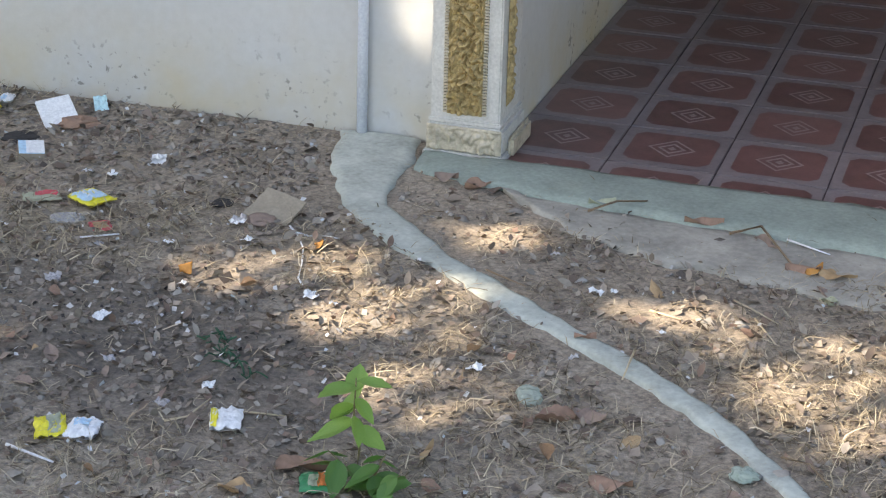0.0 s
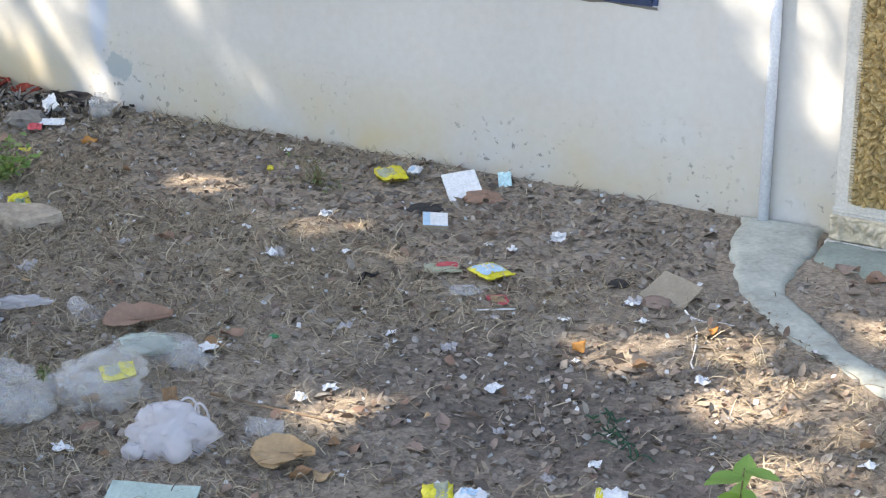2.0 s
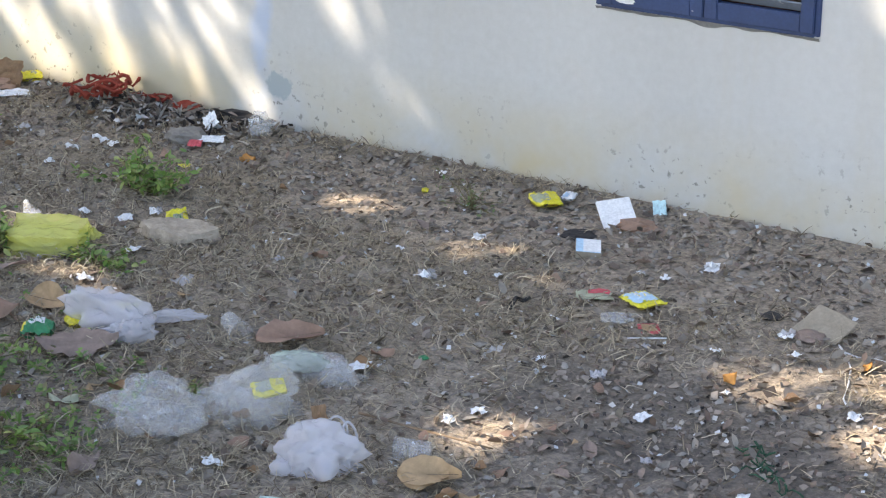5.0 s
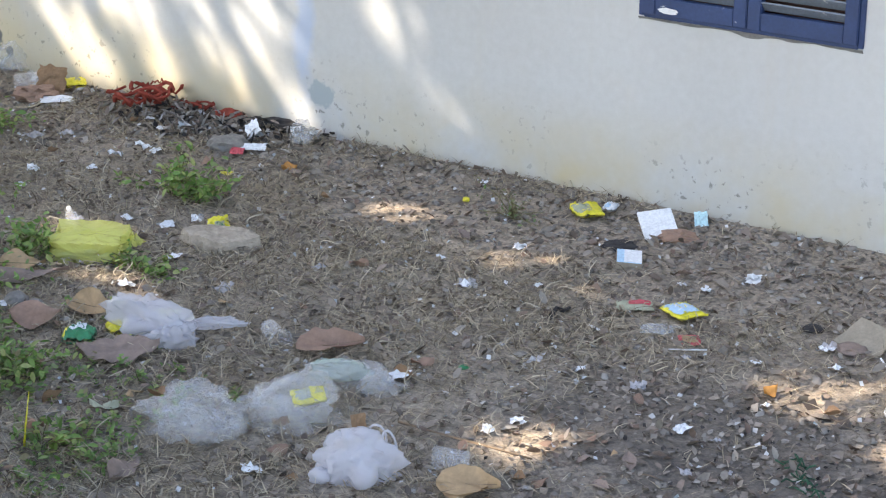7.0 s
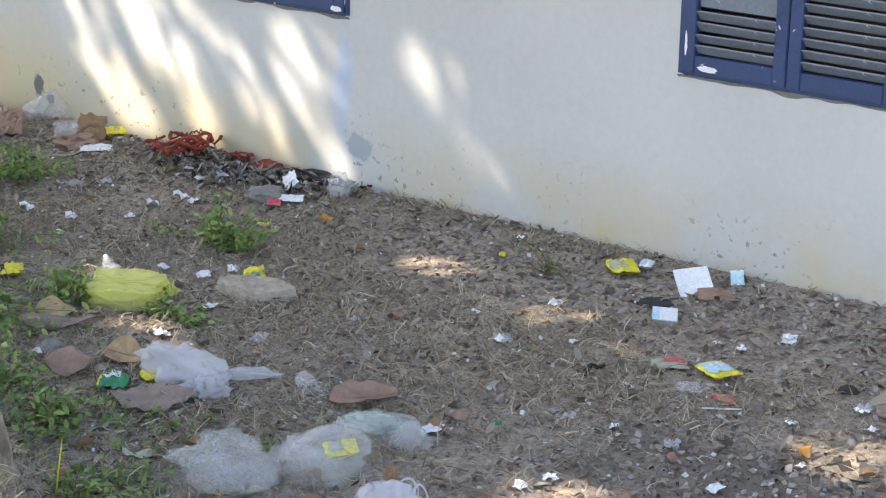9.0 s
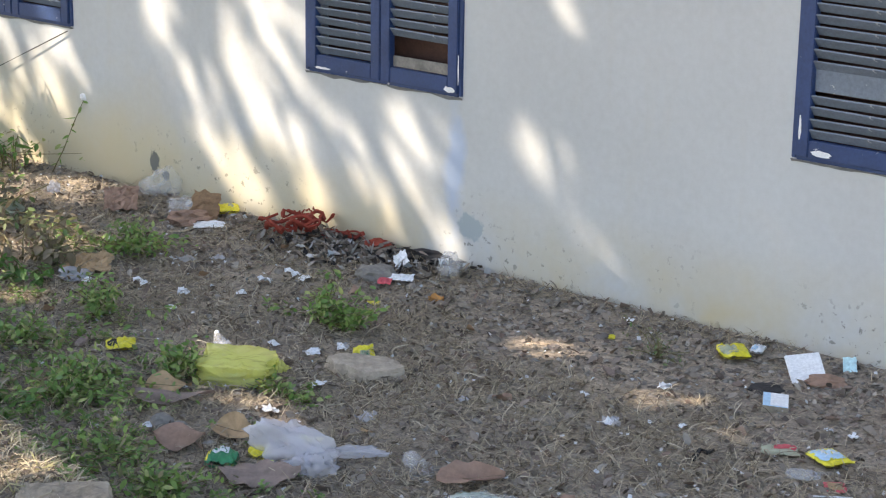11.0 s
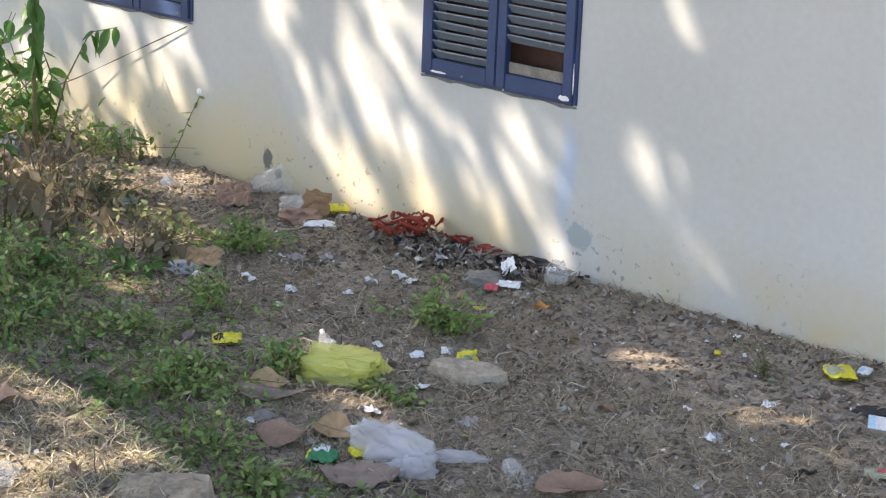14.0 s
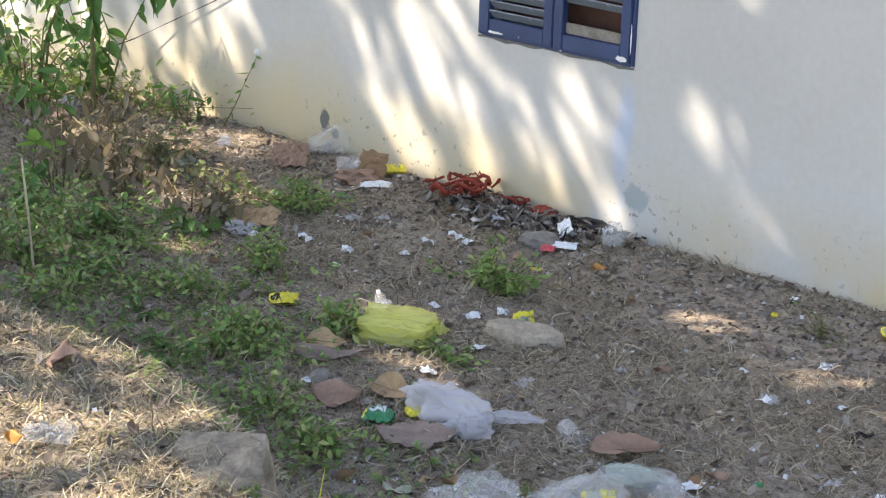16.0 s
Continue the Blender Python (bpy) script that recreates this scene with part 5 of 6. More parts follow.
packet("snack_wrapper", "small red-edged square wrapper", -3.062, -1.244, 0.075, 0.09, 0.01, R7, PINKRED, [(-0.7, 0.7, -0.7, 0.7, LEAF_TAN)], 79)
lump("green_scrap", "small scrap of green plastic", "scrap", -3.575, -1.893, (0.035, 0.03, 0.015), R7, GREEN, 80, 0.5, 2)

# papers by the wall
def carton(name, label, x, y, w, d, h, rz, rx, ry, body, face, up=0.0):
    ob = thing(name, label, "carton", at=on(x, y, rz, rx, ry, up + 0.002))
    part("sides", box_bm((-w / 2, -d / 2, 0), (w / 2, d / 2, h), 0.002), body, ob)
    part("top_face", box_bm((-w / 2 + 0.002, -d / 2 + 0.002, h), (w / 2 - 0.002, d / 2 - 0.002, h + 0.0015)), face, ob)
    return ob


c = carton("flat_carton", "white flattened carton with an orange end", -3.709, -0.303, 0.14, 0.17, 0.012, R7 + 8, 26, -6, WHITE, WHITE, 0.03)
part("orange_end", box_bm((0.0, -0.083, 0.0140), (0.068, -0.05, 0.0155)), ORANGE, c)
c = carton("flat_carton", "pale blue and white carton lying open", -3.632, -0.674, 0.10, 0.11, 0.03, R7 - 4, 8, 4, CARD, SKYBLUE, 0.0)
part("white_panel", box_bm((-0.02, -0.05, 0.0316), (0.048, 0.05, 0.033)), WHITE, c)
lump("torn_paper", "torn pink and brown paper", "paper", -3.613, -0.325, (0.13, 0.11, 0.03), R7, LEAF_RED, 81, 0.8, 3)
lump("wet_paper", "dark wet paper between cartons", "paper", -3.742, -0.549, (0.11, 0.09, 0.025), R7, BLACK, 82, 0.8, 3)
ob = part("paper_sheet", film_sheet(0.055, 0.07, 0.012, 83, 10), CYAN)
ob.matrix_world = on(-3.625, -0.098, R7, 40, 0, 0.02)
tagged(ob, "pale cyan paper leaning by the wall", "paper")
ob = part("paper_sheet", film_sheet(0.055, 0.08, 0.008, 84, 10), WHITE)
ob.matrix_world = on(-3.152, -0.571, R7 - 15, 8, 0, 0.004)
tagged(ob, "small square of white printed paper", "paper")

# propped cardboard with a cord
def board(label, x, y, w, d, rz, rx, ry, up, mat):
    bm = bmesh.new()
    add_box(bm, (-w / 2, -d / 2, -0.003), (w / 2, d / 2, 0.003), 0.001)
    bmesh.ops.subdivide_edges(bm, edges=[e for e in bm.edges if e.calc_length() > 0.05], cuts=6, use_grid_fill=True)
    for v in bm.verts:
        v.co.z += 0.010 * noise.noise((v.co.x * 9, v.co.y * 9, 1))
        v.co.x += 0.006 * noise.noise((v.co.x * 30, v.co.y * 30, 4))
    ob = part("cardboard", bm, mat)
    ob.matrix_world = on(x, y, rz, rx, ry, up)
    return tagged(ob, label, "cardboard")


board("pale green sheet of board lying in the litter", -3.195, -3.127, 0.26, 0.26, 20, 4, 0, 0.02, PALE_BOARD)
board("grey-brown piece of cardboard tilted on a stone", -2.532, -0.940, 0.17, 0.15, -12, 24, 8, 0.034, CARD)
lump("stone", "dark stone under the cardboard edge", "stone", -2.555, -1.015, (0.10, 0.08, 0.035), 10, LEAF_GREY, 91, 0.3, 3, 0.2)
lump("stone", "flat dark lump of dung-like earth", "stone", -2.754, -0.890, (0.075, 0.07, 0.022), 20, BLACK, 92, 0.25, 3)
lump("stone", "grey stone in burnt rubbish", "stone", -5.850, -0.431, (0.17, 0.13, 0.07), R7, STONE, 94, 0.3, 3, 0.2)
lump("stone", "rounded grey stone beside leaves", "stone", -5.219, -2.354, (0.085, 0.08, 0.055), 0, STONE, 95, 0.2, 3)
lump("stone", "small brownish stone beside leaves", "stone", -5.125, -2.356, (0.07, 0.07, 0.05), 0, STONE, 96, 0.2, 3)
lump("stone", "chunk of pale mint cement", "stone", -1.319, -1.981, (0.07, 0.08, 0.04), 30, MINT, 97, 0.2, 3, 0.5)
lump("stone", "small black stone on the cement strip", "stone", -1.831, -1.150, (0.026, 0.03, 0.02), 0, BLACK, 98, 0.2, 2)
def rock(name, label, w, d, h, seed, mat, at, lean=0.0, rough=1.0):
    """A weathered block: a broken outline, a nearly flat top and pitted faces."""
    rnd = random.Random(seed)
    bm = bmesh.new()
    for k in range(9):
        a = 2 * math.pi * (k + rnd.uniform(-0.3, 0.3)) / 9
        r = rnd.uniform(0.82, 1.1)
        x, y = r * math.cos(a) * w / 2, r * math.sin(a) * d / 2
        bm.verts.new((x, y, -0.04))
        q = rnd.uniform(0.70, 0.92)
        bm.verts.new((x * q, y * q, h * (rnd.uniform(0.8, 1.0) + lean * math.sin(a))))
    bmesh.ops.convex_hull(bm, input=list(bm.verts))
    bmesh.ops.triangulate(bm, faces=list(bm.faces))
    for k in range(4):
        bmesh.ops.subdivide_edges(bm, edges=[e for e in bm.edges if e.calc_length() > 0.022], cuts=1, use_grid_fill=True)
        bmesh.ops.triangulate(bm, faces=list(bm.faces))
    for v in bm.verts:
        q = v.co.copy() + Vector((seed, 0, 0))
        v.co += rough * (0.016 * noise.noise_vector(q * 6) + 0.008 * noise.noise_vector(q * 19) + 0.005 * noise.noise_vector(q * 55))
    ob = part(name, bm, mat)
    ob.matrix_world = at
    return tagged(ob, label, name)


rock("rock", "flat-topped buff weathered rock set in the edge of the bank", 0.46, 0.40, 0.15, 3, BUFF_STONE, pose(-4.36, -3.55, 0.185, 0, 0, 10), 0.25)
rock("stone", "long flat earthy stone half sunk in the ground", 0.40, 0.25, 0.065, 7, EARTH_STONE, on(-5.035, -1.415, R7 - 2), 0.1, 0.8)
stick("cord", "frayed white cord beside the cardboard", "cord", [(-2.435, -1.048, 0.02), (-2.386, -1.099, 0.012), (-2.338, -1.172, 0.006), (-2.298, -1.286, 0.006), (-2.267, -1.400, 0.006), (-2.228, -1.455, 0.004)], 0.0035, WHITE, 1.0)
stick("cord", "end of white cord trailing over dirt", "cord", [(-2.413, -1.070, 0.012), (-2.354, -1.079, 0.012), (-2.302, -1.054, 0.010), (-2.248, -1.061, 0.006)], 0.0035, WHITE, 0.6)

# burnt heap and red cloth by the wall
lump("charred_rag", "charred black rag with ash on it", "rag", -5.917, -0.036, (0.34, 0.16, 0.04), R7 + 2, BLACK, 101, 1.0, 4)
lump("charred_paper", "sheet of charred brown paper", "paper", -6.225, -0.202, (0.20, 0.12, 0.025), R7 + 2, LEAF_GREY, 102, 1.0, 4)
c = thing("red_cloth", "tangled rust-red cloth straps on the rubbish", "cloth", at=on(-6.537, -0.132, R7))
rnd = random.Random(8)
for k in range(15):
    cx, cy, r = rnd.uniform(-0.20, 0.24), rnd.uniform(-0.13, 0.07), rnd.uniform(0.025, 0.08)
    span, lift = rnd.uniform(1.5, 4.2), 0.09 * math.exp(-((cx + 0.04) / 0.14) ** 2)
    pts = [(cx + r * math.cos(t + k) * 1.5, cy + r * math.sin(t + k) * 0.8, 0.015 + lift * rnd.uniform(0.7, 1.0) + 0.03 * abs(math.sin(t * 1.5 + k))) for t in np.linspace(0, span, 12)]
    bm = tube(pts, rnd.uniform(0.006, 0.012), 6, rnd.uniform(0.5, 1.0))
    part("strap", bm, RED, c)
part("torn_piece", film_fold(0.15, 0.11, 0.10, 104, 0, 16), RED, c).matrix_basis = pose(-0.05, 0.05, 0.02, 20, 0, 0)
part("torn_piece", film_fold(0.12, 0.07, 0.05, 107, 0, 14), RED, c).matrix_basis = pose(0.10, 0.0, 0.02, 20, 0, 30)
lump("red_cloth", "folded dark red cloth against the wall", "cloth", -6.163, -0.063, (0.13, 0.10, 0.05), R7, RED, 105, 0.6, 3)
ob = part("paper_sheet", film_sheet(0.10, 0.07, 0.02, 106, 12), WHITE)
ob.matrix_world = on(-5.870, -0.228, -40, 35, 20, 0.05)
tagged(ob, "torn white paper standing in the burnt heap", "paper")
ob = part("paper_sheet", film_sheet(0.11, 0.06, 0.015, 107, 12), WHITE)
ob.matrix_world = on(-5.717, -0.409, 30, 14, 0, 0.025)
tagged(ob, "torn white paper lying by the burnt heap", "paper")
ob = part("paper_sheet", film_sheet(0.06, 0.06, 0.015, 108, 10), PINKRED)
ob.matrix_world = on(-5.751, -0.486, 30, 10, 0, 0.022)
tagged(ob, "pink-red torn paper by the burnt heap", "paper")
film_lump("plastic_bag", "small clear bag leaning at the foot of the wall", "plastic bag", -5.620, -0.189, (0.13, 0.10, 0.11), R7, CLEAR, 109)

# far heap by the wall
film_lump("plastic_bag", "clear crumpled bag against the wall", "plastic bag", -7.657, -0.006, (0.30, 0.20, 0.15), 42, CLEAR, 111)
film_lump("plastic_bag", "pinkish clear bag with scraps in it", "plastic bag", -7.288, -0.233, (0.22, 0.16, 0.09), 42, CLEAR, 112)
ob = part("brown_paper", film_sheet(0.17, 0.20, 0.04, 113, 14), LEAF_RED)
ob.matrix_world = on(-7.599, -0.387, 45, 22, 0, 0.05)
tagged(ob, "red-brown sheet of packing paper", "paper")
ob = part("cardboard", film_sheet(0.14, 0.13, 0.02, 114, 10), CARD_BROWN)
ob.matrix_world = on(-7.170, -0.208, 40, 62, 10, 0.07)
tagged(ob, "upright flap of brown cardboard", "cardboard")
lump("brown_paper", "crumpled brown paper by the wall", "paper", -7.170, -0.325, (0.18, 0.16, 0.06), 40, LEAF_RED, 115, 0.7, 3)
ob = part("paper_sheet", film_sheet(0.15, 0.10, 0.02, 116, 10), WHITE)
ob.matrix_world = on(-7.017, -0.336, 45, 4, 0, 0.012)
tagged(ob, "pale grey sheet of paper on the dirt", "paper")
stick("stick", "bent pale stick lying by the wall", "stick", [(-7.096, -0.529, 0.01), (-7.037, -0.489, 0.012), (-7.059, -0.354, 0.012)], 0.006, STRAW)
ob = part("brown_paper", film_sheet(0.22, 0.22, 0.05, 117, 14), LEAF_TAN)
ob.matrix_world = on(-6.950, -1.182, 42, 6, 0, 0.02)
tagged(ob, "pinkish brown paper over a white bag", "paper")
film_lump("plastic_bag", "small white bag under brown paper", "plastic bag", -6.889, -1.320, (0.17, 0.15, 0.06), 42, MILKY, 118)
film_lump("plastic_bag", "white bag scrap hanging low in weeds", "plastic bag", -9.281, -0.542, (0.12, 0.10, 0.09), 42, MILKY, 119)
film_lump("plastic_bag", "round white crumpled bag near the wall", "plastic bag", -8.095, -0.402, (0.08, 0.07, 0.07), 42, MILKY, 120)
ob = part("plastic_film", film_sheet(0.16, 0.13, 0.05, 121, 16), CLEAR)
ob.matrix_world = pose(-4.819, -3.840, gz(-4.819, -3.840) + 0.02, 0, 0, 40)
tagged(ob, "crinkled clear film caught in grass on the bank", "plastic film")

# fallen leaves
dry_leaf(-4.021, -2.049, 0.24, 0.16, R7 + 14, LEAF_RED, "large reddish brown dry leaf, propped flat", 0.35, 1, rx=18, up=0.035)
dry_leaf(-4.582, -2.499, 0.28, 0.18, R7 + 6, LEAF_GREY, "large wavy grey-brown dry leaf", 0.3, 2, wave=1.0, rx=14, up=0.025)
dry_leaf(-4.941, -2.257, 0.19, 0.13, R7 - 25, LEAF_TAN, "large tan dry leaf curled over", 0.35, 3, rx=26, up=0.04)
dry_leaf(-5.013, -2.461, 0.19, 0.14, R7, LEAF_RED, "dull red-brown dry leaf folded flat", 0.35, 4, rx=24, up=0.04)
dry_leaf(-5.454, -2.100, 0.18, 0.13, 50, LEAF_TAN, "tan leaf with a torn edge", 0.2, 5, rx=16, up=0.035)
dry_leaf(-5.362, -2.159, 0.31, 0.09, 42, LEAF_GREY, "long rolled grey-brown leaf", 0.4, 6, rx=20, up=0.02)
dry_leaf(-3.030, -2.670, 0.19, 0.15, 30, LEAF_TAN, "broad tan dry leaf", 0.15, 7, rx=18, up=0.03)
dry_leaf(-4.322, -2.845, 0.10, 0.07, R7 - 10, LEAF_PALE, "small pale leaf on grass", 0.35, 8)
dry_leaf(-4.833, -2.777, 0.12, 0.06, 110, LEAF_PALE, "pale green leaf, withered", 0.2, 9)
dry_leaf(-7.931, -0.794, 0.12, 0.12, 130, LEAF_TAN, "pale curled dry leaf", 0.5, 10, rx=25)
dry_leaf(-3.957, -3.148, 0.16, 0.10, 100, LEAF_GREY, "crumpled brown leaf in the weeds", 0.5, 11, rx=15)
dry_leaf(-4.387, -3.086, 0.06, 0.05, 20, LEAF_RED, "small dark red leaf", 0.4, 12)
dry_leaf(-2.290, -1.142, 0.05, 0.035, 80, LEAF_ORANGE, "small orange withered leaf", 0.3, 13)
dry_leaf(-1.255, -1.558, 0.07, 0.03, 20, LEAF_RED, "small red-brown leaf on the cement strip", 0.2, 14)
dry_leaf(-1.207, -2.087, 0.13, 0.08, 30, LEAF_RED, "crumpled red-brown leaf on the ground", 0.5, 15, wave=1)
dry_leaf(-1.119, -2.073, 0.12, 0.06, -20, LEAF_GREY, "crumpled brown leaf on the ground", 0.5, 16, wave=1)
dry_leaf(-1.282, -2.151, 0.07, 0.05, 90, LEAF_RED, "small brown leaf on edge", 0.5, 17, rx=30)
dry_leaf(-0.970, -2.426, 0.12, 0.08, 10, LEAF_RED, "rusty dry leaf on the ground", 0.3, 18)
dry_leaf(-1.783, -2.595, 0.16, 0.10, 20, LEAF_RED, "curled brown leaf under a seedling", 0.6, 19)
dry_leaf(-1.486, -2.437, 0.10, 0.03, 85, LEAF_TAN, "narrow tan leaf on edge", 0.4, 20)
dry_leaf(-1.913, -2.780, 0.09, 0.07, 10, LEAF_TAN, "broad pale tan leaf", 0.3, 21)
dry_leaf(-1.086, -0.497, 0.14, 0.03, 12, LEAF_RED, "thin dark red leaf on the apron", 0.2, 22)
dry_leaf(-0.851, -0.589, 0.12, 0.05, -40, LEAF_GREY, "curled dark leaf on the apron", 0.6, 23)
dry_leaf(-0.694, -0.789, 0.12, 0.07, 10, LEAF_RED, "brown leaf on the apron edge", 0.4, 24)
dry_leaf(-0.576, -0.795, 0.13, 0.09, 15, LEAF_TAN, "pale yellow-brown leaf on the apron edge", 0.3, 25)
dry_leaf(-0.655, -0.795, 0.09, 0.05, 60, LEAF_ORANGE, "ochre dry leaf on the ground", 0.5, 26)
dry_leaf(-0.581, -0.991, 0.06, 0.05, 0, LEAF_PALE, "small pale grey leaf", 0.3, 27)
dry_leaf(-1.468, -0.442, 0.10, 0.04, 20, LEAF_PALE, "yellow-green withered leaf on the apron", 0.5, 28)
dry_leaf(-1.944, -0.415, 0.10, 0.06, 30, LEAF_RED, "crumpled red-brown leaf by the pillar", 0.6, 29)
dry_leaf(-2.069, -0.401, 0.09, 0.04, 10, LEAF_GREY, "thin brown leaf by the pillar", 0.5, 30)
dry_leaf(-2.879, -2.687, 0.07, 0.06, 60, LEAF_TAN, "tan leaf fragment on the ground", 0.3, 31)
dry_leaf(-3.033, -2.688, 0.14, 0.12, 40, LEAF_TAN, "broad yellow-tan dry leaf", 0.3, 32)
dry_leaf(-4.443, -1.326, 0.08, 0.05, 40, LEAF_RED, "rusty leaf on grass", 0.3, 33)
dry_leaf(-3.684, -1.977, 0.08, 0.05, 30, LEAF_RED, "pinkish brown leaf scrap", 0.3, 34)
dry_leaf(-5.433, -0.512, 0.07, 0.05, 40, LEAF_ORANGE, "orange-brown leaf on bare earth", 0.4, 35)
dry_leaf(-2.622, -1.505, 0.06, 0.05, 70, LEAF_ORANGE, "orange-brown curled leaf on the ground", 0.5, 36)
for k, (x, y, l, rz, m) in enumerate(((-5.303, -3.441, 0.20, -50, LEAF_RED), (-4.657, -3.635, 0.08, -30, LEAF_RED), (-4.829, -3.950, 0.07, 20, LEAF_ORANGE))):
    dry_leaf(x, y, l, l * 0.55, rz, m, "brown leaf caught in the bank's dry grass", 0.35, 40 + k, rx=20, up=0.03)
dry_leaf(-8.758, -1.008, 0.28, 0.21, 100, LEAF_RED, "large brown leaf standing in the bush", 0.2, 44, ry=-35, up=0.09)
dry_leaf(-7.893, -0.842, 0.12, 0.11, 60, LEAF_PALE, "pale grey-pink leaf standing on edge", 0.3, 45, rx=35, up=0.03)

SMALL_LEAF = []
for k, m in enumerate((LEAF_RED, LEAF_GREY, LEAF_TAN, LEAF_GREY, LEAF_RED, CARD_BROWN)):
    bm = leaf_bm(1.0, 0.55 + 0.06 * k, 0.25 + 0.09 * k, 60 + k, 0.6)
    me = bpy.data.meshes.new("fallen_leaf")
    bm.to_mesh(me)
    bm.free()
    me.materials.append(m)
    for f in me.polygons:
        f.use_smooth = True
    SMALL_LEAF.append(me)
rnd = random.Random(303)
count = 0
while count < 110:
    x, y = rnd.uniform(-7.6, -0.5), rnd.uniform(-3.0, -0.15)
    if on_cement(x, y) or rnd.random() > 0.25 + 0.75 * smooth01((-1.5 - y) / 0.8):
        continue
    l = rnd.uniform(0.03, 0.085)
    ob = new("fallen_leaf", SMALL_LEAF[count % 6])
    ob.matrix_world = on(x, y, rnd.uniform(0, 360), rnd.uniform(-35, 35), rnd.uniform(-35, 35), 0.016) @ Matrix.Diagonal((l, l, l, 1))
    tagged(ob, "small curled brown leaf on the litter", "leaf", "small fallen leaves")
    count += 1

net = thing("plastic_net", "scrap of dark green plastic net trodden into ash", "net", at=on(-2.23, -2.06, -48))
rnd = random.Random(12)
for k in range(16):
    x, y, a, l = rnd.uniform(-0.15, 0.15), rnd.uniform(-0.035, 0.035), rnd.uniform(0, 6.28), rnd.uniform(0.03, 0.08)
    pts = [(x + l * t * math.cos(a + 0.5 * t), y + 0.6 * l * t * math.sin(a + 0.5 * t), 0.010 + 0.010 * math.sin(4 * t + k)) for t in (-1, -0.5, 0, 0.5, 1)]
    part("strand", tube(pts, 0.003, 5), NET_GREEN, net)

# twigs and straws
stick("stick", "long thin pale stick on the litter", "stick", [(-3.478, -2.401, 0.02), (-3.298, -2.386, 0.018), (-3.152, -2.382, 0.02), (-3.003, -2.363, 0.012)], 0.005, TWIG)
stick("straw", "pale drinking straw on the ground", "straw", [(-3.082, -1.377, 0.008), (-2.969, -1.290, 0.008)], 0.0035, WHITE, 1.0)
stick("straw", "bent white straw scrap", "straw", [(-3.425, -1.317, 0.008), (-3.365, -1.346, 0.010), (-3.333, -1.323, 0.006)], 0.005, WHITE, 0.8)
stick("twig", "pale dry twig on bare dirt", "twig", [(-0.889, -1.087, 0.008), (-0.803, -1.158, 0.012), (-0.708, -1.205, 0.006)], 0.004, STRAW)
stick("twig", "short pale twig on bare dirt", "twig", [(-0.787, -1.198, 0.006), (-0.692, -1.375, 0.008)], 0.004, STRAW)
stick("twig", "short straw-coloured twig on dirt", "twig", [(-1.113, -1.264, 0.006), (-1.003, -1.306, 0.006)], 0.005, STRAW)
stick("twig", "thin twig across the cement strip", "twig", [(-1.086, -1.614, 0.035), (-1.076, -1.829, 0.035)], 0.004, STRAW)
stick("twig", "white twig end on the apron", "twig", [(-0.785, -0.542, 0.02), (-0.627, -0.610, 0.02)], 0.004, WHITE)
stick("twig", "thin twig by the cement strip", "twig", [(-1.688, -1.173, 0.02), (-1.523, -1.277, 0.03)], 0.004, TWIG)
stick("twig", "bent twig on the cement", "twig", [(-0.555, -2.150, 0.03), (-0.472, -2.187, 0.045), (-0.404, -2.260, 0.03)], 0.004, TWIG)
stick("twig", "dark forked twig on the apron", "twig", [(-1.497, -0.540, 0.025), (-1.408, -0.478, 0.05), (-1.317, -0.373, 0.03)], 0.005, TWIG)
stick("twig", "curled dark twig on the apron", "twig", [(-0.983, -0.568, 0.03), (-0.880, -0.530, 0.05), (-0.736, -0.765, 0.03)], 0.006, TWIG)
stick("straw", "curved dry stem over burnt ground", "straw", [(-2.256, -2.489, 0.01), (-2.192, -2.455, 0.02), (-2.173, -2.340, 0.012)], 0.004, STRAW)
stick("straw", "straight straw in litter", "straw", [(-2.092, -2.381, 0.01), (-1.938, -2.341, 0.012)], 0.004, STRAW)
stick("straw", "white stick at the edge of grass", "straw", [(-2.606, -2.751, 0.012), (-2.421, -2.830, 0.02)], 0.005, WHITE)
stick("straw", "tall yellow grass stem", "straw", [(-4.325, -3.197, 0.0), (-4.343, -3.170, 0.06), (-4.396, -3.095, 0.14)], 0.005, YELLOW, 0.3)
stick("straw", "bleached cane standing in weeds", "straw", [(-6.873, -2.460, 0.0), (-7.076, -2.341, 0.20), (-7.091, -2.360, 0.48)], 0.007, STRAW, 0.6)
for k in range(26):
    x, y = rng.uniform(-7.5, -1.0), rng.uniform(-2.6, -0.2)
    a, l = rng.uniform(0, 6.28), rng.uniform(0.04, 0.13)
    if on_cement(x, y):
        continue
    tagged(stick("twig", "short dry twig among litter", "twig", [(x, y, 0.006), (x + l * 0.5 * math.cos(a), y + l * 0.5 * math.sin(a), 0.012), (x + l * math.cos(a + 0.2), y + l * math.sin(a + 0.2), 0.006)], 0.0025, TWIG), group="short twigs")
stick("black_scrap", "twisted black rubber scrap on the ground", "scrap", [(-3.571, -1.348, 0.01), (-3.580, -1.287, 0.03), (-3.552, -1.281, 0.02), (-3.559, -1.232, 0.012)], 0.010, BLACK, 0.7)

# white scraps
SCRAPS = []
for k in range(6):
    bm = film_sheet(0.9, 0.8, 0.55, 200 + k, 5)
    me = bpy.data.meshes.new("paper_scrap")
    bm.to_mesh(me)
    bm.free()
    me.materials.append(WHITE if k < 4 else MILKY)
    SCRAPS.append(me)


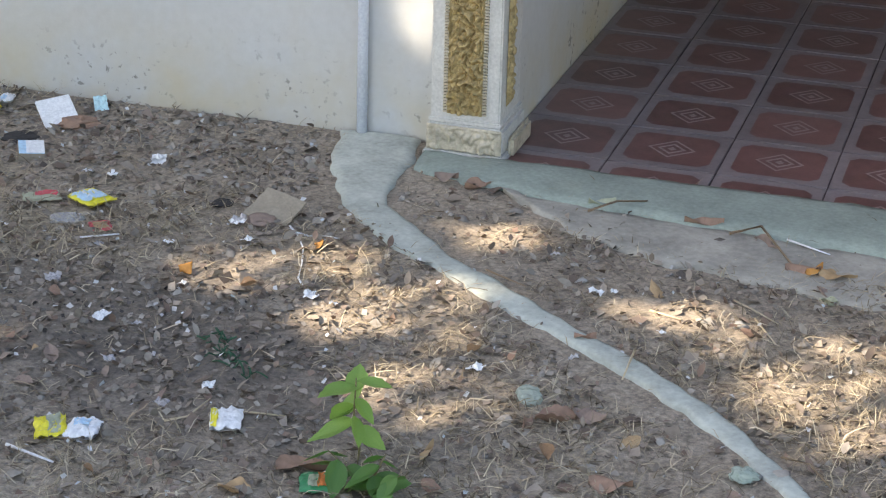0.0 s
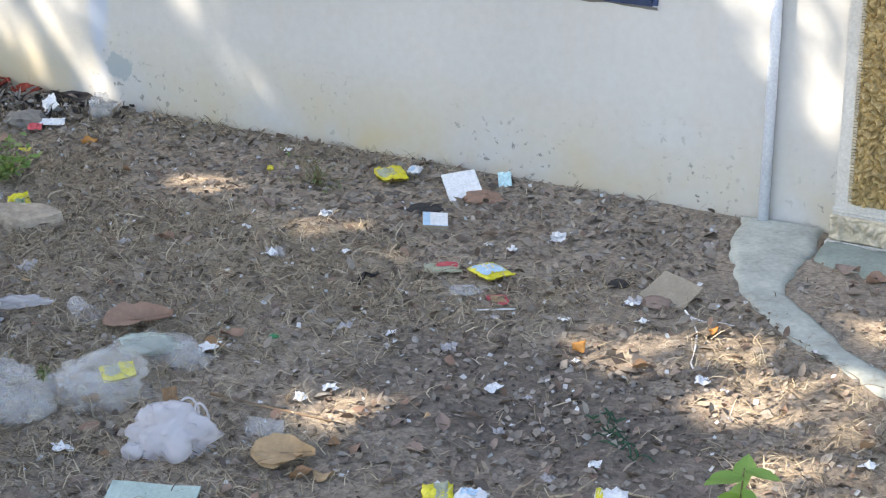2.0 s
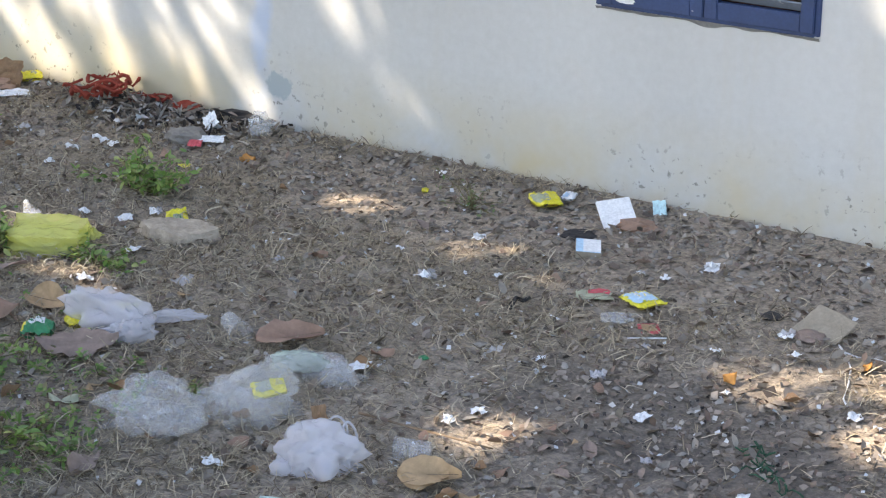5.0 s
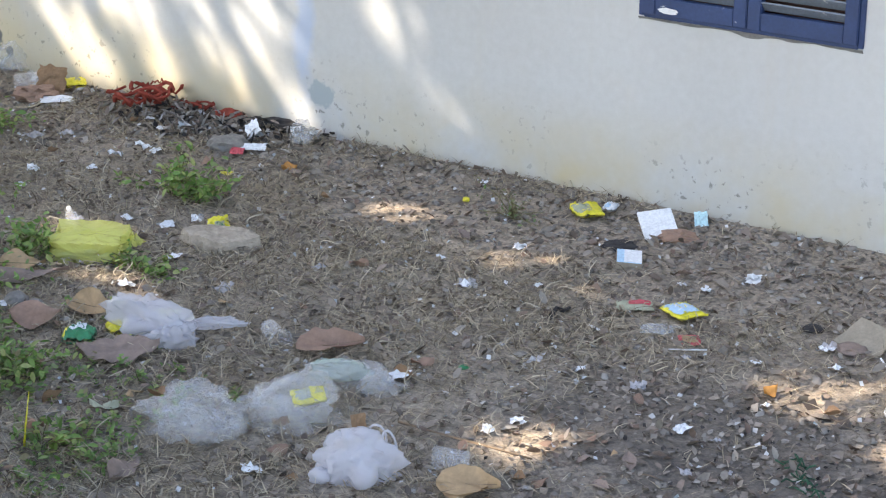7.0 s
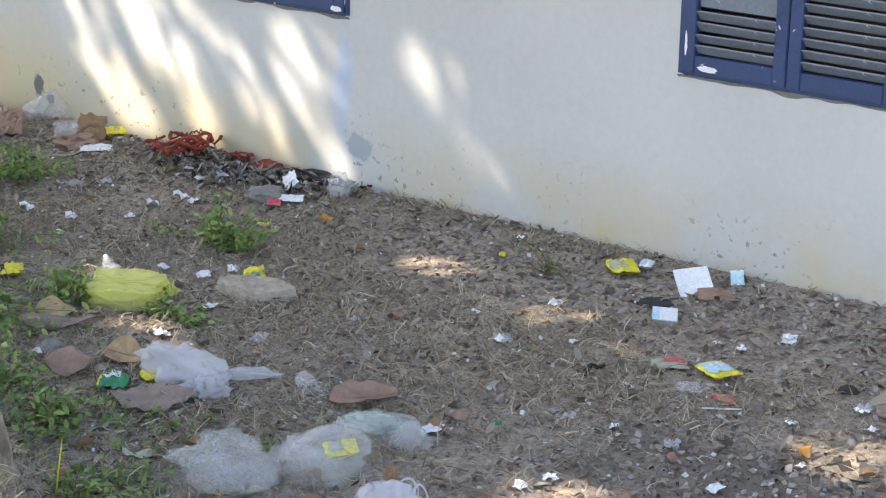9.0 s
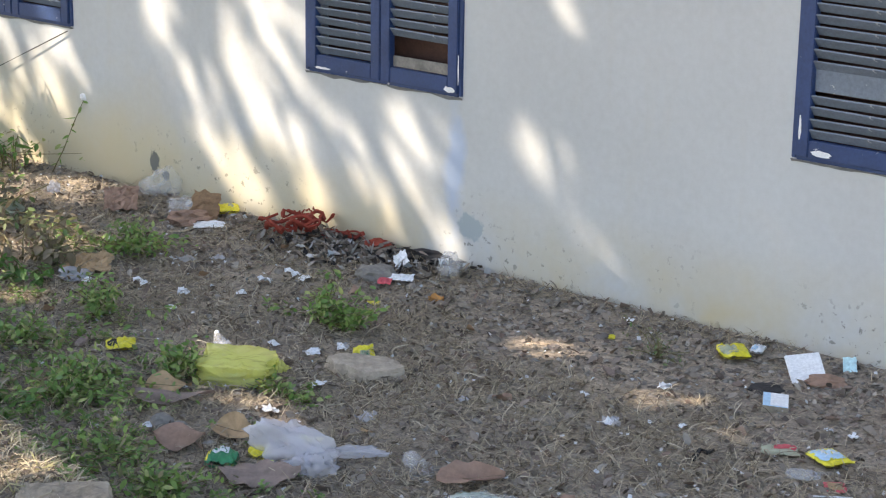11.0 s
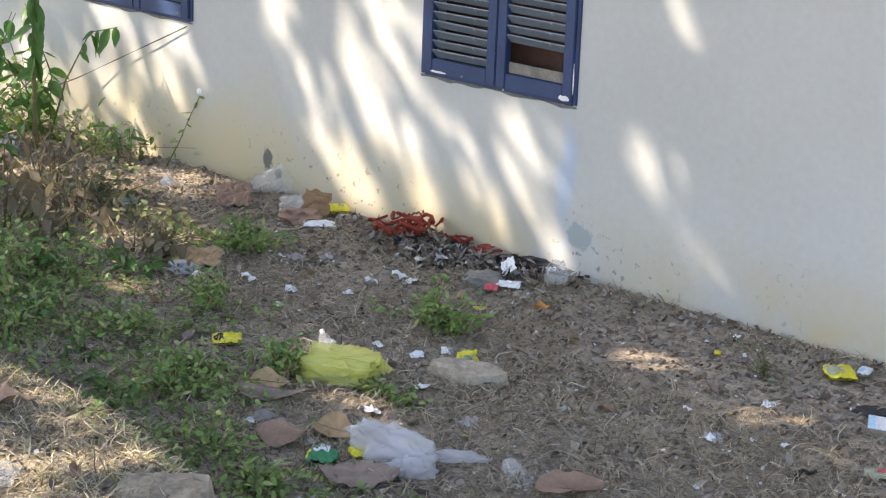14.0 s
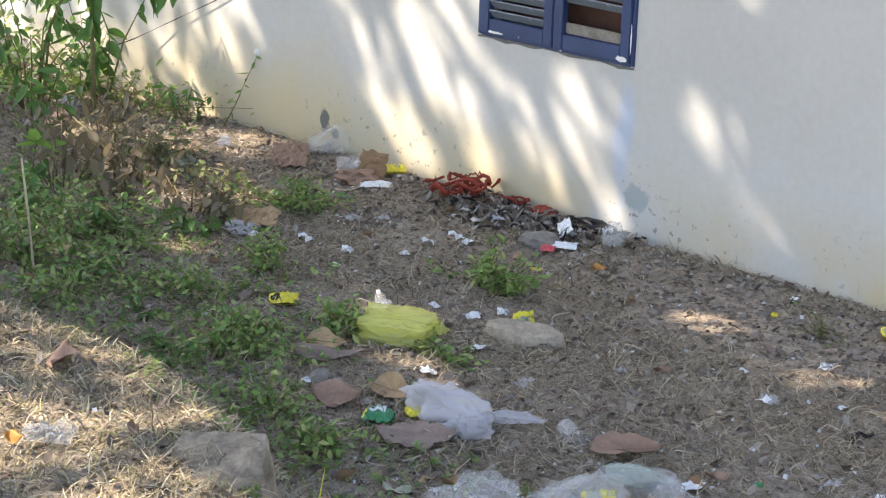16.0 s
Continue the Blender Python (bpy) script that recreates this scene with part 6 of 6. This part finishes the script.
def scrap(x, y, s, k=0):
    ob = new("paper_scrap", SCRAPS[k % 6])
    ob.matrix_world = on(x, y, 67 * k, 12 * math.sin(k), 15 * math.cos(k * 2), 0.008) @ Matrix.Diagonal((1.2 * s, 1.2 * s, 1.2 * s, 1))
    tagged(ob, "crumpled scrap of white paper on the dirt", "paper scrap", "white paper scraps")


for k, (x, y, s) in enumerate(((-5.550, -1.418, 0.04), (-5.354, -1.397, 0.05), (-5.313, -1.265, 0.045), (-5.081, -1.655, 0.055), (-4.698, -1.826, 0.06), (-4.548, -1.440, 0.045),
        (-5.046, -1.968, 0.06), (-4.058, -0.792, 0.045), (-4.253, -1.051, 0.03), (-3.776, -1.099, 0.03), (-3.986, -1.258, 0.07), (-3.394, -1.733, 0.05))):
    scrap(x, y, s, k)
for k, (x, y, s) in enumerate(((-3.244, -1.674, 0.035), (-3.566, -1.674, 0.025), (-3.346, -0.783, 0.03), (-3.247, -0.777, 0.03), (-3.225, -2.272, 0.04), (-3.189, -2.148, 0.035),
        (-2.733, -1.911, 0.04), (-3.013, -1.695, 0.05), (-2.625, -1.062, 0.06), (-2.533, -1.195, 0.04), (-2.783, -1.285, 0.035), (-6.183, -0.821, 0.06))):
    scrap(x, y, s, k + 3)
for k, (x, y, s) in enumerate(((-6.148, -1.001, 0.04), (-6.323, -1.187, 0.05), (-3.690, -2.098, 0.07), (-2.996, -1.395, 0.03), (-2.597, -1.937, 0.025), (-3.659, -2.912, 0.06),
        (-2.172, -1.533, 0.05), (-2.087, -1.560, 0.025), (-2.730, -1.909, 0.05), (-2.571, -2.182, 0.035), (-2.465, -2.118, 0.03), (-2.602, -1.580, 0.03))):
    scrap(x, y, s, k + 1)
for k, (x, y, s) in enumerate(((-3.230, -2.264, 0.035), (-3.196, -2.144, 0.04), (-2.302, -2.399, 0.04), (-1.514, -0.937, 0.025), (-1.042, -1.427, 0.025), (-1.254, -1.165, 0.025),
        (-1.313, -1.191, 0.045), (-2.729, -1.906, 0.045), (-2.572, -2.180, 0.035), (-1.258, -1.689, 0.03), (-1.515, -1.867, 0.05), (-2.622, -1.067, 0.05))):
    scrap(x, y, s, k + 2)
for k, (x, y, s) in enumerate(((-5.698, -1.568, 0.06), (-6.334, -1.171, 0.05), (-6.209, -1.365, 0.04), (-6.568, -1.211, 0.06), (-5.363, -1.377, 0.05), (-5.317, -1.249, 0.05),
        (-4.699, -1.805, 0.055), (-3.992, -1.270, 0.06), (-4.634, -0.187, 0.05), (-4.057, -0.786, 0.045), (-5.247, -2.394, 0.045), (-6.322, -2.135, 0.04))):
    scrap(x, y, s, k + 5)
for k, (x, y, s) in enumerate(((-6.698, -0.810, 0.07), (-6.591, -0.711, 0.06), (-7.205, -0.818, 0.05), (-6.781, -1.328, 0.06), (-6.163, -0.658, 0.06), (-6.065, -0.672, 0.05),
        (-2.733, -1.904, 0.035), (-3.010, -1.694, 0.05), (-3.157, -0.567, 0.045), (-3.245, -0.772, 0.035), (-3.342, -0.785, 0.03), (-2.210, -2.266, 0.04))):
    scrap(x, y, s, k + 4)
b = thing("plastic_bottle", "crushed translucent bottle with a white cap", "bottle", at=on(-5.625, -1.642, 60, -55, 0, 0.03))
part("body", crumpled(0.045, 0.045, 0.08, 131, 0.3, 3), CLEAR, b, smooth=True)
part("cap", tube([(0, 0, 0.078), (0, 0, 0.093)], 0.010, 12), WHITE, b)


# ---------------------------------------------------------------- plants
LEAF_MESH = {}


def leaf_data(mat, kind):
    if (mat.name, kind) not in LEAF_MESH:
        l, w, c = {"broad": (1, 0.6, 0.12), "lance": (1, 0.34, 0.2), "long": (1, 0.45, 0.3)}[kind]
        bm = leaf_bm(l, w, c, 3)
        bmesh.ops.translate(bm, vec=(0.5, 0, 0), verts=bm.verts)
        me = bpy.data.meshes.new("leaf")
        bm.to_mesh(me)
        bm.free()
        me.materials.append(mat)
        for p_ in me.polygons:
            p_.use_smooth = True
        LEAF_MESH[mat.name, kind] = me
    return LEAF_MESH[mat.name, kind]


def random_stems(n, rx, ry, h, seed):
    """Bowed stems from one foot to n scattered tips."""
    rnd = random.Random(seed)
    out = []
    for k in range(n):
        a, d, z = rnd.uniform(0, 6.28), rnd.uniform(0.25, 1) ** 0.7, h * rnd.uniform(0.45, 1.0)
        x, y = rx * d * math.cos(a), ry * d * math.sin(a)
        out.append([(0.06 * math.cos(a), 0.06 * math.sin(a), 0), (x * 0.45, y * 0.45, z * 0.62), (x, y, z)])
    return out


def plant(name, label, cat, x, y, stems, mat, kind, size, n, seed, droop=20, stem_r=0.005, top=0.35, up=0.0):
    """Stems given as lists of offsets from the foot, with n leaves along each from the share top up."""
    ob = thing(name, label, cat, at=on(x, y, up=up))
    rnd = random.Random(seed)
    for st in stems:
        part("stem", tube([Vector(q) for q in st], stem_r, 7, 0.4), STEM, ob, smooth=True)
        for i in range(n):
            u = top + (1 - top) * (i + 0.5) / n
            k = min(len(st) - 2, int(u * (len(st) - 1)))
            f = u * (len(st) - 1) - k
            q = Vector(st[k]).lerp(Vector(st[k + 1]), f)
            s = size * rnd.uniform(0.5, 1.2)
            lf = new("leaf", leaf_data(mat, kind))
            lf.parent = ob
            lf.matrix_basis = Matrix.Translation(q) @ pose(0, 0, 0, rnd.uniform(-45, 45), droop + rnd.uniform(-35, 35), 137.5 * i + rnd.uniform(-60, 60) + seed * 31) @ Matrix.Diagonal((s, s, s, 1))
    return ob


plant("seedling", "bright green broad-leaved seedling in a patch of sun", "seedling", -1.631, -2.610, [[(0, 0, 0), (0.01, 0, 0.1), (-0.01, 0.01, 0.2), (0.0, 0.0, 0.31)]], BRIGHT_LEAF, "broad", 0.165, 9, 1, 14, 0.005, 0.5)
plant("seedling", "dark green low seedling beside the bright one", "seedling", -1.588, -2.674, [[(0, 0, 0), (0.03, 0, 0.06), (0.06, 0.01, 0.13)], [(0, 0, 0), (-0.05, 0.02, 0.06), (-0.10, 0.0, 0.12)], [(0, 0, 0), (0.06, -0.03, 0.05), (0.12, -0.05, 0.11)]], GREEN_LEAF, "broad", 0.095, 7, 2, 28, 0.004, 0.3)
plant("sapling", "tall thin sapling with drooping pointed leaves", "sapling", -9.090, -0.513, [[(0, 0, 0), (0.0, 0.0, 0.3), (0.0, 0.0, 0.6), (0.01, 0, 1.0)]], GREEN_LEAF, "long", 0.15, 18, 3, 60, 0.016, 0.5)
plant("sapling", "leafy side shoots of a thin sapling", "sapling", -9.151, -0.374, [[(0, 0, 0.05), (0.08, 0.06, 0.4), (0.2, 0.14, 0.68), (0.34, 0.22, 0.72)], [(0, 0, 0.05), (-0.1, -0.08, 0.35), (-0.25, -0.18, 0.6), (-0.38, -0.28, 0.66)], [(0, 0, 0.05), (-0.1, 0.1, 0.4), (-0.2, 0.0, 0.8)]], GREEN_LEAF, "long", 0.14, 8, 4, 60, 0.006, 0.5)
plant("bush", "wiry bare-twigged shrub with few brown leaves", "bush", -8.220, -1.073, random_stems(9, 0.6, 0.4, 0.55, 16), DULL_LEAF, "lance", 0.09, 3, 16, 50, 0.0045, 0.5)
plant("bush", "thin bush of green and brown leaves", "bush", -9.345, -0.733, random_stems(12, 0.5, 0.35, 0.85, 5), GREEN_LEAF, "long", 0.11, 5, 5, 40, 0.006, 0.2)
plant("bush", "half-dead shrub of brown hanging leaves", "bush", -7.761, -1.265, random_stems(16, 0.55, 0.40, 0.34, 6), DULL_LEAF, "broad", 0.085, 6, 6, 50, 0.005, 0.15)
plant("bush", "half-dead low shrub with dull brown leaves", "bush", -7.219, -1.370, random_stems(10, 0.42, 0.35, 0.20, 7), DULL_LEAF, "broad", 0.075, 6, 7, 45, 0.005, 0.1)
plant("weed", "tall flowering weed leaning by the wall", "weed", -8.449, -0.117, [[(0, 0, 0), (0.06, 0.04, 0.14), (0.10, 0.08, 0.28), (0.15, 0.12, 0.42)]], WEED_LEAF, "lance", 0.07, 12, 8, 30, 0.004, 0.1)
f = bpy.data.objects["weed"]
part("flower_head", crumpled(0.035, 0.035, 0.035, 141, 0.8, 2), WHITE, f, "pale tufted flower head").matrix_basis = pose(0.15, 0.12, 0.41)
plant("weed", "green weed with arching pointed leaves", "weed", -8.673, -0.193, random_stems(7, 0.34, 0.22, 0.30, 9), GREEN_LEAF, "lance", 0.10, 4, 9, 25, 0.004, 0.3)
plant("seedling", "light green five-leaved seedling among weeds", "seedling", -8.068, -1.644, [[(0, 0, 0), (0.01, 0.01, 0.12), (0.03, 0.02, 0.24)]], BRIGHT_LEAF, "long", 0.14, 6, 10, -12, 0.004, 0.9)


def clump(label, x, y, r, h, n, seed, mat=WEED_LEAF, cat="weed", size=(0.018, 0.046)):
    """A weed clump: thin stems and a few hundred small leaves."""
    ob = thing("weed_clump", label, cat, at=on(x, y))
    rg = np.random.default_rng(seed)
    n = int(n * 1.1)
    bm = bmesh.new()
    tips = []
    for k in range(14):
        a, d = rg.uniform(0, 6.28), r * rg.uniform(0.15, 1.0) ** 1.5 * 1.7
        tip = (1.25 * d * math.cos(a), 0.8 * d * math.sin(a), h * rg.uniform(0.25, 1.35) * (1 - 0.3 * d / (1.7 * r)))
        tips.append(tip)
        t2 = tube([(0, 0, 0), (tip[0] * 0.4, tip[1] * 0.4, tip[2] * 0.6), tip], 0.003, 5, 0.4)
        me = bpy.data.meshes.new("tmp")
        t2.to_mesh(me)
        t2.free()
        bm.from_mesh(me)
        bpy.data.meshes.remove(me)
    part("stalk", bm, STEM, ob)["kind"] = "stuff"
    T = np.array(tips)[rg.integers(0, 14, n)]
    u = rg.uniform(0.25, 1.05, n)[:, None]
    P = T * u + rg.normal(0, r * 0.15, (n, 3)) * np.array([1, 1, 0.4])
    P[:, 2] = np.maximum(P[:, 2], 0.006)
    scatter("foliage", "", "", LEAF_V, LEAF_F, frames_at(P, rg.uniform(*size, n), rg, 0.6), mat, parent=ob)
    return ob


clump("bushy green weed clump on open ground", -5.566, -1.082, 0.16, 0.17, 420, 1)
clump("low green weed clump beside it", -5.448, -1.058, 0.10, 0.10, 200, 2)
clump("yellow-green weed clump behind the net bag", -5.567, -1.953, 0.16, 0.12, 380, 3)
clump("green weed clump by the yellow bag", -5.082, -1.829, 0.12, 0.05, 180, 4)
clump("thin dry weed at the foot of the wall", -4.282, -0.487, 0.12, 0.14, 160, 5, DULL_LEAF, size=(0.012, 0.025))
clump("green weeds at the foot of the bank", -6.371, -1.621, 0.20, 0.14, 380, 6)
clump("yellow-green weeds near the brown paper", -7.008, -0.888, 0.24, 0.13, 380, 7)
clump("thick green weeds under the bush", -7.343, -2.015, 0.42, 0.25, 700, 8, size=(0.02, 0.045))
clump("thick green weeds below the bank", -6.650, -2.426, 0.40, 0.18, 600, 9, size=(0.02, 0.045))
clump("green weeds below the bank", -6.351, -2.072, 0.30, 0.12, 500, 10)
clump("green weeds in front of the rock", -4.758, -2.798, 0.22, 0.08, 380, 11)
clump("low weeds among leaves", -5.785, -2.245, 0.25, 0.10, 420, 12)
clump("low weeds near the film", -4.299, -3.149, 0.25, 0.06, 380, 13)
clump("weeds at the far corner", -6.990, -0.866, 0.20, 0.14, 300, 14)
clump("tall weeds behind the shrub", -9.567, -0.343, 0.5, 0.30, 260, 15, size=(0.04, 0.08))
clump("tall weeds far along the wall", -10.126, -0.345, 0.6, 0.45, 300, 16, size=(0.05, 0.09))
clump("yellowish weeds in the sun by the wall", -8.953, -0.229, 0.40, 0.15, 220, 17, size=(0.03, 0.05))


# more undergrowth below the bank and round the shrubs
clump("broken green weeds on the slope of the bank", -5.724, -2.385, 0.26, 0.10, 420, 31)
clump("sparse green weeds beside the rock", -5.183, -2.656, 0.20, 0.09, 340, 32)
clump("green weeds among brown shrub twigs", -7.091, -1.844, 0.30, 0.20, 520, 33)
clump("dry brown weeds tangled under the shrub", -7.955, -0.919, 0.34, 0.18, 420, 34, DULL_LEAF, size=(0.03, 0.06))
clump("dry brown weeds by the brown paper", -7.163, -1.228, 0.22, 0.14, 260, 35, DULL_LEAF, size=(0.025, 0.05))
clump("bright weeds at the top of the bank", -7.089, -2.358, 0.34, 0.24, 520, 36, size=(0.025, 0.055))
plant("bush", "wiry shrub with dark twigs and dull leaves", "bush", -8.016, -1.499, random_stems(12, 0.5, 0.4, 0.5, 41), DULL_LEAF, "lance", 0.09, 4, 41, 45, 0.004, 0.3)

for k, (x, y, h, m, kind_, sz, lab) in enumerate((
        (-7.55, -1.99, 0.24, GREEN_LEAF, "broad", 0.075, "leafy green weed on the slope"), (-7.20, -1.80, 0.20, GREEN_LEAF, "lance", 0.085, "pointed-leaved green weed among the litter"),
        (-7.95, -1.72, 0.30, GREEN_LEAF, "broad", 0.085, "leafy green weed under the sapling"), (-6.75, -2.30, 0.16, GREEN_LEAF, "broad", 0.06, "low leafy weed on the slope"),
        (-6.25, -2.40, 0.14, GREEN_LEAF, "lance", 0.06, "low pointed-leaved weed among the litter"), (-7.0, -1.50, 0.15, GREEN_LEAF, "broad", 0.065, "round-leaved green weed among the litter"),
        (-5.80, -2.60, 0.10, GREEN_LEAF, "broad", 0.05, "low round-leaved weed among the litter"), (-5.15, -2.85, 0.09, GREEN_LEAF, "lance", 0.045, "small green weed by the rock"),
        (-8.25, -1.25, 0.34, DULL_LEAF, "lance", 0.08, "withered shrub with hanging brown leaves"), (-7.62, -1.50, 0.24, DULL_LEAF, "lance", 0.07, "withered weed with brown leaves"),
        (-8.60, -0.75, 0.30, DULL_LEAF, "lance", 0.08, "withered shrub near the wall"), (-8.75, -1.05, 0.5, GREEN_LEAF, "long", 0.12, "tall green shoots in the corner"),
        (-9.35, -0.35, 0.7, GREEN_LEAF, "long", 0.15, "tall leafy shoots behind the sapling"))):
    plant("weed", lab, "weed", x, y, random_stems(7, 0.24, 0.18, h, 500 + k), m, kind_, sz, 6, 60 + k, 30, 0.0035, 0.15)

# dry stalks lying on the sunlit bank
rnd = random.Random(77)
for k, (x, y) in enumerate(((-5.844, -3.181), (-5.539, -3.182), (-5.315, -3.417), (-5.221, -3.229), (-4.544, -3.600), (-4.439, -3.576), (-4.691, -3.701), (-4.780, -3.866), (-5.455, -3.499), (-4.896, -3.388))):
    a, l = rnd.uniform(0, 6.28), rnd.uniform(0.10, 0.2)
    pts = []
    for u in (-0.5, -0.15, 0.2, 0.5):
        px, py = x + u * l * math.cos(a) + rnd.uniform(-0.015, 0.015), y + u * l * math.sin(a) + rnd.uniform(-0.015, 0.015)
        pts.append((px, py, 0.02 + rnd.uniform(0, 0.03)))
    stick("dry_stalk", "bleached dry stalk lying on the bank", "stalk", pts, 0.0032, SUNHAY)
